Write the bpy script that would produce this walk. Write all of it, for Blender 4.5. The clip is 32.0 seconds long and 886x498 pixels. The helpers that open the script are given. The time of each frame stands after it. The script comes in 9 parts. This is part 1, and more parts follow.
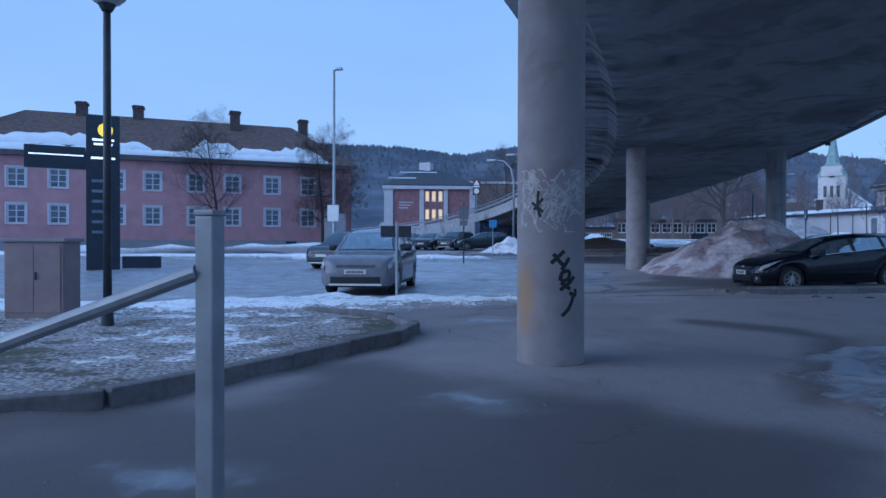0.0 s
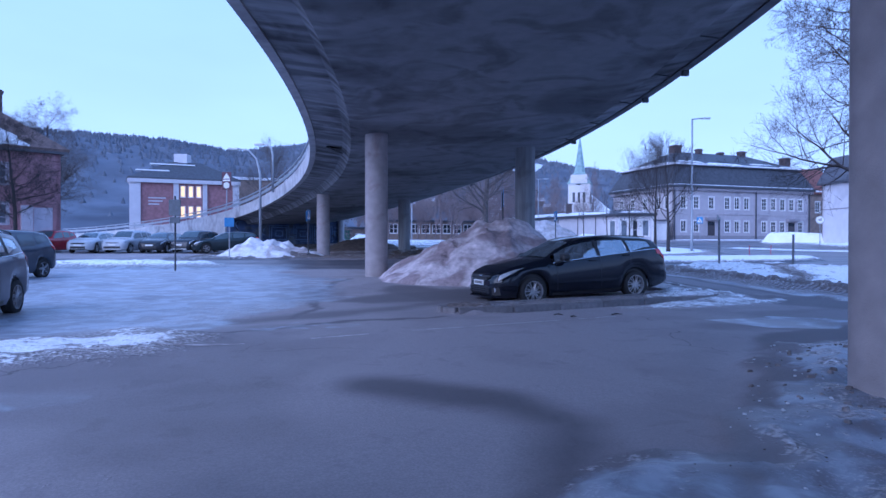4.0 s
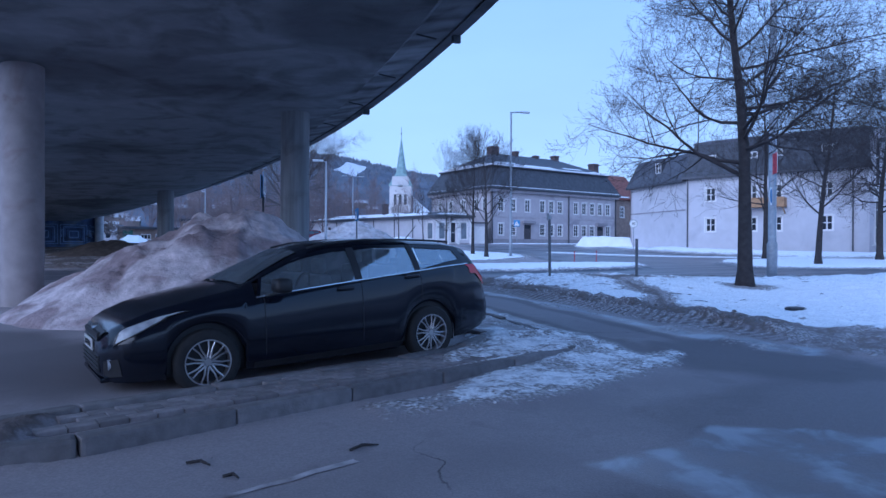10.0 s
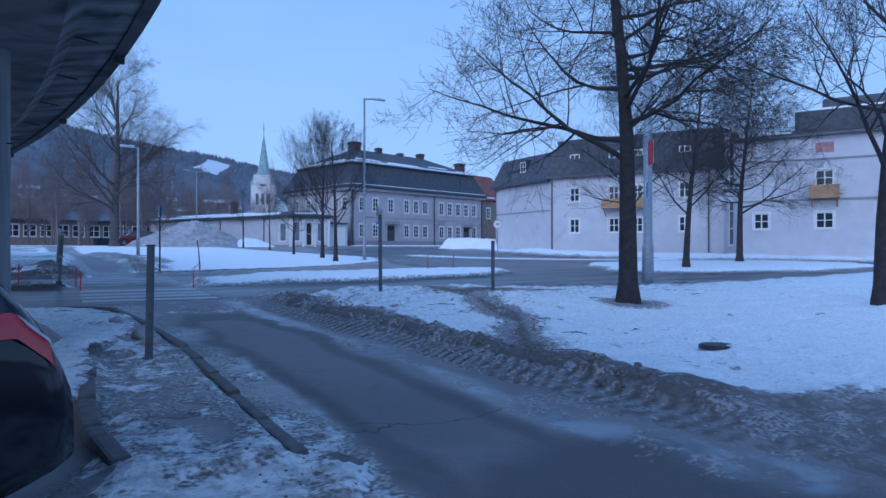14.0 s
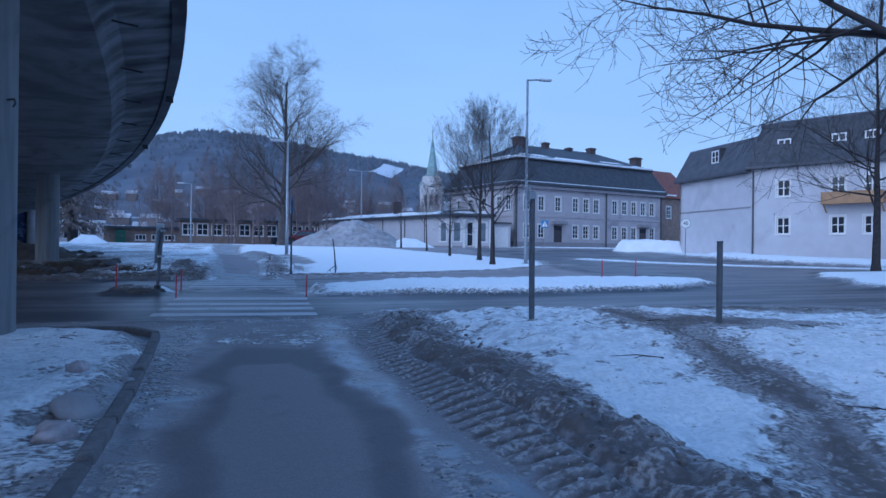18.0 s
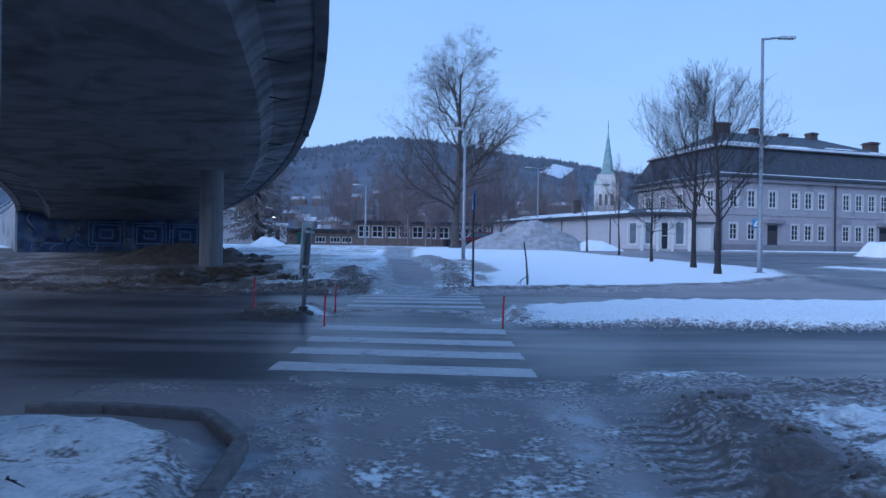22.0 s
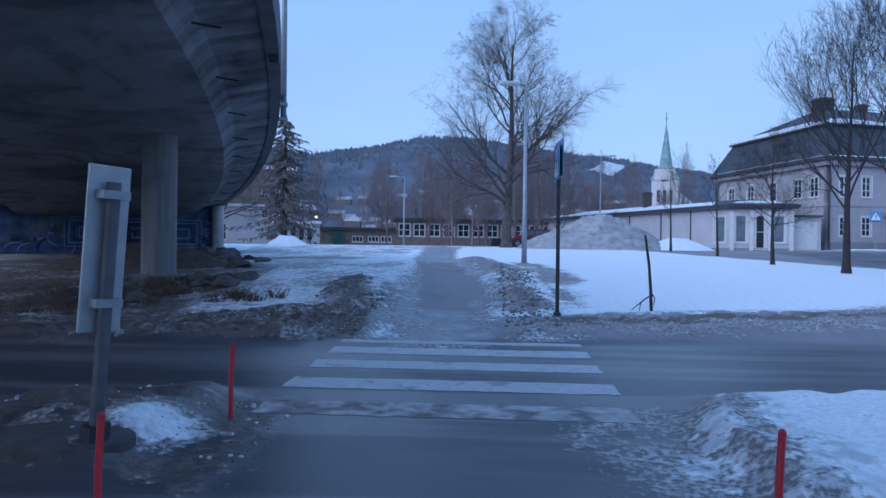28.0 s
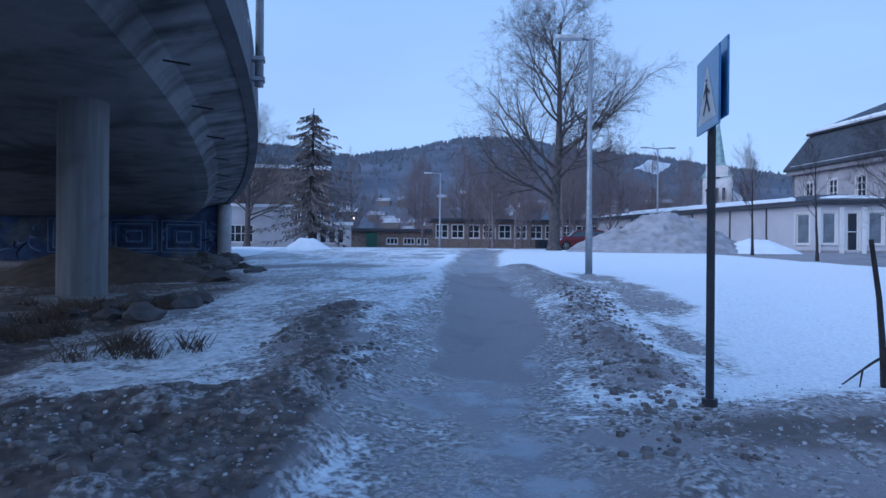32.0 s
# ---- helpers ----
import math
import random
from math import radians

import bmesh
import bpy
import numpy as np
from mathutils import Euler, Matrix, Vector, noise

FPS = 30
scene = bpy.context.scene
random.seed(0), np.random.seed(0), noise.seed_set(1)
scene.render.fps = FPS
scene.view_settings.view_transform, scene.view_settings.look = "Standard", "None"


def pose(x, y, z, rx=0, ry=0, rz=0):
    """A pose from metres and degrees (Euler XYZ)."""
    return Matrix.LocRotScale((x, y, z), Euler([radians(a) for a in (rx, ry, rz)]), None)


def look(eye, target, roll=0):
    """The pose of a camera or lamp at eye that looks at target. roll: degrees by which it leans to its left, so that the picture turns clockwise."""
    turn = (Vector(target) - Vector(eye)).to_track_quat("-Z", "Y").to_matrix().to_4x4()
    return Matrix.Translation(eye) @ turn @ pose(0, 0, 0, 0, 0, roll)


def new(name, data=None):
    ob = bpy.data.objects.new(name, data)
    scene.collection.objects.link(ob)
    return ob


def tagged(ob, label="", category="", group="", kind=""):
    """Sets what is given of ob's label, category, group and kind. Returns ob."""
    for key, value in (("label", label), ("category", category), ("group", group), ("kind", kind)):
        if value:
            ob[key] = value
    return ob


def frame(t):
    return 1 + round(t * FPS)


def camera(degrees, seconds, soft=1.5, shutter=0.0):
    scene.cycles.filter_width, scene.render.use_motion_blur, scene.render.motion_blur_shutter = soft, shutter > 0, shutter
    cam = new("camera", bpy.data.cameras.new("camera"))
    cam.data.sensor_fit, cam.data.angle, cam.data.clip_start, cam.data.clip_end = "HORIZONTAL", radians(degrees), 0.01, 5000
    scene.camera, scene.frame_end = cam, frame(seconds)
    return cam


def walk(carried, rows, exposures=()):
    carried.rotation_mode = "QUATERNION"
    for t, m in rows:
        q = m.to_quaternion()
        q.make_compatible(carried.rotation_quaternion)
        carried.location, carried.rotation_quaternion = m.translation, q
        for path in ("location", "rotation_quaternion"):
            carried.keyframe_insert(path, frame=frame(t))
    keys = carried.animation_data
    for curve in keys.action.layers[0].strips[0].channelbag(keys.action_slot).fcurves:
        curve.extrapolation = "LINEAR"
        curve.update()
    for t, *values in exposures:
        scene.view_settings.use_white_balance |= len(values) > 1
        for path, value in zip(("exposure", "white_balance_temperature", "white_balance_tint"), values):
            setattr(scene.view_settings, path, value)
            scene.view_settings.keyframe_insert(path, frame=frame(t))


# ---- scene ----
cam = camera(69.3, 32.0)
METRES, EYE, TILT, LEAN, TURN = 42.2, 1.31, 0.0, 0.0, 15.8
ROWS = [
    (0.0, 0.0, 0.0, 0.0, 0.0, -0.51, -0.14),
    (0.5, 0.0068, 0.0134, -0.0001, -4.42, -0.41, -0.1),
    (1.0, 0.0139, 0.0266, 0.0006, -7.71, -0.49, -0.15),
    (1.5, 0.0227, 0.0393, 0.0017, -11.07, -0.43, -0.05),
    (2.0, 0.0298, 0.0528, 0.0019, -12.13, -0.45, -0.16),
    (2.5, 0.0394, 0.0648, 0.0026, -14.78, -0.42, -0.07),
    (3.0, 0.0467, 0.078, 0.002, -16.27, -0.4, -0.15),
    (3.5, 0.0557, 0.0903, 0.0019, -17.82, -0.42, -0.11),
    (5.5, 0.0875, 0.14, 0.0032, -22.14, -0.4, -0.14),
    (6.0, 0.096, 0.1525, 0.004, -22.81, -0.38, -0.08),
    (6.5, 0.1045, 0.1665, 0.0036, -23.07, -0.37, -0.19),
    (7.0, 0.116, 0.1774, 0.0041, -26.06, -0.35, -0.08),
    (7.5, 0.1254, 0.189, 0.0033, -27.58, -0.29, -0.11),
    (8.0, 0.1378, 0.1995, 0.0037, -31.39, -0.3, -0.12),
    (8.5, 0.1466, 0.2108, 0.0032, -32.75, -0.2, -0.15),
    (9.0, 0.1564, 0.223, 0.0034, -33.45, -0.22, -0.24),
    (9.5, 0.1667, 0.2335, 0.0041, -34.12, -0.18, -0.15),
    (10.0, 0.1767, 0.2454, 0.0046, -34.77, -0.18, -0.24),
    (10.5, 0.1879, 0.2555, 0.0058, -35.58, -0.13, -0.11),
    (11.0, 0.1983, 0.267, 0.0056, -36.25, -0.12, -0.22),
    (11.5, 0.2115, 0.2757, 0.0058, -37.87, -0.14, -0.15),
    (12.0, 0.2234, 0.2854, 0.0048, -39.67, -0.05, -0.07),
    (12.5, 0.2372, 0.2933, 0.0048, -41.81, -0.08, -0.11),
    (13.0, 0.2501, 0.3014, 0.0052, -43.25, -0.03, -0.06),
    (13.5, 0.2642, 0.3104, 0.0056, -44.4, -0.07, -0.15),
    (14.0, 0.2782, 0.3178, 0.0066, -46.09, -0.01, 0.02),
    (14.5, 0.2914, 0.327, 0.0071, -46.78, -0.02, -0.11),
    (16.5, 0.3417, 0.3648, 0.007, -47.6, 0.05, -0.24),
    (17.0, 0.3509, 0.3777, 0.0067, -44.9, 0.06, -0.41),
    (17.5, 0.357, 0.3916, 0.0068, -38.22, 0.05, -0.44),
    (18.0, 0.3615, 0.407, 0.0073, -31.2, 0.04, -0.63),
    (18.5, 0.3669, 0.4227, 0.0083, -26.38, -0.04, -0.64),
    (19.0, 0.3709, 0.4393, 0.0087, -23.14, -0.06, -0.76),
    (19.5, 0.3768, 0.4548, 0.0096, -22.19, -0.07, -0.72),
    (20.0, 0.3795, 0.4708, 0.0087, -20.31, -0.01, -0.83),
    (20.5, 0.3845, 0.4868, 0.0089, -19.37, -0.03, -0.85),
    (21.0, 0.3861, 0.5021, 0.0084, -17.8, 0.0, -0.84),
    (21.5, 0.3892, 0.5179, 0.0087, -16.7, -0.01, -0.92),
    (22.0, 0.3933, 0.5328, 0.01, -16.27, 0.0, -0.82),
    (22.5, 0.3964, 0.5484, 0.0102, -15.77, 0.01, -0.9),
    (23.0, 0.4022, 0.5632, 0.0107, -15.36, -0.01, -0.8),
    (23.5, 0.4058, 0.5792, 0.0103, -14.99, -0.01, -0.88),
    (24.0, 0.411, 0.5943, 0.0105, -15.01, -0.0, -0.87),
    (24.5, 0.414, 0.6097, 0.0098, -14.55, 0.03, -0.87),
    (25.0, 0.4198, 0.625, 0.0096, -14.44, 0.0, -0.87),
    (25.5, 0.4234, 0.6398, 0.0091, -14.31, 0.07, -0.82),
    (27.5, 0.4381, 0.701, 0.0099, -12.53, -0.05, -0.57),
    (28.0, 0.4419, 0.718, 0.0096, -12.11, -0.04, -0.65),
    (28.5, 0.4472, 0.7331, 0.0104, -12.22, -0.02, -0.58),
    (29.0, 0.4492, 0.7482, 0.0103, -11.89, 0.04, -0.64),
    (29.5, 0.4523, 0.763, 0.0106, -11.41, 0.03, -0.66),
    (30.0, 0.4547, 0.7774, 0.0113, -9.73, 0.06, -0.59),
    (30.5, 0.4576, 0.7927, 0.0125, -8.62, 0.02, -0.64),
    (31.0, 0.4616, 0.8064, 0.0135, -8.64, 0.04, -0.53),
    (31.5, 0.4642, 0.8217, 0.0136, -8.37, 0.05, -0.57),
    (32.0, 0.4685, 0.8359, 0.0132, -8.5, 0.03, -0.48),
]
walk(cam, [(t, pose(0, 0, EYE, TILT, LEAN, TURN) @ pose(METRES * x, METRES * y, METRES * z, 90 + pitch, roll, yaw)) for t, x, y, z, yaw, pitch, roll in ROWS],
     exposures=[(0.0, 0.0, 5500, 6), (2.0, 0.48, 5300, 21), (4.0, 0.66, 5330, 24), (7.0, 0.64, 5330, 24), (10.0, 0.38, 5400, 14), (13.0, 0.02, 5400, 8), (19.0, 0.05, 5450, 8), (25.0, 0.14, 5680, 8), (32.0, 0.15, 5850, 10)])

# ---- world, sun ----
world = bpy.data.worlds.new("dusk_sky")
scene.world = world
world.use_nodes = True
wn, wl = world.node_tree.nodes, world.node_tree.links
wn.clear()
w_out, w_bg = wn.new("ShaderNodeOutputWorld"), wn.new("ShaderNodeBackground")
w_sky = wn.new("ShaderNodeTexSky")
w_sky.sky_type, w_sky.sun_disc = "NISHITA", False
w_sky.sun_elevation, w_sky.sun_rotation = radians(24), radians(234)
w_mul = wn.new("ShaderNodeVectorMath")
w_mul.operation = "SCALE"
w_mul.inputs["Scale"].default_value = 0.06
wl.new(w_sky.outputs[0], w_mul.inputs[0])
w_co, w_sep, w_ramp = wn.new("ShaderNodeTexCoord"), wn.new("ShaderNodeSeparateXYZ"), wn.new("ShaderNodeValToRGB")
wl.new(w_co.outputs["Generated"], w_sep.inputs[0])
wl.new(w_sep.outputs["Z"], w_ramp.inputs[0])
w_ramp.color_ramp.elements[0].position, w_ramp.color_ramp.elements[0].color = 0.0, (0.48, 0.685, 1.05, 1)
w_ramp.color_ramp.elements[1].position, w_ramp.color_ramp.elements[1].color = 0.65, (0.265, 0.485, 0.91, 1)
w_cloud = wn.new("ShaderNodeTexNoise")
w_cloud.inputs["Scale"].default_value, w_cloud.inputs["Detail"].default_value = 2.2, 5
w_stretch = wn.new("ShaderNodeMapping")
w_stretch.inputs["Scale"].default_value = (1, 1, 3.5)
wl.new(w_co.outputs["Generated"], w_stretch.inputs[0])
wl.new(w_stretch.outputs[0], w_cloud.inputs["Vector"])
w_cr = wn.new("ShaderNodeMapRange")
w_cr.inputs["To Min"].default_value, w_cr.inputs["To Max"].default_value = 0.86, 1.12
wl.new(w_cloud.outputs[0], w_cr.inputs["Value"])
w_cm = wn.new("ShaderNodeVectorMath")
w_cm.operation = "SCALE"
wl.new(w_ramp.outputs[0], w_cm.inputs[0])
wl.new(w_cr.outputs[0], w_cm.inputs["Scale"])
w_mix = wn.new("ShaderNodeMix")
w_mix.data_type = "RGBA"
w_mix.inputs["Factor"].default_value = 0.85
wl.new(w_mul.outputs[0], w_mix.inputs[6])
wl.new(w_cm.outputs[0], w_mix.inputs[7])
wl.new(w_mix.outputs[2], w_bg.inputs[0])
w_bg.inputs[1].default_value = 1.0
wl.new(w_bg.outputs[0], w_out.inputs[0])

sun = new("sun", bpy.data.lights.new("sun", "SUN"))
sun.data.energy, sun.data.angle, sun.data.color = 1.8, radians(70), (0.76, 0.82, 1.0)
sun.matrix_world = look((-34, -6, 25), (10, 26, 0))

# ---- materials ----
MATS = {}


def mat(name, col, rough=0.8, metal=0.0, var=0.25, scale=6.0, bump=0.2, bscale=40.0, col2=None, stain=0.0, sscale=0.6, emit=None, trans=0.0, coat=0.0, rand=0.0, stretch=None):
    """A procedural surface: two scales of variation, a fine relief, optional second colour in large stains."""
    if name in MATS:
        return MATS[name]
    m = bpy.data.materials.new(name)
    m.use_nodes = True
    n, l = m.node_tree.nodes, m.node_tree.links
    b = n["Principled BSDF"]
    b.inputs["Roughness"].default_value, b.inputs["Metallic"].default_value = rough, metal
    b.inputs["Coat Weight"].default_value = coat
    b.inputs["Transmission Weight"].default_value = trans
    tc = n.new("ShaderNodeTexCoord")
    n1 = n.new("ShaderNodeTexNoise")
    n1.inputs["Scale"].default_value, n1.inputs["Detail"].default_value = scale, 6
    if stretch:
        mp = n.new("ShaderNodeMapping")
        mp.inputs["Scale"].default_value = stretch
        l.new(tc.outputs["Object"], mp.inputs[0])
        l.new(mp.outputs[0], n1.inputs["Vector"])
    else:
        l.new(tc.outputs["Object"], n1.inputs["Vector"])
    mr = n.new("ShaderNodeMapRange")
    mr.inputs["From Min"].default_value, mr.inputs["From Max"].default_value = 0.3, 0.7
    mr.inputs["To Min"].default_value, mr.inputs["To Max"].default_value = 1 - var, 1 + var
    l.new(n1.outputs[0], mr.inputs["Value"])
    sc = n.new("ShaderNodeVectorMath")
    sc.operation = "SCALE"
    if stain > 0:
        n2 = n.new("ShaderNodeTexNoise")
        n2.inputs["Scale"].default_value, n2.inputs["Detail"].default_value, n2.inputs["Distortion"].default_value = sscale, 8, 0.6
        l.new(tc.outputs["Object"], n2.inputs["Vector"])
        r2 = n.new("ShaderNodeMapRange")
        r2.interpolation_type = "SMOOTHSTEP"
        r2.inputs["From Min"].default_value, r2.inputs["From Max"].default_value = 0.62 - 0.25 * stain, 0.72 - 0.15 * stain
        l.new(n2.outputs[0], r2.inputs["Value"])
        mx = n.new("ShaderNodeMix")
        mx.data_type = "RGBA"
        mx.inputs[6].default_value, mx.inputs[7].default_value = (*col, 1), (*(col2 or [c * 0.45 for c in col]), 1)
        l.new(r2.outputs[0], mx.inputs[0])
        l.new(mx.outputs[2], sc.inputs[0])
    else:
        sc.inputs[0].default_value = col
    if rand > 0:
        oi = n.new("ShaderNodeObjectInfo")
        rr = n.new("ShaderNodeMapRange")
        rr.inputs["To Min"].default_value, rr.inputs["To Max"].default_value = 1 - rand, 1 + rand
        l.new(oi.outputs["Random"], rr.inputs["Value"])
        mm = n.new("ShaderNodeMath")
        mm.operation = "MULTIPLY"
        l.new(mr.outputs[0], mm.inputs[0])
        l.new(rr.outputs[0], mm.inputs[1])
        l.new(mm.outputs[0], sc.inputs["Scale"])
    else:
        l.new(mr.outputs[0], sc.inputs["Scale"])
    l.new(sc.outputs[0], b.inputs["Base Color"])
    if bump > 0:
        n3 = n.new("ShaderNodeTexNoise")
        n3.inputs["Scale"].default_value, n3.inputs["Detail"].default_value = bscale, 4
        l.new(tc.outputs["Object"], n3.inputs["Vector"])
        bp = n.new("ShaderNodeBump")
        bp.inputs["Strength"].default_value, bp.inputs["Distance"].default_value = bump, 0.02
        l.new(n3.outputs[0], bp.inputs["Height"])
        l.new(bp.outputs[0], b.inputs["Normal"])
    if emit:
        b.inputs["Emission Color"].default_value, b.inputs["Emission Strength"].default_value = (*emit[0], 1), emit[1]
    MATS[name] = m
    return m


# the pinkish tone is warm light put into the column colour
M_CONC = mat("column_concrete", (0.30, 0.266, 0.271), 0.85, var=0.16, scale=3, bump=0.3, bscale=60, stain=0.25, sscale=1.1, col2=(0.24, 0.19, 0.195))
# darker, greyer copy with the columns' shade painted in, plus vertical board marks
M_CONCG = mat("grey_column_concrete", (0.215, 0.22, 0.23), 0.85, var=0.22, scale=9, bump=0.25, bscale=50, stain=0.35, sscale=0.9, col2=(0.15, 0.15, 0.158), stretch=(1, 1, 0.06))
M_DECK = mat("deck_concrete", (0.195, 0.20, 0.214), 0.9, var=0.07, scale=0.5, bump=0.3, bscale=14, stain=0.42, sscale=0.18, col2=(0.10, 0.103, 0.112))
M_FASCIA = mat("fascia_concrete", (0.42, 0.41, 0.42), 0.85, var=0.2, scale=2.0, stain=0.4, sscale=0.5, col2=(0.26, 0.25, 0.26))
# outer edge beam: much darker than the inner one, with random blotches
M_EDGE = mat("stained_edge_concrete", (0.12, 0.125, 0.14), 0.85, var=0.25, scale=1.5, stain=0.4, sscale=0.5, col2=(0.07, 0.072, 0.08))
M_KERB = mat("kerb_granite", (0.164, 0.152, 0.156), 0.8, var=0.25, scale=9, bump=0.4, bscale=50, rand=0.18)
M_STEEL = mat("galvanised_steel", (0.34, 0.36, 0.39), 0.5, 0.55, var=0.15, scale=8, bump=0.05)
M_DARKSTEEL = mat("dark_steel", (0.045, 0.05, 0.06), 0.5, 0.3, var=0.2, scale=8, bump=0.05)
M_POST = mat("dull_post_steel", (0.12, 0.13, 0.145), 0.6, 0.3, var=0.2, scale=8, bump=0.1)
M_RED = mat("red_plastic", (0.55, 0.03, 0.05), 0.5, var=0.15, scale=12, bump=0.05)
M_BARK = mat("bark", (0.042, 0.036, 0.037), 0.95, var=0.35, scale=7, bump=0.7, bscale=22)
M_TWIG = mat("twigs", (0.042, 0.035, 0.037), 0.95, var=0.2, scale=5, bump=0)
M_BIRCH = mat("birch_bark", (0.10, 0.085, 0.083), 0.9, var=0.4, scale=4, bump=0.4, bscale=16)
M_PAINT_ROAD = mat("road_paint", (0.54, 0.53, 0.55), 0.75, var=0.12, scale=14, bump=0.12, bscale=80, stain=0.12, sscale=5.0, col2=(0.34, 0.33, 0.345))
M_SNOWROOF = mat("roof_snow", (0.82, 0.83, 0.86), 0.7, var=0.06, scale=1.2, bump=0.4, bscale=2.5)
M_GLASS_WIN = mat("window_glass", (0.035, 0.04, 0.05), 0.08, var=0.3, scale=0.7, bump=0)
M_WHITEFRAME = mat("white_frame", (0.75, 0.73, 0.72), 0.6, var=0.06, scale=4, bump=0.05)
M_BLUESIGN = mat("blue_sign", (0.08, 0.26, 0.50), 0.15, var=0.08, scale=6, bump=0)
M_WHITESIGN = mat("white_sign", (0.75, 0.75, 0.75), 0.4, var=0.05, scale=6, bump=0)
M_SIGNBACK = mat("sign_back", (0.42, 0.44, 0.46), 0.5, 0.4, var=0.15, scale=5, bump=0.05)
M_SPRAY = mat("black_spray", (0.012, 0.012, 0.018), 0.6, var=0.2, scale=20, bump=0)
M_SPRAYW = mat("grey_spray", (0.45, 0.42, 0.42), 0.8, var=0.2, scale=20, bump=0)


# ---- helpers ----
def mesh_ob(name, verts, faces, m, parent=None, label="", smooth=False):
    me = bpy.data.meshes.new(name)
    me.from_pydata([tuple(v) for v in verts], [], faces)
    if m:
        me.materials.append(m)
    if smooth:
        me.polygons.foreach_set("use_smooth", [True] * len(me.polygons))
    me.update()
    ob = new(name, me)
    if parent:
        ob.parent = parent
    if label:
        ob["label"] = label
    return ob


def part(name, bm, m, parent=None, label="", smooth=False):
    me = bpy.data.meshes.new(name)
    bm.normal_update()
    bm.to_mesh(me)
    bm.free()
    me.materials.append(m)
    if smooth:
        me.polygons.foreach_set("use_smooth", [True] * len(me.polygons))
    ob = new(name, me)
    if parent:
        ob.parent = parent
    if label:
        ob["label"] = label
    return ob


def thing(name, x, y, z, rz, label, category, group="", kind=""):
    e = new(name)
    e.matrix_basis = pose(x, y, z, 0, 0, rz)
    e.empty_display_size = 0.2
    return tagged(e, label, category, group, kind)


def box(x0, y0, z0, x1, y1, z1, bevel=0.0, bm=None):
    bm2 = bmesh.new()
    bmesh.ops.create_cube(bm2, size=1, matrix=Matrix.LocRotScale(((x0 + x1) / 2, (y0 + y1) / 2, (z0 + z1) / 2), None, (abs(x1 - x0), abs(y1 - y0), abs(z1 - z0))))
    if bevel:
        bmesh.ops.bevel(bm2, geom=bm2.edges[:], offset=bevel, segments=2, affect="EDGES", profile=0.6)
    if bm is None:
        return bm2
    tmp = bpy.data.meshes.new("tmp")
    bm2.to_mesh(tmp)
    bm2.free()
    bm.from_mesh(tmp)
    bpy.data.meshes.remove(tmp)
    return bm


def tube(pts, radii, sides=8, bm=None, caps=True):
    """A tapered round bar along points."""
    bm = bm or bmesh.new()
    rings, ref = [], Vector((0.31, 0.87, 0.38))
    pts = [Vector(p) for p in pts]
    for i, p in enumerate(pts):
        d = (pts[min(i + 1, len(pts) - 1)] - pts[max(i - 1, 0)]).normalized()
        a = d.cross(ref).normalized()
        b = d.cross(a)
        r = radii[i] if hasattr(radii, "__len__") else radii
        rings.append([bm.verts.new(p + r * (math.cos(2 * math.pi * k / sides) * a + math.sin(2 * math.pi * k / sides) * b)) for k in range(sides)])
    for r0, r1 in zip(rings, rings[1:]):
        for k in range(sides):
            bm.faces.new((r0[k], r0[(k + 1) % sides], r1[(k + 1) % sides], r1[k]))
    if caps:
        bm.faces.new(rings[0][::-1])
        bm.faces.new(rings[-1])
    return bm


def prism(poly, z0, z1, bm=None):
    """An upright prism on a plan polygon."""
    bm = bm or bmesh.new()
    lo, hi = [bm.verts.new((x, y, z0)) for x, y in poly], [bm.verts.new((x, y, z1)) for x, y in poly]
    k = len(poly)
    for i in range(k):
        bm.faces.new((lo[i], lo[(i + 1) % k], hi[(i + 1) % k], hi[i]))
    bm.faces.new(lo[::-1]), bm.faces.new(hi)
    bmesh.ops.recalc_face_normals(bm, faces=bm.faces[:])
    return bm


def smooth01(a, b, v):
    t = np.clip((v - a) / (b - a), 0, 1)
    return t * t * (3 - 2 * t)


def vnoise(X, Y, s, seed=0):
    """Smooth value noise on a plan, -1 to 1."""
    rng = np.random.RandomState(seed)
    tab = rng.rand(256, 256) * 2 - 1
    x, y = X / s, Y / s
    xi, yi = np.floor(x).astype(int), np.floor(y).astype(int)
    fx, fy = x - xi, y - yi
    fx, fy = fx * fx * (3 - 2 * fx), fy * fy * (3 - 2 * fy)
    g00, g10, g01, g11 = tab[xi % 256, yi % 256], tab[(xi + 1) % 256, yi % 256], tab[xi % 256, (yi + 1) % 256], tab[(xi + 1) % 256, (yi + 1) % 256]
    return (g00 * (1 - fx) + g10 * fx) * (1 - fy) + (g01 * (1 - fx) + g11 * fx) * fy


def fbm(X, Y, s, seed=0, octaves=4):
    return sum(vnoise(X, Y, s / 2 ** k, seed + k) / 2 ** k for k in range(octaves)) / 1.6


def sd_poly(X, Y, poly):
    """Signed distance to a plan polygon, negative inside."""
    d = np.full(X.shape, 1e9)
    inside = np.zeros(X.shape, bool)
    n = len(poly)
    for i in range(n):
        (ax, ay), (bx, by) = poly[i], poly[(i + 1) % n]
        ex, ey = bx - ax, by - ay
        t = np.clip(((X - ax) * ex + (Y - ay) * ey) / (ex * ex + ey * ey + 1e-12), 0, 1)
        d = np.minimum(d, np.hypot(X - ax - t * ex, Y - ay - t * ey))
        cross = ((ay > Y) != (by > Y)) & (X < (bx - ax) * (Y - ay) / (by - ay + 1e-12) + ax)
        inside ^= cross
    return np.where(inside, -d, d)


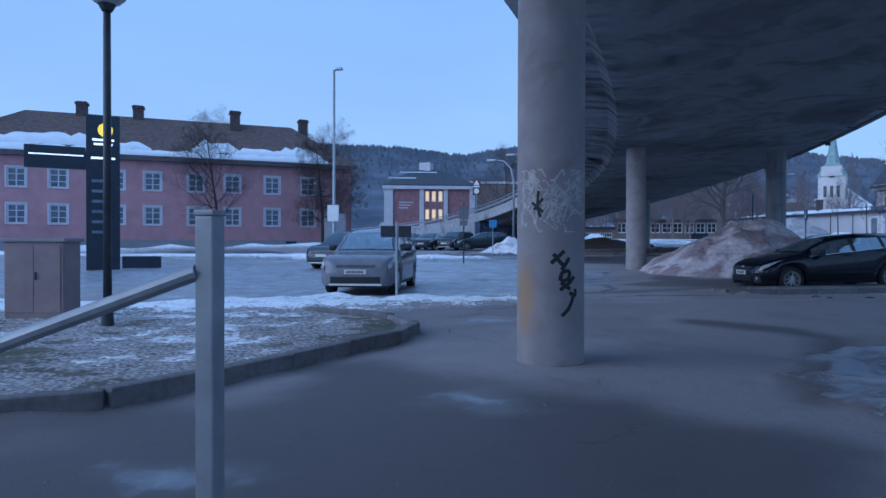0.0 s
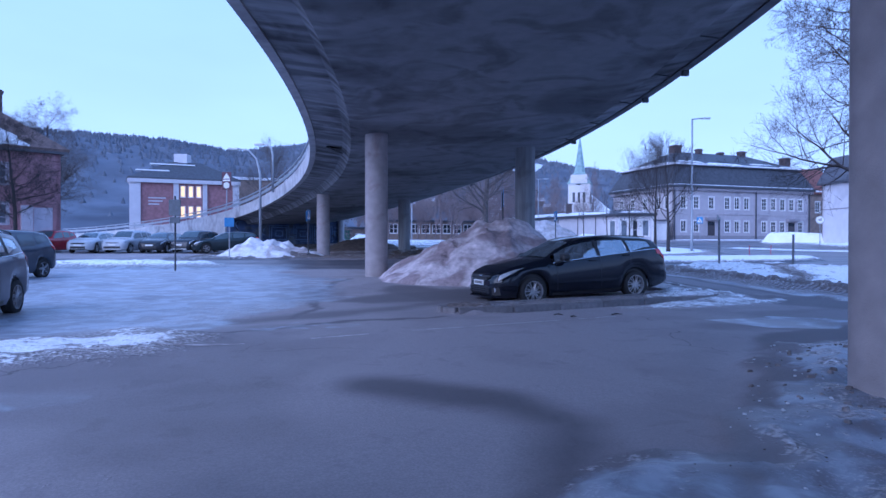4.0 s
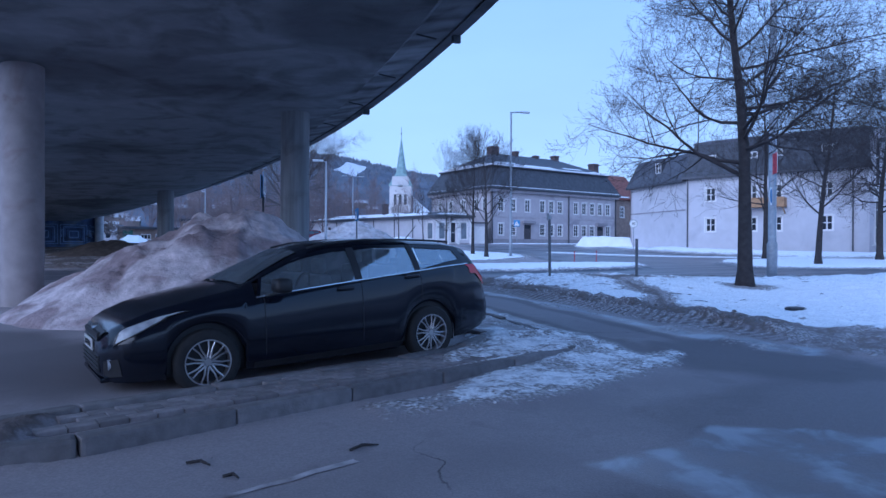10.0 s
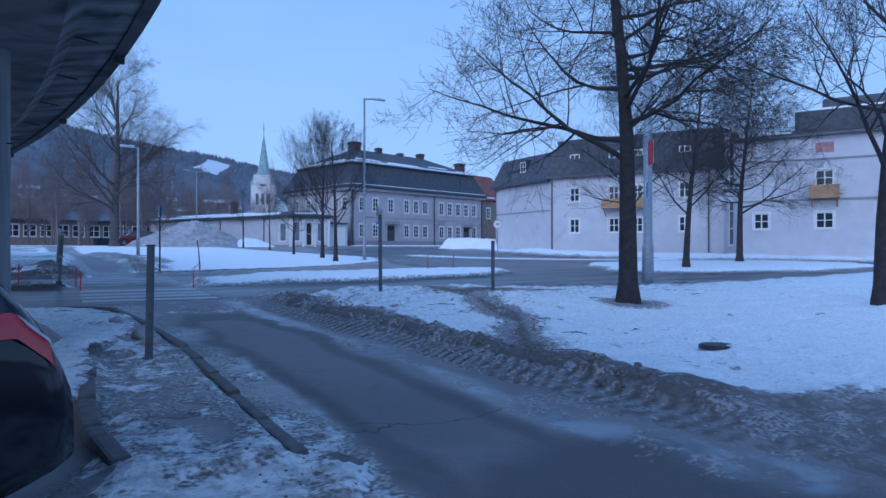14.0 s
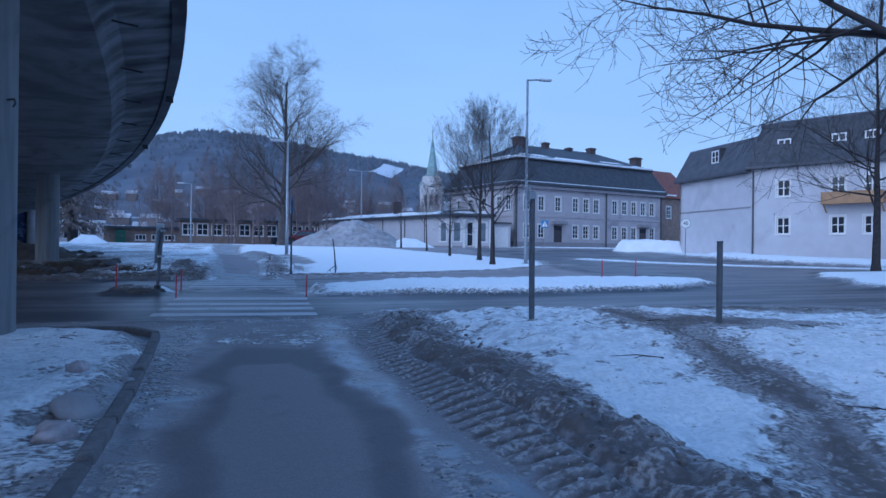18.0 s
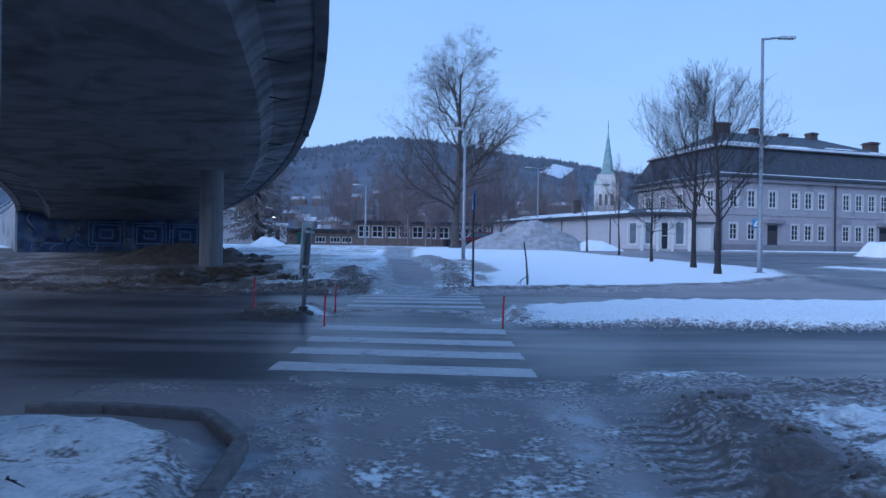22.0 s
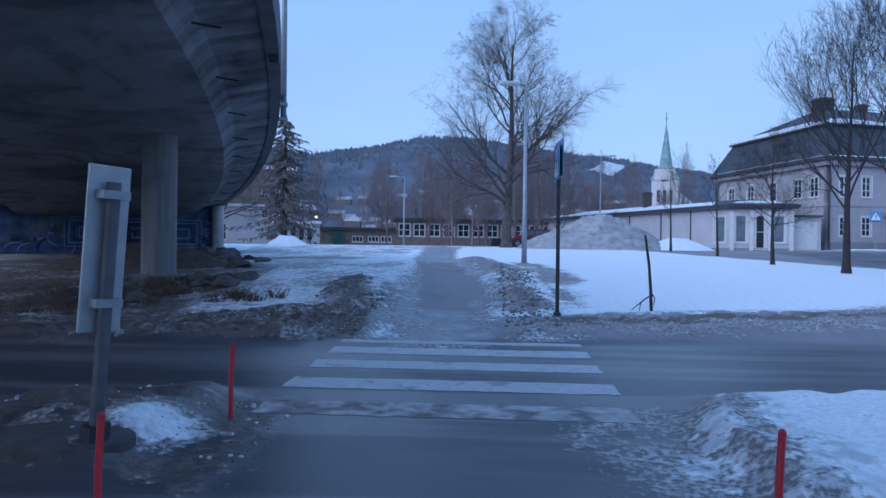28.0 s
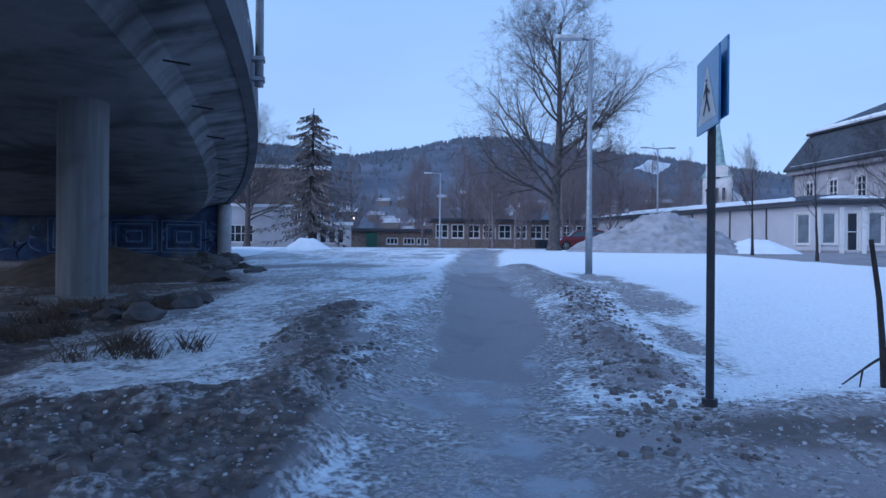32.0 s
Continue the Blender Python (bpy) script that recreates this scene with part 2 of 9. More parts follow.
def d_line(X, Y, pts):
    """Distance to a plan polyline."""
    d = np.full(X.shape, 1e9)
    for (ax, ay), (bx, by) in zip(pts, pts[1:]):
        ex, ey = bx - ax, by - ay
        t = np.clip(((X - ax) * ex + (Y - ay) * ey) / (ex * ex + ey * ey + 1e-12), 0, 1)
        d = np.minimum(d, np.hypot(X - ax - t * ex, Y - ay - t * ey))
    return d


# ---- the ground ----
KY = [-60, 7, 19, 25, 36, 40, 45, 55, 65, 75, 100, 200, 400, 4000]
KZ = [0, 0.03, 0.13, 0.25, 0.35, 0.48, 0.6, 0.85, 1.3, 1.75, 2.0, 2.5, 3, 3]


def base_z(X, Y):
    """The lie of the land, without snow."""
    X, Y = np.asarray(X, float), np.asarray(Y, float)
    z = np.interp(Y, KY, KZ)
    z = z + 0.42 * np.exp(-((X - 8.5) / 8) ** 2 - ((Y - 54) / 7) ** 2)
    z = z + 0.27 * smooth01(11.9, 13.3, X) * smooth01(24.0, 28.5, Y) * (1 - smooth01(30.0, 32.8, Y)) * (1 - smooth01(15, 21, X))
    z = z + np.clip(0.03 * (X - 12), 0, 0.9) * (1 - smooth01(34, 52, Y)) * smooth01(12, 20, Y) * (1 - 0.7 * smooth01(26, 30, Y))
    return z


def gz(x, y):
    return float(base_z(x, y))


ISLAND = [(7.95, 20.45), (7.5, 19.85), (6.9, 19.33), (5.4, 18.70), (4.0, 18.06), (3.1, 17.66), (2.40, 17.36), (2.14, 17.12), (2.10, 16.86), (2.28, 16.62), (2.62, 16.52), (3.25, 16.72), (3.95, 17.06), (5.2, 17.66), (7.1, 18.47), (8.7, 19.22), (9.05, 19.42), (9.20, 19.72), (9.05, 20.15)]
PLANTER = [(-14, 3.2), (-4.26, 3.5), (-3.8, 4.05), (-3.47, 5.05), (-3.1, 6.7), (-2.75, 8.1), (-3.4, 9.35), (-5.0, 9.85), (-7.5, 9.2), (-14, 6.5)]
LEFT_SNOW = [(8.2, 30.7), (8.55, 29), (8.65, 27), (8.3, 26.0), (7.95, 25.3), (7.75, 22.5), (6.2, 22.6), (4.8, 26), (4.4, 31.2), (7.3, 31.2)]
FIELD = [(12.2, 33.2), (12.0, 28.9), (12.0, 24.4), (12.0, 22.4), (12.2, 20.9), (12.9, 19.9), (13.6, 19.3), (15, 18.9), (18, 17.9), (26, 14), (60, 6), (60, 20), (32, 28.7), (22, 32), (19.6, 33), (16.2, 33.2)]
TRAIL = [(15.6, 30.5), (15.3, 28.6), (14.6, 26.1), (14.2, 24.7), (13.3, 23.6), (12.85, 22.6)]
MEDIAN = [(11.0, 38.6), (11.3, 37.5), (12.5, 37.15), (15.0, 36.8), (17.7, 36.75), (21.8, 37.1), (23.8, 38.2), (22.5, 39.6), (18, 39.9), (11.6, 39.6)]
MEDIAN_L = [(8.3, 38.5), (8.1, 39.3), (7.3, 39.5), (6.2, 38.9), (6.3, 38.0), (8.2, 37.5)]
VERGE = [(-12, 40.6), (1.6, 41.9), (5.2, 42.0), (8.0, 42.3), (10.3, 42.5), (12.2, 43.0), (15.6, 44.0), (20, 46.3), (25.8, 52.5), (27, 56.5), (25.2, 61), (22, 68), (18, 78), (15, 100), (-60, 100), (-40, 70), (-12, 58)]
RISLAND = [(28.5, 36.5), (31, 33.8), (36, 32), (42, 32.5), (46, 35.5), (45, 40), (39, 43.5), (32, 42.5)]

xs = np.concatenate([-np.geomspace(4000, 24, 34)[:-1], np.arange(-24, -12, 0.6), np.arange(-12, -2, 0.2), np.arange(-2, 8, 0.1), np.arange(8, 11, 0.06), np.arange(11, 12.7, 0.04), np.arange(12.7, 16, 0.08), np.arange(16, 26, 0.2), np.arange(26, 60, 0.7), np.geomspace(60, 4000, 30)])
ys = np.concatenate([-np.geomspace(4000, 8, 24)[:-1], np.arange(-8, 2, 0.6), np.arange(2, 13, 0.11), np.arange(13, 22.4, 0.1), np.arange(22.4, 31.4, 0.04), np.arange(31.4, 50, 0.08), np.arange(50, 60, 0.2), np.arange(60, 90, 0.7), np.geomspace(90, 4000, 30)])
GX, GY = np.meshgrid(xs, ys, indexing="ij")
GZ = base_z(GX, GY)
n_big, n_mid, n_small = fbm(GX, GY, 6, 11), fbm(GX, GY, 1.5, 23), fbm(GX, GY, 0.45, 37, 3)
n_pit = fbm(GX, GY, 0.13, 57, 2) * (1 - smooth01(15, 18, GX))
n_tiny = fbm(GX, GY, 0.26, 91, 2)
snow, dirt, ice, lump = (np.zeros(GX.shape) for _ in range(4))
damp = np.zeros(GX.shape)
wet = 0.9 * smooth01(31.8, 33.2, GY) * (1 - smooth01(41.8, 43, GY)) + 0.9 * (1 - smooth01(0, 1.5, sd_poly(GX, GY, [(20, 34), (60, 22), (60, 70), (28, 76), (24, 44)])))


def lay(mask, depth, s, d=0.0, i=0.0, l=0.0):
    """Lay a cover over the ground: depth of snow, and how white, dirty, icy and lumpy it is."""
    global GZ, snow, dirt, ice, lump
    GZ = GZ + mask * depth
    snow, dirt, ice, lump = snow * (1 - mask) + s * mask, dirt * (1 - mask) + d * mask, ice * (1 - mask) + i * mask, np.maximum(lump * (1 - mask), l * mask)


def inside(poly, soft=0.3, ragged=0.35):
    return 1 - smooth01(-soft, soft, sd_poly(GX, GY, poly) + ragged * n_mid)


# icy car park, with snow ridges along its edges
park = inside([(-60, 14), (-9, 11.5), (-2.2, 13.9), (-0.2, 17.5), (0.2, 20), (0.0, 24), (-3.2, 31), (-3.5, 37), (-60, 40)], 0.9, 0.9)
lay(park, 0.0, 0.15 + 0.36 * n_big + 0.16 * n_mid, 0.05, 0.95)
lay(np.clip(1.25 - d_line(GX, GY, [(-30, 4.5), (-12, 8.7), (-7, 11.2), (-4.5, 12.2), (-2.4, 13.3)]) / 1.35 + 0.6 * n_mid, 0, 1), 0.13, 0.82 + 0.35 * n_small + 0.3 * n_tiny, 0.12, 0.3, 0.8)
lay(np.clip(1.3 - d_line(GX, GY, [(-60, 30), (-30, 33), (-18, 35), (-8.5, 34)]) / 1.6 + 0.6 * n_mid, 0, 1), 0.3, 0.8, 0.15, 0.2, 0.8)
lay(np.clip(1.2 - d_line(GX, GY, [(-48, 30), (-28, 44), (-24, 47)]) / 2.2 + 0.5 * n_mid, 0, 1), 0.7, 0.85, 0.12, 0.1, 0.6)
lay(np.clip(1.2 - d_line(GX, GY, [(-7.3, 43.9), (-6.3, 43.6), (-5.2, 43.8)]) / 1.6 + 0.4 * n_mid, 0, 1), 0.5, 0.85, 0.2, 0.1, 1.0)
# the kerbed planter
lay(inside(PLANTER, 0.12, 0.0), 0.10, 0.30 + 0.16 * smooth01(-3.6, -5.0, GX) + 0.55 * n_mid + 0.5 * n_tiny, 0.86, 0.1, 0.35)
moss = inside(PLANTER, 0.12, 0.0)
# dirty ice round the second column
A2 = [(1.5, 6.2), (2.3, 8.4), (2.8, 8.8), (3.5, 8.7), (4.3, 10.5), (6.3, 13), (8.5, 13.3), (13, 12), (13, 2), (4, 1)]
a2 = inside(A2, 0.10, 0.5)
lay(a2, 0.04, 0.06 + 0.25 * n_tiny, 0.5, 0.4, 0.6)
damp = np.maximum(damp, 0.75 * a2)
a2_in = 1 - smooth01(-0.40, -0.12, sd_poly(GX, GY, A2) + 0.7 * n_mid + 0.35 * n_small)
lay(a2_in, 0.04, 0.25 + 0.22 * n_mid + 0.45 * n_tiny, 0.40, 0.85, 1.0)
# traffic island with the parked car, icy rim
lay(inside(ISLAND, 0.06, 0.0), 0.065, 0.1 + 0.3 * n_mid, 0.4, 0.1, 0.05)
lay(inside([(2.2, 17.05), (2.35, 16.7), (2.7, 16.62), (3.05, 16.8), (3.1, 17.5), (2.45, 17.3)], 0.06, 0.15), 0.055, 0.10 + 0.2 * n_tiny, 0.92, 0.15, 1.0)
lay(inside([(6.4, 18.4), (9.3, 19.3), (9.5, 20.4), (9.3, 22), (8.8, 23.3), (8.1, 22.1), (8.3, 21.2), (7.4, 20.3)], 0.2, 0.3), 0.045, 0.66 + 0.3 * n_tiny, 0.3, 0.4, 0.5)
lay(inside([(5.2, 17.55), (7.1, 18.42), (9.25, 19.42), (9.5, 20.4), (10.2, 19.5), (9.5, 18.2), (7.2, 17.3), (5.6, 17.0)], 0.25, 0.5) * 0.95, 0.055, 0.66 + 0.22 * n_small + 0.30 * n_tiny, 0.18, 0.9, 0.5)
# puddle: bluish ice colour stands in for the sky reflected in it
lay(inside([(6.6, 15.6), (8.0, 16.0), (9.1, 15.4), (8.1, 14.4), (7.1, 14.6)], 0.10, 0.35), 0.0, 0.0, 0.0, 0.76)
# snow beside the footpath
lay(inside(LEFT_SNOW, 0.15, 0.15), 0.14, 0.76 + 0.10 * n_small + 0.10 * n_tiny + 0.24 * n_pit, 0.12, 0.1, 0.7)
lay(inside([(8.75, 27.4), (8.93, 24.6), (8.95, 22.8), (8.85, 20.0), (7.85, 20.1), (7.8, 22.4), (7.9, 25.2), (8.3, 26.2)], 0.08, 0.1), 0.05, 0.52 + 0.2 * n_small + 0.3 * n_tiny + 0.3 * n_pit, 0.16, 0.5, 0.5)
lay(np.clip(1.3 - np.hypot((GX - 8.4) / 0.22, (GY - 21.6) / 0.15) + 0.7 * n_small, 0, 1), -0.03, 0.0, 0.95, 0.0, 0.6)
# n_pit lowers the hollows and paints their shade into the snow mask
lay(inside(FIELD, 0.4, 0.6), 0.07 + 0.02 * n_pit, 0.70 + 0.17 * (1 - smooth01(25, 29.5, GY)) + 0.10 * np.minimum(n_mid, 0.2) + 0.10 * n_small + 0.20 * n_tiny + 0.36 * n_pit, 0.09 + 0.11 * smooth01(25, 29.5, GY), 0.15, 1.0)
lay(inside([(11.2, 20.6), (11.35, 19.4), (11.7, 18.3), (12.2, 17.4), (18, 15.6), (18, 17.7), (14.5, 19.0), (13.3, 19.6), (12.7, 20.5), (12.2, 21.2)], 0.2, 0.5), 0.06, 0.24 + 0.4 * n_tiny + 0.3 * n_small, 0.72, 0.1, 1.0)
lay(np.clip(1.15 - d_line(GX, GY, TRAIL) / 0.50 + 0.45 * n_mid, 0, 1) * 0.95, -0.04, 0.16 + 0.2 * n_tiny, 0.85, 0.1, 0.5)
lay(np.clip(1.3 - np.hypot(GX - 17.2, GY - 25.2) / 0.75 + 0.5 * n_mid, 0, 1), 0.03, 0.12, 0.9, 0.0, 0.5)
bx = GX - np.interp(GY, [17.5, 20.5, 24.0, 26.0, 28.0, 30.0, 33.0], [12.0, 11.95, 11.75, 11.60, 11.45, 11.45, 11.7]) + 0.10 * fbm(GX, GY, 1.4, 41)
b_len = smooth01(18.2, 20.5, GY) * (1 - smooth01(31.2, 33.0, GY + 0.6 * n_mid))
lay(smooth01(0.05, 0.3, bx) * (1 - smooth01(0.75, 1.15, bx + 0.3 * n_mid)) * b_len, 0.0, 0.20 + 0.2 * n_small + 0.15 * n_mid + 0.3 * n_tiny, 0.80, 0.0, 1.0)
GZ = GZ + (0.13 + 0.07 * n_mid + 0.09 * n_tiny) * smooth01(0.12, 0.42, bx) * (1 - smooth01(0.5, 1.3, bx)) * b_len
lug = np.tanh(2.2 * np.sin(2 * np.pi * (GY + 0.30 * np.abs(bx) + 0.10 * bx + 0.05 * n_mid) / 0.20) + 0.3)
lay((1 - smooth01(0.22, 0.31, np.abs(bx))) * b_len, 0.0, 0.24 + 0.14 * lug + 0.1 * n_small, 0.72 - 0.16 * lug, 0.0, 0.0)
lay(np.clip(1.2 - d_line(GX, GY, [(11.0, 32.8), (10.95, 28), (11.1, 25), (11.25, 22.5), (11.1, 20.3), (11.6, 18.4)]) / 0.40 + 0.5 * n_mid, 0, 1), 0.01, 0.24 + 0.2 * n_small, 0.25, 0.85, 0.2)
lay(np.clip(1.2 - d_line(GX, GY, [(12.6, 32.2), (14, 32.3), (16, 32.2), (20, 31.8), (24, 30.6), (33, 27.4)]) / 1.15 + 0.7 * n_mid, 0, 1) * 0.95, 0.02, 0.25 + 0.3 * n_small, 0.9, 0.2, 0.6)
lay(np.clip(1.25 - np.hypot((GX - 16.0) / 1.5, (GY - 28.4) / 0.9) + 0.6 * n_mid, 0, 1) * 0.9, 0.0, 0.14 + 0.3 * n_tiny, 0.85, 0.1, 0.6)
# slush in front of the crossing
lay(np.clip(1.2 - d_line(GX, GY, [(5.5, 32.4), (8, 32.6), (10.5, 32.3), (12.5, 32.6)]) / 0.7 + 0.7 * n_mid, 0, 1) * 0.8, 0.01, 0.28 + 0.3 * n_small, 0.6, 0.6, 0.3)
lay(np.clip(1.2 - d_line(GX, GY, [(8.6, 31.5), (8.9, 28), (9.2, 24.5), (9.6, 21)]) / 0.60 + 0.6 * n_mid, 0, 1) * 0.95, 0.01, 0.30 + 0.3 * n_small + 0.3 * n_tiny, 0.35, 0.85, 0.5)
# medians and the far verge
lay(inside(MEDIAN, 0.30, 0.25), 0.17 + 0.11 * smooth01(11.5, 14, GX), 0.92 + 0.15 * n_small, 0.08, 0.1, 0.5)
lay(inside([(10.3, 37.6), (11.5, 37.3), (11.7, 39.4), (10.4, 39.3)], 0.3, 0.4), 0.0, 0.45 + 0.5 * n_small, 0.6, 0.2, 0.8)
lay(inside(MEDIAN_L, 0.22, 0.2), 0.15, 0.12 + 0.25 * n_small + 0.3 * n_tiny, 0.8, 0.2, 1.0)
lay(np.clip(1.4 - np.hypot((GX - 7.5) / 0.42, (GY - 38.45) / 0.45) + 0.5 * n_mid, 0, 1), 0.04, 0.85 + 0.3 * n_tiny, 0.15, 0.1, 0.6)
lay(inside(VERGE, 0.3, 0.4), 0.0, 0.9 + 0.1 * n_small, 0.06, 0.1, 0.15)
lay(inside([(-12, 40.8), (3, 42), (6.0, 42.2), (6.6, 45), (5.0, 49.5), (3.9, 52), (3.2, 57), (-3, 68), (-40, 66), (-12, 56)], 0.5, 0.7), 0.0, 0.14 + 0.6 * np.maximum(n_mid + 0.6 * n_small, 0) + 0.15 * n_tiny, 0.88, 0.0, 0.7)
lay(inside([(5.0, 43.8), (8.4, 43.6), (8.5, 50), (7.6, 58), (6.5, 92), (-10, 92), (-1, 60), (3.6, 53.0), (3.9, 50), (4.3, 47.2)], 0.3, 0.5), 0.06, 0.62 + 0.26 * n_mid + 0.16 * n_tiny + 0.2 * n_pit, 0.20, 0.8, 0.4)
lay(inside([(6.6, 45.2), (7.9, 44.6), (7.95, 47), (7.2, 49.4), (6.3, 48.0)], 0.35, 0.7) * 0.75, 0.07, 0.40 + 0.40 * n_tiny + 0.25 * n_mid, 0.55, 0.0, 0.9)
lay(np.clip(1.2 - d_line(GX, GY, [(0.5, 60), (2.4, 61.5), (3.8, 60)]) / 1.3 + 0.6 * n_mid, 0, 1) * 0.8, 0.0, 0.25, 0.8, 0.1, 0.3)
lay(np.clip(1.2 - d_line(GX, GY, [(8.0, 50.5), (7.3, 55), (6.5, 61), (6.0, 70)]) / 0.45 + 0.4 * n_mid, 0, 1), 0.08, 0.9, 0.05, 0.1, 0.4)
lay(inside([(-12, 42.6), (2, 43.3), (5.7, 43.55), (7.0, 43.9), (7.7, 44.3), (8.15, 43.4), (8.1, 42.3), (5, 41.8), (-12, 40.6)], 0.12, 0.3), 0.12, 0.10 + 0.42 * n_tiny + 0.2 * n_small, 0.95, 0.0, 1.0)
lay(np.clip(1.25 - d_line(GX, GY, [(7.7, 44.2), (7.45, 45.5), (6.95, 46.9), (6.8, 48.4)]) / 0.42 + 0.5 * n_mid, 0, 1), 0.09, 0.14 + 0.4 * n_tiny, 0.9, 0.0, 1.0)
lay(np.clip(1.2 - d_line(GX, GY, [(8.0, 44.9), (7.85, 46.3), (7.5, 48.2)]) / 0.30 + 0.5 * n_mid, 0, 1), 0.03, 0.62 + 0.5 * n_tiny, 0.2, 0.2, 0.8)
lay(np.clip(1.25 - d_line(GX, GY, [(10.4, 43.6), (13, 44.3), (15.6, 45.1), (20, 47.2), (25.8, 53), (27, 57)]) / 1.0 + 0.3 * n_mid, 0, 1), 0.04, 0.17 + 0.5 * n_tiny, 0.82, 0.0, 1.0)
lay(np.clip(1.2 - d_line(GX, GY, [(10.2, 42.75), (13, 43.3), (15.6, 44.3), (20, 46.4), (25.8, 52.4)]) / 0.6 + 0.4 * n_mid, 0, 1), 0.05, 0.30 + 0.4 * n_small, 0.5, 0.2, 0.9)
lay(np.clip(1.25 - d_line(GX, GY, [(10.5, 45.3), (10.4, 46.8), (10.2, 50), (9.7, 55), (9.2, 62)]) / 0.62 + 0.35 * n_mid, 0, 1), 0.11, 0.24 + 0.60 * n_tiny, 0.72, 0.0, 1.0)
lay(np.clip(1.2 - d_line(GX, GY, [(11.4, 46.2), (11.1, 49), (11.6, 52.6), (10.6, 57)]) / 0.55 + 1.1 * n_mid, 0, 1) * 0.9, 0.0, 0.34 + 0.4 * n_small, 0.6, 0.0, 0.5)
lay(np.clip(1.35 - d_line(GX, GY, [(9.15, 42.3), (9.05, 46), (8.85, 50), (8.3, 55), (7.7, 62), (7.2, 72), (7.2, 86)]) / 1.0 + 0.25 * n_mid, 0, 1), -0.06, 0.26 + 0.22 * n_mid + 0.2 * n_small, 0.2, 0.9, 0.15)
lay(inside([(8.55, 45.5), (9.4, 45.4), (9.55, 48), (9.1, 52), (8.6, 57), (7.7, 57), (8.0, 52.2), (8.3, 48.4)], 0.10, 0.25), -0.01, 0.0, 0.0, 0.15)
lay(np.clip(1.2 - d_line(GX, GY, [(8.4, 43.5), (9.2, 44.3), (10, 43.7)]) / 0.5 + 0.7 * n_mid, 0, 1) * 0.8, 0.0, 0.33 + 0.5 * n_tiny, 0.15, 0.7, 0.2)
lay(inside([(9.7, 49.6), (10.5, 49.2), (10.3, 51.5)], 0.2, 0.3) * 0.5, 0.0, 0.8, 0.0)
lay(np.clip(1.6 - d_line(GX, GY, [(41.8, 60.5), (46.8, 46.7), (47.1, 44.2), (54.8, 29.2)]) / 1.1 + 0.4 * n_mid, 0, 1), 0.38, 0.85 + 0.1 * n_small, 0.1, 0.1, 0.5)
lay(inside(RISLAND, 0.5, 0.5), 0.22, 0.9, 0.06, 0.1, 0.2)
lay(np.clip(1.2 - d_line(GX, GY, [(30, 58), (36, 52), (44, 47)]) / 1.2 + 0.3 * n_mid, 0, 1), 0.15, 0.88, 0.05, 0.1, 0.2)
lay(np.clip(1.2 - d_line(GX, GY, [(34, 79), (44, 76), (43, 60), (47, 46), (56, 34)]) / 2.5 + 0.4 * n_mid, 0, 1), 0.2, 0.85, 0.08, 0.1, 0.3)
# damp and icy marks on the tarmac, with one kerb shadow among them
core = inside([(9.6, 27.5), (9.75, 28.3), (10.3, 28.35), (10.6, 27.6), (10.75, 26.2), (10.6, 24.5), (10.6, 19), (9.75, 19.2), (9.8, 22.5), (9.72, 25)], 0.07, 0.18)
ring_ = inside([(9.5, 31), (10.5, 31), (10.65, 29), (10.95, 27.5), (11.0, 26), (10.85, 24), (10.8, 19), (9.4, 19), (9.62, 21.4), (9.5, 23), (9.48, 25.5), (9.4, 27.7), (9.55, 29)], 0.10, 0.30)
snow, ice = snow * (1 - ring_), ice * (1 - 0.7 * ring_)
damp = np.maximum(damp, ring_ * (0.75 - 0.45 * core))
damp = np.maximum(damp, np.clip(1.2 - d_line(GX, GY, [(1.2, 11.0), (2.3, 10.3), (2.7, 9.6), (2.0, 7.3), (1.6, 6)]) / 0.42 + 0.6 * n_mid, 0, 1))
damp = np.maximum(damp, np.clip(1.2 - d_line(GX, GY, [(-2.4, 5.0), (-1.6, 4.6), (-0.6, 4.2), (0.3, 4.4)]) / 0.5 + 0.7 * n_mid, 0, 1) * 0.8)
damp = np.maximum(damp, np.clip(1.2 - d_line(GX, GY, [(-2.5, 14.6), (0.4, 16.8), (1.6, 18.0), (3.0, 19.5)]) / 0.45 + 0.7 * n_mid, 0, 1) * 0.8)
damp = np.maximum(damp, inside([(1.0, 18.5), (3.4, 18.8), (4.6, 21), (3.0, 22.2), (1.0, 21.0)], 0.5, 0.6))
# wet tarmac by the planter, darkened further for the kerb's shadow
damp = np.maximum(damp, inside([(-9, 0.2), (-1, 1.6), (1.4, 3.0), (1.0, 4.8), (-1.2, 5.6), (-2.6, 6.2), (-3.3, 4.6), (-4.2, 3.3), (-9, 2.9)], 0.4, 0.8))
damp = np.maximum(damp, 0.85 * inside([(9.2, 18.2), (9.9, 19.4), (10.9, 19.8), (11.4, 19.2), (11.9, 17.8), (11.2, 16.8), (9.8, 17.2)], 0.3, 0.6))
damp = np.maximum(damp, 0.9 * inside([(-0.3, 18.9), (0.7, 18.5), (2.1, 18.7), (3.1, 19.1), (2.4, 22), (1.1, 23.4), (0.9, 20.8)], 0.3, 0.5))
damp = np.maximum(damp, 0.42 * inside([(-9, 10.5), (-5.5, 10.4), (-2.2, 9.0), (0.2, 9.4), (0.6, 12.2), (-0.5, 14.6), (-4, 14.5), (-9, 14)], 0.6, 1.4))
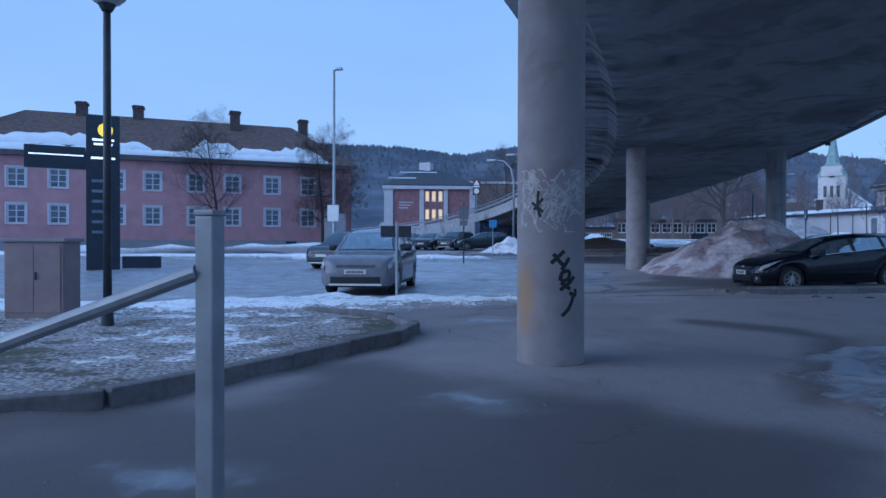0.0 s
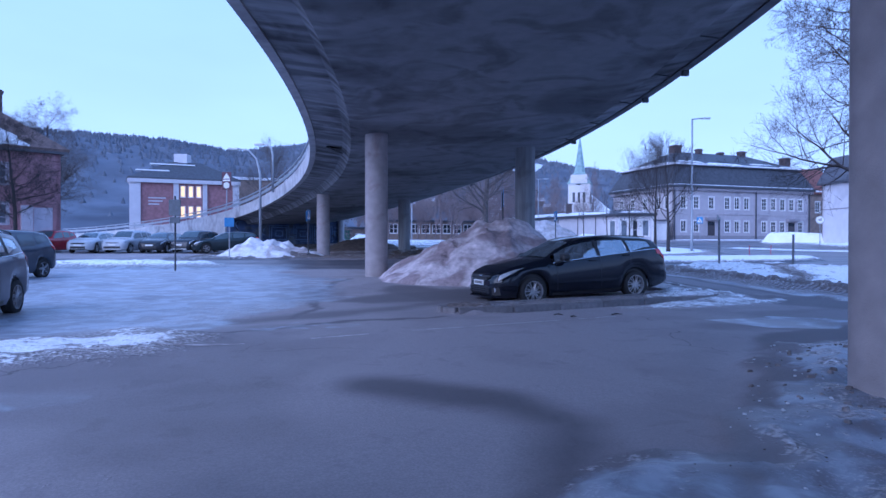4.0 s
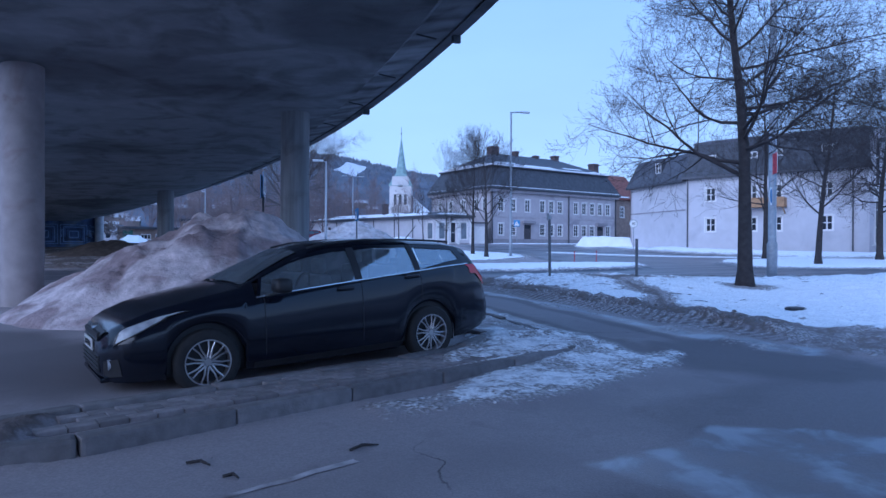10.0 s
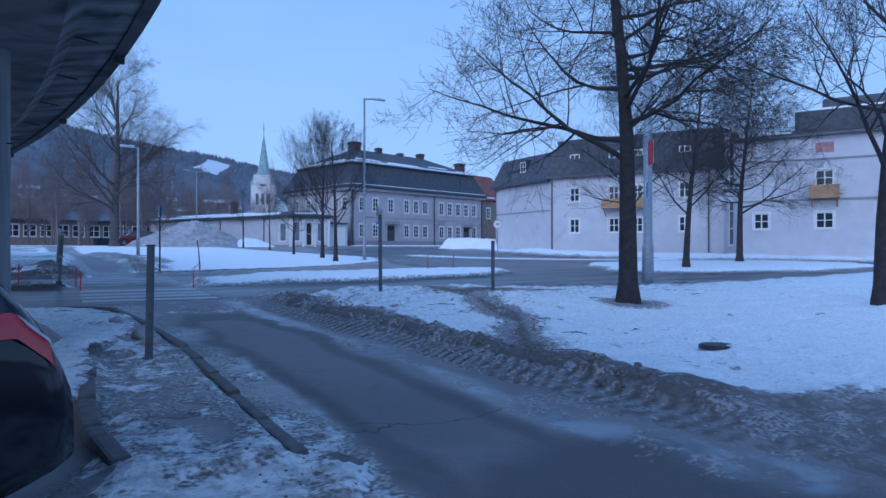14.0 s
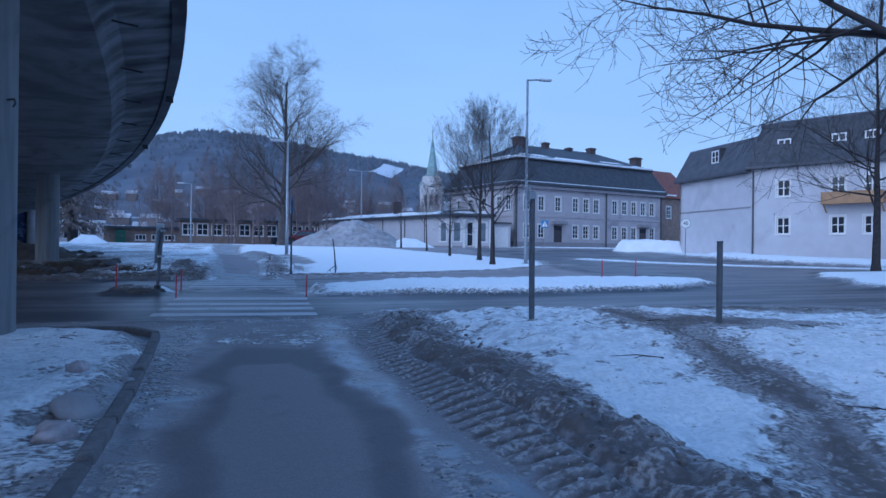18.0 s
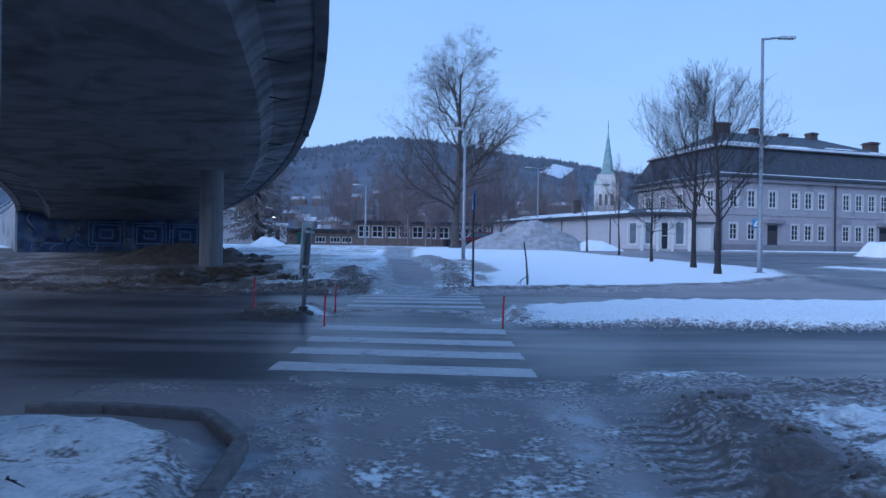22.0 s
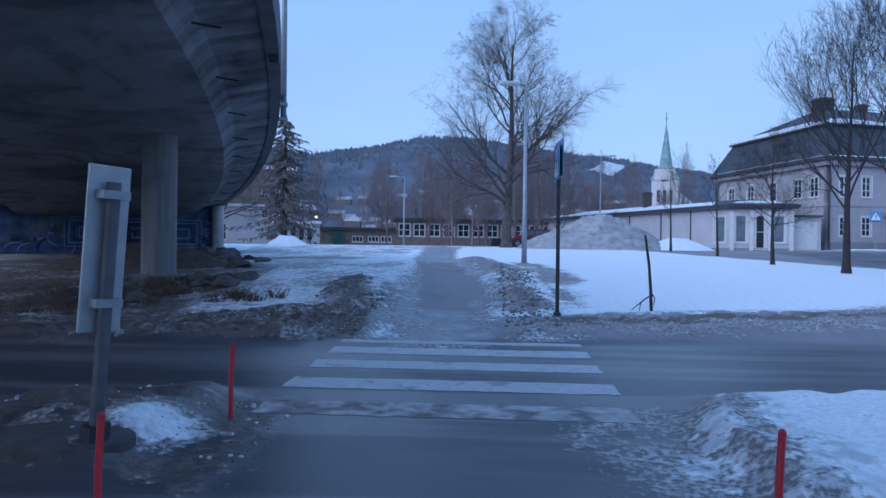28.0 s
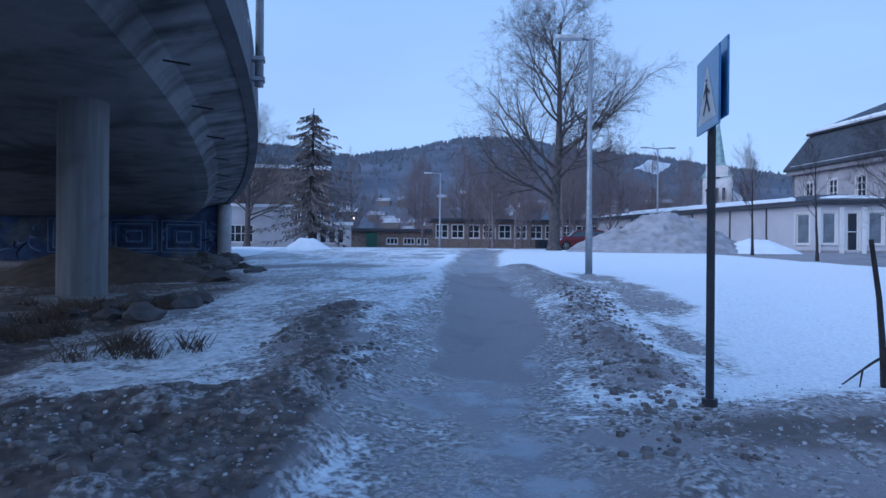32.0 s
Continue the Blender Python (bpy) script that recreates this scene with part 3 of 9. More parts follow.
for crack_line in ([(-3.0, 13.7), (-1.07, 14.4), (0.3, 15.6), (2.0, 16.2)], [(-0.5, 16.0), (-0.1, 17.6), (-0.7, 20.0), (-0.5, 26.0)]):
    damp = np.maximum(damp, np.clip(1.5 - d_line(GX + 0.25 * n_mid, GY + 0.2 * n_small, crack_line) / 0.09, 0, 1))
rime = inside([(8.5, 31.2), (9.0, 29.9), (9.6, 29.6), (10.6, 29.5), (11.2, 30.2), (11.5, 31.4), (11.3, 32.8), (8.4, 32.8)], 0.3, 0.6)
snow, damp = np.maximum(snow, rime * (0.25 + 0.36 * n_tiny + 0.16 * n_small)), damp * (1 - 0.7 * rime)
damp = np.maximum(damp, 0.9 * inside([(5.8, 12.6), (6.7, 13.9), (8.0, 14.6), (9.5, 15.3), (10.5, 14.8), (10.5, 12.5)], 0.15, 0.5) * (1 - smooth01(0.2, 0.6, a2_in)))
damp = np.maximum(damp, 0.55 * inside([(6.3, 14.6), (7.6, 16.0), (9.2, 17.2), (11.0, 18.2), (12.5, 17.0), (11, 13.5), (8.5, 13.8)], 0.4, 0.9))
for poly in ([(-2.1, 5.3), (-1.2, 5.6), (-0.4, 5.0), (-0.9, 4.3), (-1.8, 4.6)], [(-3.4, 3.4), (-2.0, 3.7), (-1.3, 3.2), (-2.2, 2.3), (-3.4, 2.6)], [(-2.6, 9.6), (-1.9, 9.9), (-1.5, 10.6), (-2.3, 10.7)], [(-1.4, 14.7), (-0.4, 14.6), (0.6, 15.1), (0.3, 15.6), (-0.8, 15.4)]):
    lay(inside(poly, 0.25, 0.5), 0.0, 0.02 + 0.25 * n_small, 0.0, 0.62)
far = smooth01(70, 140, np.hypot(GX - 5, GY - 30))
lay(far, 0.0, 0.8, 0.1, 0.1)
snow, dirt, ice = np.clip(snow, 0, 1), np.clip(dirt, 0, 1), np.clip(ice, 0, 1)
near = 1 - smooth01(20, 60, np.hypot(GX - 6, GY - 28))
GZ = GZ + np.minimum(lump, dirt) * near * (0.035 * n_pit + 0.022 * fbm(GX, GY, 0.17, 133, 2)) + lump * near * (0.045 * n_small + 0.05 * fbm(GX, GY, 0.8, 51) + 0.035 * vnoise(GX, GY, 0.2, 63)) + 0.012 * n_big
# the carriageway itself stays level
level = smooth01(7.3, 7.8, GX) * (1 - smooth01(11.0, 11.4, GX)) * smooth01(32.6, 33.2, GY) * (1 - smooth01(42.15, 42.7, GY))
GZ = GZ * (1 - level) + base_z(GX, GY) * level
# tractor tread pressed into the foot of the berm
tread = (1 - smooth01(0.17, 0.25, np.abs(bx))) * smooth01(20.5, 22, GY) * (1 - smooth01(29.2, 30.4, GY))
GZ = GZ + tread * (0.10 * smooth01(-0.28, 0.32, bx) + 0.015 * lug * (1 + 0.5 * n_small))
nx, ny = GX.shape
idx = np.arange(nx * ny).reshape(nx, ny)
quads = np.stack([idx[:-1, :-1], idx[1:, :-1], idx[1:, 1:], idx[:-1, 1:]], -1).reshape(-1, 4)
me = bpy.data.meshes.new("ground")
me.vertices.add(nx * ny)
me.vertices.foreach_set("co", np.stack([GX, GY, GZ], -1).reshape(-1))
me.loops.add(len(quads) * 4)
me.loops.foreach_set("vertex_index", quads.reshape(-1).astype(np.int32))
me.polygons.add(len(quads))
me.polygons.foreach_set("loop_start", np.arange(0, len(quads) * 4, 4, dtype=np.int32))
me.polygons.foreach_set("use_smooth", np.ones(len(quads), bool))
me.update(calc_edges=True)
for key, values in (("snow", snow), ("dirt", dirt), ("ice", ice), ("wet", np.clip(wet, 0, 1)), ("damp", np.clip(damp, 0, 1)), ("moss", moss)):
    me.attributes.new(key, "FLOAT", "POINT").data.foreach_set("value", values.reshape(-1).astype(np.float32))
ground = tagged(new("ground", me), "wet asphalt, ice and dirty trodden snow on the ground", "ground", kind="structure")


def ground_material():
    m = bpy.data.materials.new("winter_ground")
    m.use_nodes = True
    n, l = m.node_tree.nodes, m.node_tree.links
    b = n["Principled BSDF"]
    tc = n.new("ShaderNodeTexCoord")

    def nz(s, d=6, dist=0.0):
        q = n.new("ShaderNodeTexNoise")
        q.inputs["Scale"].default_value, q.inputs["Detail"].default_value, q.inputs["Distortion"].default_value = s, d, dist
        l.new(tc.outputs["Object"], q.inputs["Vector"])
        return q.outputs[0]

    def math_(op, a, c):
        q = n.new("ShaderNodeMath")
        q.operation = op
        for k, v in ((0, a), (1, c)):
            if hasattr(v, "is_linked"):
                l.new(v, q.inputs[k])
            else:
                q.inputs[k].default_value = v
        return q.outputs[0]

    def rng(v, a, c, lo=0.0, hi=1.0):
        q = n.new("ShaderNodeMapRange")
        q.interpolation_type = "SMOOTHSTEP"
        l.new(v, q.inputs["Value"])
        for k, x in (("From Min", a), ("From Max", c), ("To Min", lo), ("To Max", hi)):
            q.inputs[k].default_value = x
        return q.outputs[0]

    def mixc(f, a, c):
        q = n.new("ShaderNodeMix")
        q.data_type = "RGBA"
        l.new(f, q.inputs[0])
        for k, v in ((6, a), (7, c)):
            if hasattr(v, "is_linked"):
                l.new(v, q.inputs[k])
            else:
                q.inputs[k].default_value = (*v, 1)
        return q.outputs[2]

    def attr(name):
        q = n.new("ShaderNodeAttribute")
        q.attribute_name = name
        return q.outputs["Fac"]

    s, d, i = attr("snow"), attr("dirt"), attr("ice")
    fine, grit, mid, big = nz(9, 8), nz(60, 4), nz(2.2, 7, 0.4), nz(0.35, 5, 0.5)
    asphalt = mixc(rng(grit, 0.30, 0.74), (0.262, 0.235, 0.243), (0.338, 0.302, 0.312))
    asphalt = mixc(rng(nz(17, 5), 0.42, 0.70, 0, 0.15), asphalt, (0.42, 0.375, 0.385))
    asphalt = mixc(rng(big, 0.48, 0.62, 0, 0.38), asphalt, (0.185, 0.16, 0.168))
    asphalt = mixc(rng(mid, 0.60, 0.66, 0, 0.2), asphalt, (0.14, 0.12, 0.128))
    crack = n.new("ShaderNodeTexVoronoi")
    crack.feature = "DISTANCE_TO_EDGE"
    crack.inputs["Scale"].default_value = 0.13
    warp = n.new("ShaderNodeVectorMath")
    warp.operation = "ADD"
    q = n.new("ShaderNodeTexNoise")
    q.inputs["Scale"].default_value, q.inputs["Detail"].default_value = 1.3, 5
    l.new(tc.outputs["Object"], q.inputs["Vector"])
    l.new(tc.outputs["Object"], warp.inputs[0])
    l.new(q.outputs[1], warp.inputs[1])
    l.new(warp.outputs[0], crack.inputs["Vector"])
    asphalt = mixc(math_("MULTIPLY", rng(crack.outputs[0], 0.0, 0.0022, 0.8, 0), rng(big, 0.48, 0.6)), asphalt, (0.03, 0.025, 0.03))
    dirtc = mixc(rng(fine, 0.35, 0.65), (0.08, 0.063, 0.058), (0.18, 0.145, 0.134))
    dirtc = mixc(math_("MULTIPLY", attr("moss"), rng(nz(3.0, 5), 0.40, 0.60, 0.15, 0.95)), dirtc, (0.062, 0.066, 0.03))
    gran, tread_n = nz(22, 6), nz(6.5, 5, 0.3)
    snowc = mixc(rng(gran, 0.32, 0.62), (0.76, 0.77, 0.80), (0.90, 0.91, 0.93))
    snowc = mixc(math_("MULTIPLY", rng(tread_n, 0.34, 0.60, 0.8, 0.0), rng(d, 0.06, 0.2)), snowc, (0.50, 0.51, 0.54))
    slush = mixc(rng(gran, 0.38, 0.62), (0.17, 0.15, 0.148), (0.46, 0.43, 0.435))
    streak0 = n.new("ShaderNodeMapping")
    streak0.inputs["Scale"].default_value = (0.15, 1.9, 1)
    l.new(tc.outputs["Object"], streak0.inputs[0])
    st0 = n.new("ShaderNodeTexNoise")
    st0.inputs["Scale"].default_value, st0.inputs["Detail"].default_value = 1.0, 5
    l.new(streak0.outputs[0], st0.inputs["Vector"])
    asphalt = mixc(math_("MULTIPLY", attr("wet"), rng(st0.outputs[0], 0.43, 0.57, 0.55, 1.0)), asphalt, (0.048, 0.052, 0.064))
    asphalt = mixc(math_("MULTIPLY", attr("damp"), 0.8), asphalt, (0.085, 0.075, 0.08))
    base = mixc(rng(math_("ADD", d, math_("MULTIPLY", math_("SUBTRACT", fine, 0.5), 0.8)), 0.55, 0.85), asphalt, dirtc)
    sm = math_("ADD", s, math_("ADD", math_("MULTIPLY", math_("SUBTRACT", fine, 0.5), 0.75), math_("MULTIPLY", math_("SUBTRACT", gran, 0.5), 0.5)))
    icec = mixc(rng(mid, 0.4, 0.62), (0.13, 0.16, 0.21), (0.42, 0.48, 0.56))
    base = mixc(math_("MULTIPLY", rng(math_("ADD", i, math_("MULTIPLY", math_("SUBTRACT", mid, 0.5), 1.4)), 0.55, 0.95), 0.6), base, icec)
    fleck = math_("MULTIPLY", math_("MULTIPLY", rng(nz(46, 3), 0.52, 0.62), rng(nz(1.6, 5, 0.5), 0.46, 0.62)), rng(i, 0.78, 0.95, 0, 0.7))
    base = mixc(fleck, base, (0.66, 0.68, 0.72))
    col = mixc(rng(sm, 0.22, 0.42), base, slush)
    col = mixc(rng(math_("SUBTRACT", sm, math_("MULTIPLY", d, 0.22)), 0.40, 0.66), col, snowc)
    speck = nz(30, 3)
    col = mixc(math_("MULTIPLY", rng(speck, 0.66, 0.74, 0, 0.65), rng(sm, 0.15, 0.5)), col, (0.10, 0.085, 0.08))
    l.new(col, b.inputs["Base Color"])
    wet = rng(math_("ADD", math_("MAXIMUM", i, attr("wet")), math_("MULTIPLY", math_("SUBTRACT", big, 0.5), 1.6)), 0.3, 0.9)
    rough = math_("SUBTRACT", 0.80, math_("MULTIPLY", wet, 0.43))
    rough = math_("ADD", rough, math_("MULTIPLY", rng(sm, 0.3, 0.6), 0.3))
    l.new(rough, b.inputs["Roughness"])
    bp = n.new("ShaderNodeBump")
    bp.inputs["Strength"].default_value, bp.inputs["Distance"].default_value = 0.45, 0.05
    rough_h = math_("ADD", math_("MULTIPLY", grit, 0.12), math_("MULTIPLY", math_("ADD", math_("MULTIPLY", fine, 1.2), math_("MULTIPLY", gran, 0.7)), math_("MAXIMUM", rng(sm, 0.15, 0.5), rng(d, 0.4, 0.8))))
    l.new(rough_h, bp.inputs["Height"])
    l.new(math_("SUBTRACT", 0.45, math_("MULTIPLY", math_("MULTIPLY", wet, rng(sm, 0.2, 0.45, 1.0, 0.0)), 0.22)), bp.inputs["Strength"])
    l.new(bp.outputs[0], b.inputs["Normal"])
    return m


me.materials.append(ground_material())


def top_z(x, y):
    """Height of the finished ground."""
    i, j = int(np.clip(np.searchsorted(xs, x), 1, nx - 1)), int(np.clip(np.searchsorted(ys, y), 1, ny - 1))
    fx, fy = (x - xs[i - 1]) / (xs[i] - xs[i - 1]), (y - ys[j - 1]) / (ys[j] - ys[j - 1])
    return float((GZ[i - 1, j - 1] * (1 - fx) + GZ[i, j - 1] * fx) * (1 - fy) + (GZ[i - 1, j] * (1 - fx) + GZ[i, j] * fx) * fy)


# ---- the curved bridge ----
BX, BY = -75.45, 22.0
E_TH, E_Z = [-60, -30, -16, 0, 6.7, 20, 33.4, 48, 62], [8.6, 8.2, 7.35, 6.28, 5.85, 5.18, 3.98, 2.9, 2.1]


def edge_z(th):
    return float(np.mean([np.interp(th + k, E_TH, E_Z) for k in (-4, -2, 0, 2, 4)]))


def on_bridge(r, th, dz):
    """A point of the bridge: radius, bearing in degrees, height over the outer edge's underside."""
    a = radians(th)
    return Vector((BX + r * math.cos(a), BY + r * math.sin(a), edge_z(th) - 0.037 * (85 - r) + dz))


def sweep(name, section, th0, th1, m, parent, label="", step=1.0, closed=True, smooth=False):
    ths = np.linspace(th0, th1, int(abs(th1 - th0) / step) + 2)
    bm = bmesh.new()
    rings = [[bm.verts.new(on_bridge(r, t, dz)) for r, dz in section] for t in ths]
    k = len(section)
    for a, b in zip(rings, rings[1:]):
        for i in range(k if closed else k - 1):
            bm.faces.new((a[i], a[(i + 1) % k], b[(i + 1) % k], b[i]))
    if closed:
        bm.faces.new(rings[0]), bm.faces.new(rings[-1][::-1])
    bmesh.ops.recalc_face_normals(bm, faces=bm.faces[:])
    return part(name, bm, m, parent, label, smooth)


def streak_deck(m):
    """Board marks and water streaks that run from the deck's edge inwards."""
    n, l = m.node_tree.nodes, m.node_tree.links
    b = n["Principled BSDF"]
    old_ = b.inputs["Base Color"].links[0].from_socket

    def op(o, a, c):
        q = n.new("ShaderNodeMath")
        q.operation = o
        for k, v in ((0, a), (1, c)):
            if hasattr(v, "is_linked"):
                l.new(v, q.inputs[k])
            else:
                q.inputs[k].default_value = v
        return q.outputs[0]

    def span(v, a, c, lo, hi):
        q = n.new("ShaderNodeMapRange")
        q.interpolation_type = "SMOOTHSTEP"
        l.new(v, q.inputs["Value"])
        for k, x in (("From Min", a), ("From Max", c), ("To Min", lo), ("To Max", hi)):
            q.inputs[k].default_value = x
        return q.outputs[0]

    def cloud(v, detail, dist=0.0):
        q = n.new("ShaderNodeTexNoise")
        q.inputs["Scale"].default_value, q.inputs["Detail"].default_value, q.inputs["Distortion"].default_value = 1.0, detail, dist
        l.new(v, q.inputs["Vector"])
        return q.outputs[0]
    tc, sep = n.new("ShaderNodeTexCoord"), n.new("ShaderNodeSeparateXYZ")
    l.new(tc.outputs["Object"], sep.inputs[0])
    dx, dy = op("SUBTRACT", sep.outputs["X"], BX), op("SUBTRACT", sep.outputs["Y"], BY)
    r = op("SQRT", op("ADD", op("MULTIPLY", dx, dx), op("MULTIPLY", dy, dy)), 0.0)
    th = op("MULTIPLY", op("ARCTAN2", dy, dx), 84.0)

    def polar(su, sr):
        q = n.new("ShaderNodeCombineXYZ")
        l.new(op("MULTIPLY", th, su), q.inputs[0])
        l.new(op("MULTIPLY", r, sr), q.inputs[1])
        return q.outputs[0]
    lip = span(r, 82.6, 83.6, 0.06, 0.8)
    lip = op("MAXIMUM", lip, span(r, 75.0, 75.9, 0.8, 0.06))
    streak = span(cloud(polar(1.7, 0.32), 5, 0.35), 0.36, 0.64, -0.5, 0.5)
    wide = n.new("ShaderNodeMapping")
    wide.inputs["Scale"].default_value = (0.55, 0.55, 0.55)
    l.new(tc.outputs["Object"], wide.inputs[0])
    blot = span(cloud(wide.outputs[0], 5, 1.6), 0.44, 0.66, 0.10, -0.30)
    fine = span(cloud(polar(3.0, 2.6), 5, 0.4), 0.35, 0.65, -0.06, 0.06)
    f = op("ADD", op("ADD", op("MULTIPLY", streak, lip), blot), op("ADD", fine, 1.0))
    sc = n.new("ShaderNodeVectorMath")
    sc.operation = "SCALE"
    l.new(old_, sc.inputs[0])
    l.new(op("MAXIMUM", f, 0.25), sc.inputs["Scale"])
    l.new(sc.outputs[0], b.inputs["Base Color"])


streak_deck(M_DECK)
bridge = thing("road_bridge", 0, 0, 0, 0, "stained concrete curved road bridge on round columns", "bridge")
SOFFIT = [(84.5, 0.0), (83.62, -0.16), (83.42, -0.32), (83.3, -0.48), (82.9, -0.52), (75.6, -0.52), (75.2, -0.48), (75.08, -0.32), (74.9, -0.16), (73.85, 0.0), (73.85, 0.55), (84.5, 0.55)]
sweep("deck", SOFFIT, -58, 62, M_DECK, bridge)
sweep("edge_beam", [(84.75, -0.04), (84.502, -0.04), (84.502, 0.8), (84.75, 0.8)], -58, 62, M_EDGE, bridge, "dark outer edge beam")
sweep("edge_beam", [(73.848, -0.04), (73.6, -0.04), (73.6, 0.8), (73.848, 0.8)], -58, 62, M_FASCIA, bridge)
sweep("handrail", [(84.68, 1.4), (84.58, 1.4), (84.58, 1.47), (84.68, 1.47)], -58, 62, M_STEEL, bridge)
sweep("handrail", [(73.77, 1.4), (73.67, 1.4), (73.67, 1.47), (73.77, 1.47)], -58, 62, M_STEEL, bridge)
sweep("guard_rail", [(73.77, 1.03), (73.69, 1.03), (73.69, 1.23), (73.77, 1.23)], 10, 62, M_STEEL, bridge)
rail_post = box(-0.03, -0.03, -0.05, 0.03, 0.03, 0.68)
rail_me = bpy.data.meshes.new("rail_post")
rail_post.to_mesh(rail_me)
rail_post.free()
rail_me.materials.append(M_STEEL)
for r, t0, t1 in ((73.72, 6, 62), (84.63, -20, 34)):
    for t in np.arange(t0, t1, 1.5):
        o = new("rail_post", rail_me)
        o.parent = bridge
        o.matrix_basis = Matrix.Translation(on_bridge(r, t, 0.80))
drain = tube([(0, 0, 0), (0.42, 0, -0.05)], 0.018, 6)
drain_me = bpy.data.meshes.new("drain_pipe")
drain.to_mesh(drain_me)
drain.free()
drain_me.materials.append(M_DARKSTEEL)
for t in np.arange(-4, 32, 1.9):
    o = new("drain_pipe", drain_me)
    o.parent = bridge
    o.matrix_basis = Matrix.Translation(on_bridge(83.55, t, -0.30)) @ pose(0, 0, 0, 0, 0, t)
# small steel outlets under the outer lip
for t in (0.2, 2.1, 6.7, 11.5, 16.5):
    part("outlet", box(-0.09, -0.06, -0.14, 0.09, 0.06, 0.02, 0.01), M_DARKSTEEL, bridge).matrix_basis = Matrix.Translation(on_bridge(84.65, t, -0.05)) @ pose(0, 0, 0, 0, 0, t)
part("inspection_hatch", box(-0.35, -0.25, -0.02, 0.35, 0.25, 0.05), M_DARKSTEEL, bridge).matrix_basis = Matrix.Translation(on_bridge(74.6, 7.2, -0.27)) @ pose(0, 0, 0, 0, 22, 7)


def column(x, y, radius, label, plinth=False, m=None):
    th = math.degrees(math.atan2(y - BY, x - BX))
    r = math.hypot(x - BX, y - BY)
    top = on_bridge(r, th, -0.52).z + 0.06
    c = thing("bridge_column", x, y, top_z(x, y), 0, label, "column", "columns under the bridge")
    zt = top - top_z(x, y)
    bm = tube([(0, 0, -0.3), (0, 0, 0.02), (0, 0, 1.2), (0, 0, 2.8), (0, 0, zt - 0.02), (0, 0, zt)], [radius * 1.0] * 6, 40)
    part("shaft", bm, m or M_CONC, c, smooth=True)
    for f in c.children[0].data.polygons:
        if abs(f.normal.z) > 0.8:
            f.use_smooth = False
    if plinth:
        part("plinth", box(-0.62, -0.62, -0.5, 0.62, 0.62, 0.10, 0.03), m or M_CONC, c)
    return c


COL_A = column(-0.78, 7.1, 0.365, "pink-lit concrete bridge column with sprayed tags")
column(5.64, 10.14, 0.36, "brown-stained concrete bridge column in dirty ice")
column(0.45, 27.3, 0.39, "pink-lit concrete bridge column beside a snow heap")
column(6.3, 30.65, 0.40, "smooth grey concrete bridge column beside the footpath", m=M_CONCG)
column(-3.6, 45.0, 0.40, "round concrete bridge column in a dim underpass")
column(1.4, 50.1, 0.42, "grey concrete bridge column on a square plinth", True, M_CONCG)
column(-16.5, -16.5, 0.40, "round concrete bridge column")
# sprayed tag strokes on the first column
tag_ob = thing("graffiti_tag", -0.78, 7.1, top_z(-0.78, 7.1), 0, "black sprayed tag on a concrete column", "graffiti")


def spray(parent, m, strokes, radius, wide):
    """Flat ribbons wrapped on a round column: strokes of (bearing in degrees, height)."""
    for st in strokes:
        bm = bmesh.new()
        pts = []
        for (a0, z0), (a1, z1) in zip(st, st[1:]):
            pts += [(a0 + (a1 - a0) * k / 5, z0 + (z1 - z0) * k / 5) for k in range(5)]
        pts.append(st[-1])
        prev = None
        for i, (a, z) in enumerate(pts):
            a2, z2 = pts[min(i + 1, len(pts) - 1)]
            a1, z1 = pts[max(i - 1, 0)]
            du, dz = radians(a2 - a1) * radius, z2 - z1
            q = math.hypot(du, dz) or 1
            nu, nz_ = -dz / q * wide / 2, du / q * wide / 2
            pair = []
            for s in (-1, 1):
                aa = radians(a) + s * nu / radius
                pair.append(bm.verts.new(((radius + 0.004) * math.cos(aa), (radius + 0.004) * math.sin(aa), z + s * nz_)))
            if prev:
                bm.faces.new((prev[0], pair[0], pair[1], prev[1]))
            prev = pair
        part("stroke", bm, m, parent)


spray(tag_ob, M_SPRAY, [
    [(-61, 1.21), (-83, 1.08)], [(-79, 1.18), (-72, 1.12), (-63, 1.06)], [(-52, 1.14), (-59, 1.07), (-66, 1.01)],
    [(-56, 1.01), (-65, 0.98), (-68, 0.92), (-62, 0.89), (-53, 0.92), (-51, 0.98), (-56, 1.01)], [(-42, 0.94), (-53, 0.87), (-68, 0.80)],
    [(-67, 0.88), (-58, 0.84), (-50, 0.81)], [(-40, 0.81), (-39, 0.74), (-52, 0.77)], [(-44, 0.77), (-46, 0.69), (-53, 0.60), (-65, 0.53)]], 0.365, 0.042)
spray(tag_ob, M_SPRAY, [[(-116, 1.72), (-96, 1.62)], [(-104, 1.84), (-106, 1.66), (-100, 1.56)], [(-112, 1.64), (-96, 1.76)]], 0.3665, 0.03)
pale = thing("graffiti_scrawl", -0.78, 7.1, top_z(-0.78, 7.1), 0, "pale washed-out scrawl on a concrete column", "graffiti")
rng_s = random.Random(5)
scrawl = []
for k in range(84):
    a_, z_ = rng_s.uniform(-140, -22), rng_s.choice((1.98, 1.86, 1.74, 1.62, 1.5)) + rng_s.uniform(-0.04, 0.04)
    st_ = [(a_, z_)]
    for q in range(rng_s.randint(2, 5)):
        a_, z_ = a_ + rng_s.uniform(-13, 13), min(2.06, max(1.41, z_ + rng_s.uniform(-0.10, 0.10)))
        st_.append((a_, z_))
    scrawl.append(st_)
spray(pale, M_SPRAYW, scrawl[:46], 0.3635, 0.012)
spray(pale, M_SPRAYW, scrawl[46:], 0.364, 0.018)

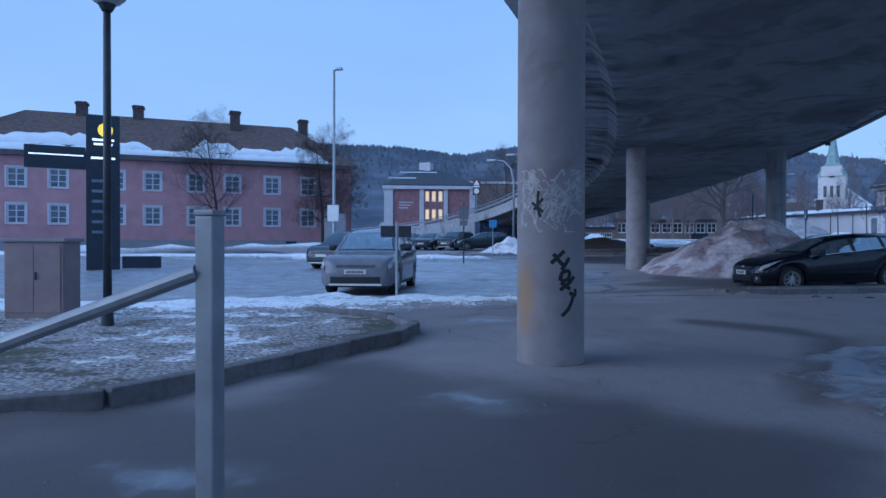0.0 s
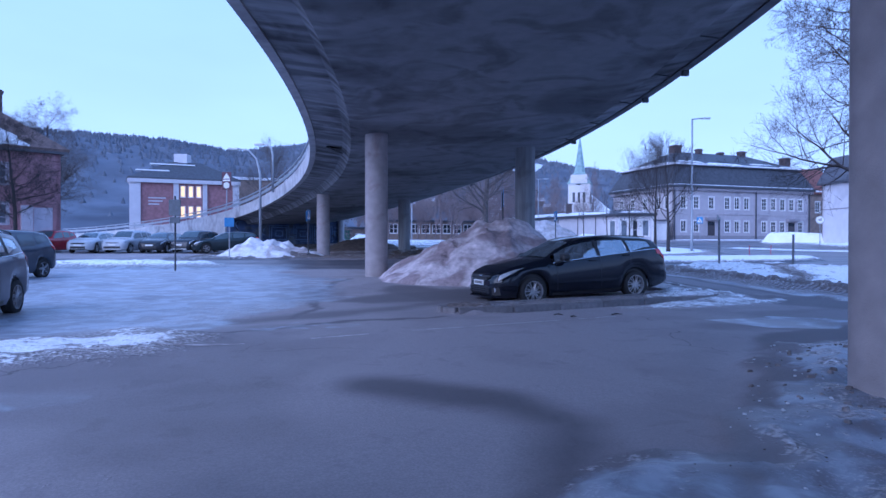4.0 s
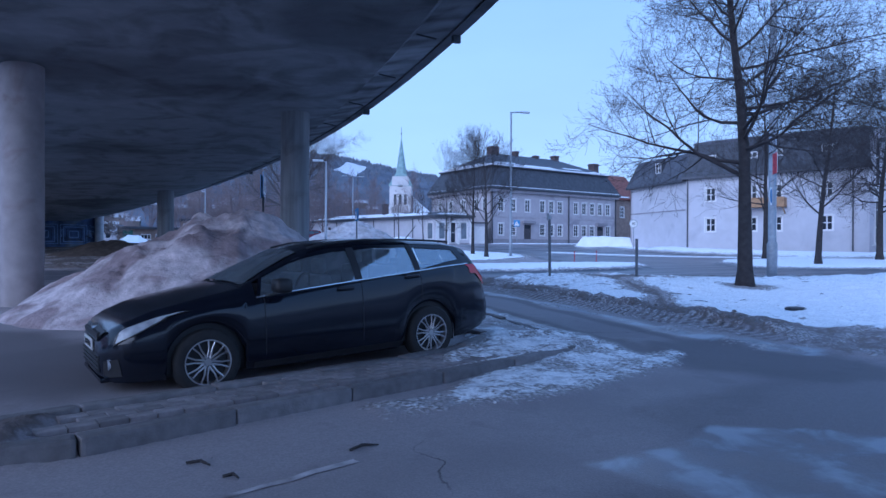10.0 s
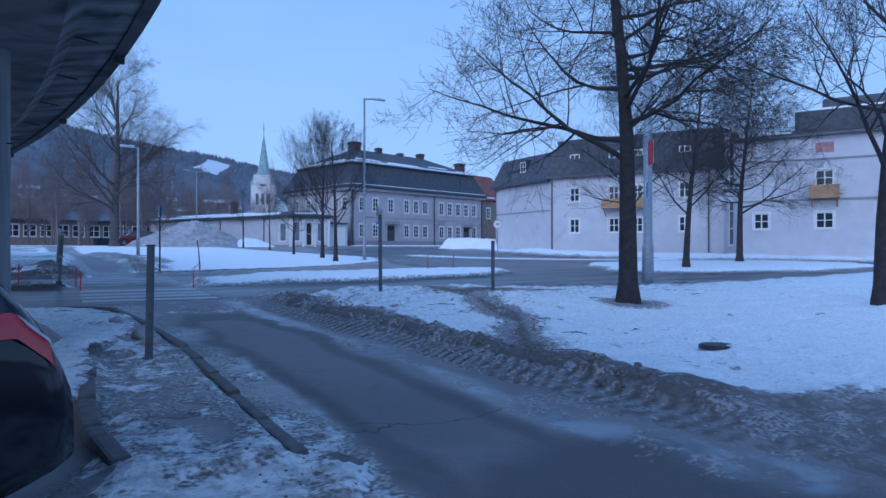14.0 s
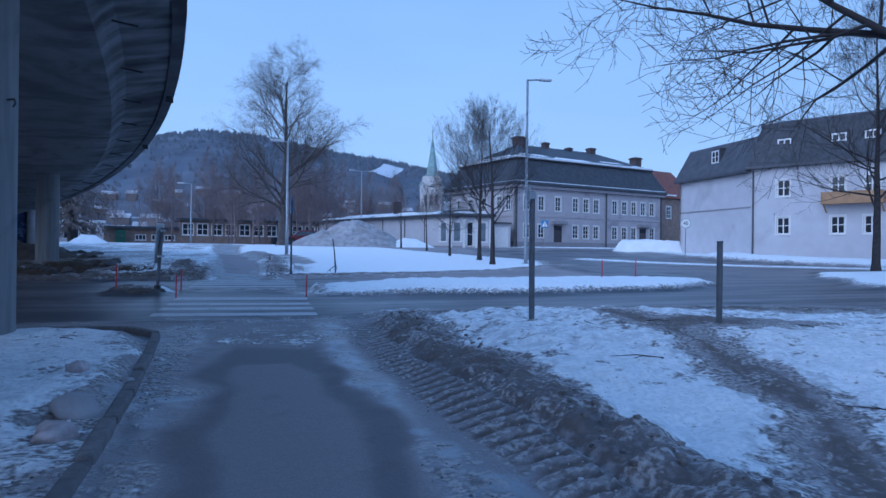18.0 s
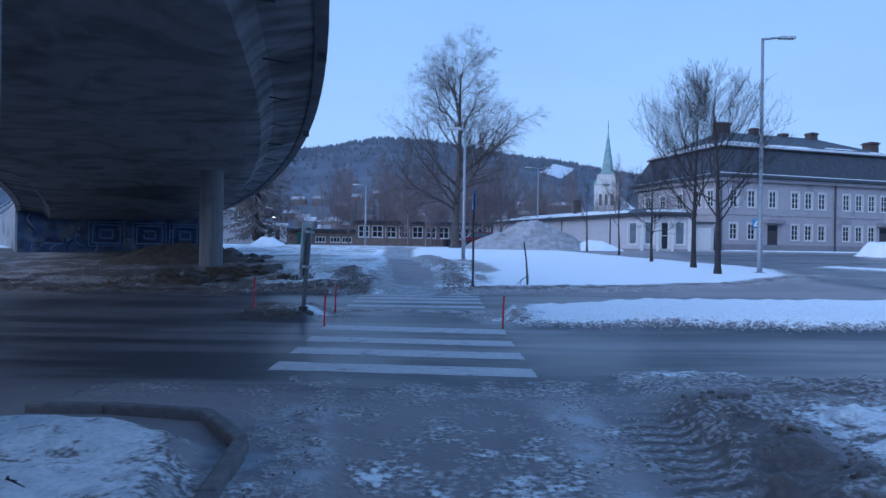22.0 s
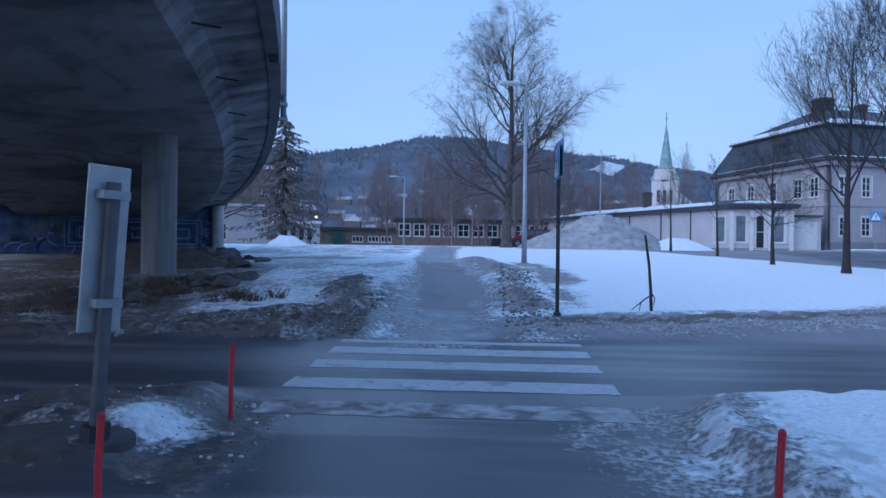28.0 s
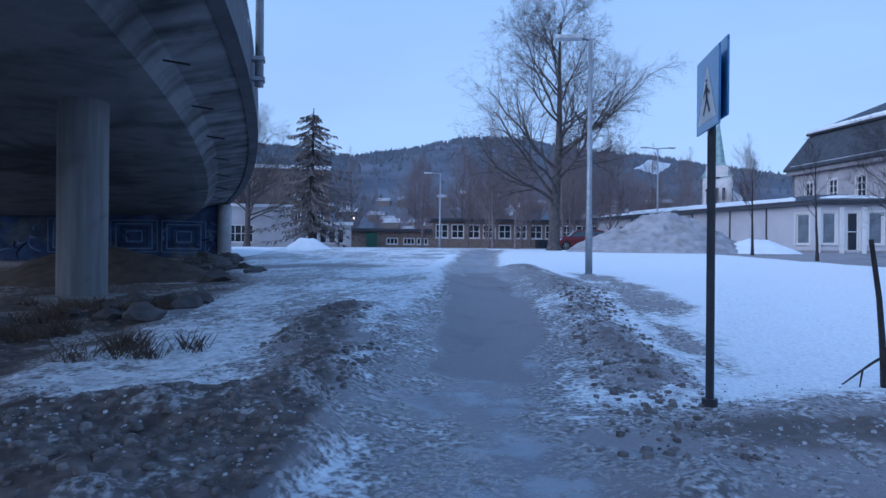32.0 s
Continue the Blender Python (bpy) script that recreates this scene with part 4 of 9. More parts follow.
# ochre rust bloom at the foot of the first column
m_rust = M_CONC.copy()
m_rust.name = "rust_marked_concrete"
rn_, rl_ = m_rust.node_tree.nodes, m_rust.node_tree.links
rb_ = rn_["Principled BSDF"]
old_c = rb_.inputs["Base Color"].links[0].from_socket
r_tc, r_sub, r_len, r_nz, r_add, r_map, r_mix = (rn_.new("ShaderNode" + q) for q in ("TexCoord", "VectorMath", "VectorMath", "TexNoise", "Math", "MapRange", "Mix"))
r_sub.operation, r_len.operation, r_add.operation, r_mix.data_type = "SUBTRACT", "LENGTH", "ADD", "RGBA"
r_sc = rn_.new("ShaderNodeVectorMath")
r_sc.operation = "MULTIPLY"
r_sub.inputs[1].default_value = (-0.27, -0.26, 0.68)
r_sc.inputs[1].default_value = (4.2, 4.2, 1.6)
rl_.new(r_tc.outputs["Object"], r_sub.inputs[0])
rl_.new(r_sub.outputs[0], r_sc.inputs[0])
rl_.new(r_sc.outputs[0], r_len.inputs[0])
rl_.new(r_tc.outputs["Object"], r_nz.inputs["Vector"])
r_nz.inputs["Scale"].default_value, r_nz.inputs["Detail"].default_value = 5, 6
rl_.new(r_len.outputs["Value"], r_add.inputs[0])
rl_.new(r_nz.outputs[0], r_add.inputs[1])
for k_, v_ in (("From Min", 0.75), ("From Max", 1.35), ("To Min", 0.75), ("To Max", 0.0)):
    r_map.inputs[k_].default_value = v_
rl_.new(r_add.outputs[0], r_map.inputs["Value"])
rl_.new(r_map.outputs[0], r_mix.inputs[0])
rl_.new(old_c, r_mix.inputs[6])
r_mix.inputs[7].default_value = (0.42, 0.25, 0.13, 1)
rl_.new(r_mix.outputs[2], rb_.inputs["Base Color"])
COL_A.children[0].data.materials[0] = m_rust

# abutment, wing walls and the ramp beyond it
abut = thing("bridge_abutment", 0, 0, 0, 0, "concrete abutment wall with dark blue graffiti", "abutment")
M_GRAF = mat("graffiti_wall", (0.045, 0.075, 0.16), 0.7, var=0.6, scale=1.6, bump=0.1, stain=0.6, sscale=0.9, col2=(0.10, 0.12, 0.15))
a0, a1 = [on_bridge(r, 33.4, 0) for r in (73.7, 84.5)]
a2_, a3 = [on_bridge(r, 34.2, 0) for r in (84.5, 73.7)]
part("front_wall", prism([(p.x, p.y) for p in (a0, a1, a2_, a3)], 0.3, 4.0), M_GRAF, abut)
bm = bmesh.new()
for r in (73.6, 84.15):
    ring = []
    for t in np.linspace(34.3, 62, 26):
        p, q = on_bridge(r, t, 0.02), on_bridge(r + 0.6, t, 0.02)
        ring.append([bm.verts.new(v) for v in ((p.x, p.y, 0.5), (q.x, q.y, 0.5), (q.x, q.y, q.z - 0.06), (p.x, p.y, p.z - 0.06))])
    for a, b in zip(ring, ring[1:]):
        for i in range(4):
            bm.faces.new((a[i], a[(i + 1) % 4], b[(i + 1) % 4], b[i]))
    bm.faces.new(ring[0])
bmesh.ops.recalc_face_normals(bm, faces=bm.faces[:])
part("wing_wall", bm, M_FASCIA, abut)
part("pier_edge", tube([(a1.x + 0.1, a1.y - 0.2, 0.5), (a1.x + 0.1, a1.y - 0.2, 3.9)], 0.32, 20), M_FASCIA, abut)
rng_g = random.Random(8)
M_GRAFL = mat("graffiti_light", (0.15, 0.24, 0.40), 0.7, var=0.3, scale=3, bump=0)
M_GRAFD = mat("graffiti_dark", (0.015, 0.02, 0.05), 0.7, var=0.3, scale=3, bump=0)
n_dir = Vector((math.sin(radians(33.4)), -math.cos(radians(33.4)), 0))


def wall_paint(nm, r, z, shape, m, rot=0.0):
    p = on_bridge(r, 33.4, 0) + n_dir * 0.012
    o = part(nm, shape, m, abut)
    o.matrix_basis = Matrix.Translation((p.x, p.y, z)) @ pose(0, 0, 0, 0, rot, 33.4)


for k, r in enumerate((78.2, 80.6, 82.7)):
    for j in range(4):
        w, h, e = 0.95 - 0.21 * j, 0.72 - 0.16 * j, 0.022 + 0.01 * (j % 2)
        bm = box(-w, -0.006, h - e, w, 0, h + e)
        for q in ((-w, -0.006, -h - e, w, 0, -h + e), (-w - e, -0.006, -h, -w + e, 0, h), (w - e, -0.006, -h, w + e, 0, h)):
            box(*q, bm=bm)
        wall_paint("painted_frame", r, 2.35, bm, M_GRAFL if j != 2 else M_GRAFD, rng_g.uniform(-1.5, 1.5))
for k in range(26):
    a_ = rng_g.uniform(0, 6.28)
    ln = rng_g.uniform(0.25, 0.7)
    pts_ = [(ln * (q / 6 - 0.5) * math.cos(a_) - 0.25 * ln * math.sin(q * 0.9), 0, ln * (q / 6 - 0.5) * math.sin(a_) + 0.2 * ln * math.cos(q * 0.7 + k)) for q in range(7)]
    wall_paint("painted_swirl", rng_g.choice((rng_g.uniform(74.2, 77.0), rng_g.uniform(83.5, 84.3), rng_g.uniform(76, 84))), rng_g.uniform(1.4, 3.1), tube(pts_, [0.01, 0.03, 0.04, 0.045, 0.04, 0.025, 0.01], 5), M_GRAFL if k % 3 else M_GRAFD)



# ---- crossing stripes and lane lines ----
def ground_patch(name, poly_uv, m, dz, parent, label=""):
    """A thin painted patch draped on the ground: a quad cut in short strips."""
    (ax, ay), (bx, by), (cx, cy), (dx, dy) = poly_uv
    bm = bmesh.new()
    nu, nv = max(2, int(math.hypot(bx - ax, by - ay) / 0.16)), max(2, int(math.hypot(dx - ax, dy - ay) / 0.16))
    g = []
    for i in range(nu + 1):
        u = i / nu
        row = []
        for j in range(nv + 1):
            v = j / nv
            x = (ax * (1 - u) + bx * u) * (1 - v) + (dx * (1 - u) + cx * u) * v
            y = (ay * (1 - u) + by * u) * (1 - v) + (dy * (1 - u) + cy * u) * v
            if i in (0, nu) or j in (0, nv):
                x, y = x + 0.03 * noise.noise(Vector((x * 7, y * 7, 1))), y + 0.035 * noise.noise(Vector((x * 6, y * 6, 5)))
            row.append(bm.verts.new((x, y, top_z(x, y) + dz)))
        g.append(row)
    for i in range(nu):
        for j in range(nv):
            bm.faces.new((g[i][j], g[i + 1][j], g[i + 1][j + 1], g[i][j + 1]))
    return part(name, bm, m, parent, label)


crossing = thing("pedestrian_crossing", 0, 0, 0, 0, "worn white zebra stripes on wet asphalt", "road marking")
for y0 in (33.22, 34.30, 35.34, 36.48):
    ground_patch("stripe", [(7.93, y0 + 0.25), (10.98, y0), (10.98, y0 + 0.5), (7.93, y0 + 0.75)], M_PAINT_ROAD, 0.003, crossing)
M_WORN = mat("worn_paint", (0.44, 0.41, 0.41), 0.8, var=0.3, scale=10, bump=0.2, stain=0.7, sscale=3, col2=(0.22, 0.19, 0.19))
crossing2 = thing("pedestrian_crossing", 0, 0, 0, 0, "worn white zebra stripes on wet asphalt", "road marking")
for y0 in (39.02, 39.80, 40.62, 41.36, 42.04):
    ground_patch("stripe" if y0 > 39.5 else "worn_stripe", [(7.93, y0 - 0.02), (10.88, y0 - 0.02), (10.88, y0 + (0.36 if y0 < 42 else 0.17)), (7.93, y0 + (0.36 if y0 < 42 else 0.17))], M_PAINT_ROAD if y0 > 39.5 else M_WORN, 0.003, crossing2)
M_LINE = mat("faded_line", (0.46, 0.42, 0.43), 0.7, var=0.3, scale=9, bump=0.1, stain=0.6, sscale=3.0, col2=(0.30, 0.26, 0.26))
lane = thing("lane_line", 0, 0, 0, 0, "faded dashed white lane line on asphalt", "road marking")
for x0, y0, x1, y1 in ((-3.2, 12.1, -0.65, 13.38), (0.15, 13.75, 0.95, 14.16), (1.55, 14.48, 5.2, 16.1)):
    ground_patch("dash", [(x0, y0), (x1, y1), (x1 - 0.025, y1 + 0.055), (x0 - 0.025, y0 + 0.055)], M_LINE, 0.006, lane)
for x0 in (-14, -7, -1.0):
    ground_patch("dash", [(x0, 35.0), (x0 + 4, 35.2), (x0 + 4, 35.35), (x0, 35.15)], M_LINE, 0.006, lane)


def kerb_line(name, pts, label, h=0.13, w=0.15, stone=0.95, closed=False, round_=0.042, tight=(-99, 99)):
    """A row of kerb stones along a plan line, each stone a part."""
    k = thing(name, pts[0][0], pts[0][1], gz(*pts[0]), 0, label, "kerb")
    base_m = k.matrix_basis.inverted()
    P = [Vector((x, y, 0)) for x, y in (pts + pts[:1] if closed else pts)]
    seg, acc = [], 0.0
    for a, b in zip(P, P[1:]):
        seg.append((acc, a, b))
        acc += (b - a).length

    def at(s):
        for s0, a, b in reversed(seg):
            if s >= s0:
                return a + (b - a) * min(1.0, (s - s0) / max((b - a).length, 1e-6))
        return P[0]
    s = 0.0
    while s < acc - 0.1:
        s1 = min(acc, s + (stone if tight[0] < at(s + 0.2).x < tight[1] else 0.30))
        a, b = at(s + 0.003), at(s1 - 0.003)
        d = b - a
        if d.length > 0.05:
            z = base_z((a.x + b.x) / 2, (a.y + b.y) / 2)
            bm = box(-d.length / 2, -w / 2, -0.15, d.length / 2, w / 2, h, round_)
            o = part("kerb_stone", bm, M_KERB, k)
            o.matrix_basis = base_m @ Matrix.Translation(((a.x + b.x) / 2, (a.y + b.y) / 2, float(z))) @ pose(0, 0, 0, 0.9 * math.sin(9 * s), 0.25 * math.sin(5 * s + 1), math.degrees(math.atan2(d.y, d.x)) + 0.5 * math.sin(7 * s)) @ Matrix.Translation((0, 0, 0.008 * math.sin(11 * s)))
        s = s1
    return k


kerb_line("planter_kerb", [(-14, 3.2), (-6.5, 3.1), (-4.26, 3.5), (-3.8, 4.05), (-3.47, 5.05), (-3.1, 6.7), (-2.78, 7.7), (-2.85, 8.6), (-3.4, 9.3), (-4.2, 9.7), (-5.2, 9.85)], "worn granite kerb round a planted bed", 0.17, 0.18)
kerb_line("island_kerb", ISLAND, "worn granite kerb round a paved traffic island", 0.125, 0.17, 1.1, False, 0.03, (2.55, 8.85))
kerb_line("verge_kerb", [(7.93, 20.55), (7.8, 21.2), (7.78, 22.4), (7.83, 24.0), (7.95, 25.5)], "dark worn kerb between trodden snow and ice", 0.12, 0.14, 0.95, False, 0.03)
kerb_line("path_kerb", [(8.98, 20.25), (8.95, 22.8), (8.97, 24.6), (8.82, 27), (8.66, 29), (8.48, 30.7), (8.2, 31.3), (7.6, 31.62), (6.4, 31.6)], "snowy kerb along the footpath", 0.085, 0.115, 0.95, False, 0.025)

# ---- hills in the distance ----
AZ = [-180, -100, -60, -40, -27, -20, -15, -10, -4.7, 0, 5, 10, 14, 18, 25, 40, 70, 100, 180]
EL = [3, 5, 7.0, 7.9, 8.25, 8.2, 7.65, 8.35, 9.2, 8.85, 8.15, 7.55, 6.8, 6.1, 4.8, 3.5, 2.8, 3, 3]
az = np.concatenate([np.arange(-180, -50, 2.5), np.arange(-50, 45, 0.2), np.arange(45, 182, 2.5)])
rad = np.concatenate([[230], np.linspace(300, 760, 40), [850, 1100]])
A_, R_ = np.meshgrid(np.radians(az), rad, indexing="ij")
HX, HY = 5 + R_ * np.sin(A_), 20 + R_ * np.cos(A_)
ridge = 760 * np.tan(np.radians(np.interp(az, AZ, EL)))[:, None]
f = np.clip((R_ - 240) / 520, 0, 1)
shape = 0.10 * smooth01(0, 0.3, f) + 0.9 * smooth01(0.05, 1.0, f) ** 1.15
HZ = 1.0 + ridge * shape + shape * (1 - f) * 40 * fbm(HX, HY, 160, 71) + 3.0 * f * fbm(HX, HY, 9, 81, 3) - np.clip(R_ - 770, 0, None) * 0.05
azd = np.degrees(A_)
hs = ((np.abs(azd - (10.2 + 6.5 * (f - 0.60))) < 1.1) & (f > 0.60) & (f < 0.80)) * 1.0
hs = np.maximum(hs, ((np.abs(azd + 4.6) < 0.7) & (f > 0.93) & (f < 0.965)) * 1.0)
hs = np.maximum(hs, ((np.abs(azd - 6.3) < 0.35) & (f > 0.86) & (f < 0.94)) * 1.0)
hs = np.maximum(hs, smooth01(0.15, 0.6, fbm(HX, HY, 26, 93) - 0.6 * smooth01(0.25, 0.42, f)) * (f < 0.42) * 0.9 * smooth01(-26, -20, azd))
i2 = np.arange(HX.size).reshape(HX.shape)
q2 = np.stack([i2[:-1, :-1], i2[1:, :-1], i2[1:, 1:], i2[:-1, 1:]], -1).reshape(-1, 4)
hme = bpy.data.meshes.new("backdrop")
hme.from_pydata(np.stack([HX, HY, HZ], -1).reshape(-1, 3).tolist(), [], q2.tolist())
hme.attributes.new("snow", "FLOAT", "POINT").data.foreach_set("value", hs.reshape(-1).astype(np.float32))
hme.polygons.foreach_set("use_smooth", [True] * len(hme.polygons))
hill = tagged(new("backdrop", hme), "wooded hills with snowy clearings in the distance", "hill", kind="structure")
# forest colour lightened and blued: the distance haze is painted in
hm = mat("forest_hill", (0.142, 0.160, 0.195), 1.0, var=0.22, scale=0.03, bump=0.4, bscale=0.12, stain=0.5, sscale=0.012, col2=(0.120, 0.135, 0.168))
hn, hl = hm.node_tree.nodes, hm.node_tree.links
hb = hn["Principled BSDF"]
old = hb.inputs["Base Color"].links[0].from_socket
ha, hx, hr, hnz = hn.new("ShaderNodeAttribute"), hn.new("ShaderNodeMix"), hn.new("ShaderNodeMapRange"), hn.new("ShaderNodeTexNoise")
ha.attribute_name, hx.data_type = "snow", "RGBA"
hx.inputs[7].default_value = (0.62, 0.64, 0.68, 1)
hnz.inputs["Scale"].default_value, hnz.inputs["Detail"].default_value = 0.12, 5
hma = hn.new("ShaderNodeMath")
hma.operation = "MULTIPLY"
hl.new(ha.outputs["Fac"], hma.inputs[0])
hl.new(hnz.outputs[0], hma.inputs[1])
hr.inputs["From Min"].default_value, hr.inputs["From Max"].default_value = 0.3, 0.42
hl.new(hma.outputs[0], hr.inputs["Value"])
hl.new(hr.outputs[0], hx.inputs[0])
hl.new(old, hx.inputs[6])
hl.new(hx.outputs[2], hb.inputs["Base Color"])
hb.inputs["Specular IOR Level"].default_value = 0.0
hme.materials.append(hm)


def hill_z(a_deg, r):
    """Height and place on the hill for a bearing and a distance."""
    i = int(np.argmin(np.abs(az - a_deg)))
    return float(5 + r * math.sin(radians(a_deg))), float(20 + r * math.cos(radians(a_deg))), float(np.interp(r, rad, HZ[i]))


# conifers over the upper hillside
rt = np.random.RandomState(4)
cv, cf = [], []
for k in range(8000):
    a_deg, r = rt.uniform(-50, 32), 760 - abs(rt.normal(0, 1)) * 130 if k > 1500 else rt.uniform(735, 768)
    if r < 330:
        continue
    x, y, z = hill_z(a_deg, r)
    i, j = int(np.argmin(np.abs(az - a_deg))), int(np.argmin(np.abs(rad - r)))
    if hs[i, j] > 0.5:
        continue
    h, w = rt.uniform(2.2, 4.6), rt.uniform(1.2, 2.2)
    b0 = len(cv)
    cv += [(x + w * math.cos(q), y + w * math.sin(q), z - 1) for q in (0.3, 1.55, 2.8, 4.05, 5.3)] + [(x, y, z + h)]
    cf += [(b0 + q, b0 + (q + 1) % 5, b0 + 5) for q in range(5)]
# conifers carry the same painted haze as the hill
tagged(mesh_ob("far_wood", cv, cf, mat("far_conifer", (0.120, 0.136, 0.166), 1.0, var=0.3, scale=0.3, bump=0)), "spruce wood on the far hillside, paled by haze", "trees", kind="stuff")
# far villas with snowy roofs
hv, hf, rv, rf = [], [], [], []
for k in range(70):
    a_deg, r = rt.uniform(-24, 16), rt.uniform(262, 430)
    x, y, z = hill_z(a_deg, r)
    w, d, h = rt.uniform(2.5, 4.5), rt.uniform(2.5, 4), rt.uniform(2.5, 4)
    b0 = len(hv)
    hv += [(x - w, y - d, z - 2), (x + w, y - d, z - 2), (x + w, y + d, z - 2), (x - w, y + d, z - 2), (x - w, y - d, z + h), (x + w, y - d, z + h), (x + w, y + d, z + h), (x - w, y + d, z + h)]
    hf += [tuple(b0 + q for q in s) for s in ((0, 1, 5, 4), (1, 2, 6, 5), (2, 3, 7, 6), (3, 0, 4, 7))]
    b1 = len(rv)
    rv += [(x - w - .4, y - d - .4, z + h - .2), (x + w + .4, y - d - .4, z + h - .2), (x + w + .4, y + d + .4, z + h - .2), (x - w - .4, y + d + .4, z + h - .2), (x - w - .4, y, z + h + 2.0), (x + w + .4, y, z + h + 2.0)]
    rf += [tuple(b1 + q for q in s) for s in ((0, 1, 5, 4), (2, 3, 4, 5), (0, 4, 3), (1, 2, 5))]
vil = thing("far_villas", 0, 0, 0, 0, "small far villas with snowy roofs on a slope", "houses", kind="stuff")
mesh_ob("walls", hv, hf, mat("villa_wall", (0.17, 0.14, 0.13), 0.9, var=0.6, scale=0.05, bump=0), vil)
mesh_ob("roofs", rv, rf, mat("far_snow", (0.42, 0.42, 0.45), 0.9, var=0.5, scale=0.08, bump=0), vil)


# paving setts on the traffic island
sett_bm = box(-0.098, -0.068, -0.06, 0.098, 0.068, 0.0, 0.008)
sett_me = bpy.data.meshes.new("paving_sett")
sett_bm.to_mesh(sett_me)
sett_bm.free()
sett_me.materials.append(mat("sett_stone", (0.21, 0.19, 0.195), 0.85, var=0.25, scale=8, bump=0.3, rand=0.25))
setts = thing("island_paving", 0, 0, 0, 0, "worn grey paving setts on a traffic island", "paving", kind="structure")
inner, outer = [(2.5, 17.34), (4.0, 17.98), (5.4, 18.62), (6.9, 19.25), (7.4, 19.7)], [(2.6, 16.75), (3.2, 16.92), (3.9, 17.25), (5.1, 17.85), (7.0, 18.65), (8.2, 19.2)]
rp_ = random.Random(2)
cu_, su_ = math.cos(radians(23)), math.sin(radians(23))
for i in range(-2, 36):
    for j in range(-8, 11):
        u, v = i * 0.203 + (0.1 if j % 2 else 0), j * 0.142
        x, y = 2.5 + u * cu_ - v * su_, 17.0 + u * su_ + v * cu_
        lo, hi = np.interp(x, [q[0] for q in outer], [q[1] for q in outer]), np.interp(x, [q[0] for q in inner], [q[1] for q in inner])
        if not (2.98 + 0.3 * math.sin(7 * y) < x < 7.4 and lo + 0.07 < y < hi - 0.06):
            continue
        o = new("paving_sett", sett_me)
        o.parent = setts
        o.matrix_basis = pose(x, y, gz(x, y) + 0.100 + rp_.uniform(-0.005, 0.005), rp_.uniform(-1.5, 1.5), rp_.uniform(-1.5, 1.5), 23 + rp_.uniform(-1.5, 1.5))


# ---- houses ----
def facade(name, p0, p1, z0, z1, holes, m, parent, depth=0.14, thick=0.3):
    """A wall from p0 to p1 (outside on its right hand) with real openings and reveals. holes: (u0, u1, v0, v1)."""
    p0, p1 = Vector((*p0, 0)), Vector((*p1, 0))
    d = (p1 - p0)
    L = d.length
    d.normalize()
    n = Vector((d.y, -d.x, 0))
    us = sorted({0.0, L, *[h[0] for h in holes], *[h[1] for h in holes]})
    vs = sorted({z0, z1, *[h[2] for h in holes], *[h[3] for h in holes]})
    bm = bmesh.new()

    def P(u, v, o=0.0):
        q = p0 + d * u - n * o
        return bm.verts.new((q.x, q.y, v))
    for u0, u1 in zip(us, us[1:]):
        for v0, v1 in zip(vs, vs[1:]):
            uc, vc = (u0 + u1) / 2, (v0 + v1) / 2
            if any(h[0] < uc < h[1] and h[2] < vc < h[3] for h in holes):
                continue
            bm.faces.new((P(u0, v0), P(u1, v0), P(u1, v1), P(u0, v1)))
    for u0, u1, v0, v1, *_ in holes:
        for a, b in (((u0, v0), (u1, v0)), ((u1, v0), (u1, v1)), ((u1, v1), (u0, v1)), ((u0, v1), (u0, v0))):
            bm.faces.new((P(*a), P(*a, depth), P(*b, depth), P(*b)))
    for a, b in (((0, z0), (L, z0)), ((L, z0), (L, z1)), ((L, z1), (0, z1)), ((0, z1), (0, z0))):
        bm.faces.new((P(*a), P(*a, thick), P(*b, thick), P(*b)))
    bmesh.ops.remove_doubles(bm, verts=bm.verts[:], dist=0.001)
    return part(name, bm, m, parent)


WIN_MESH = {}


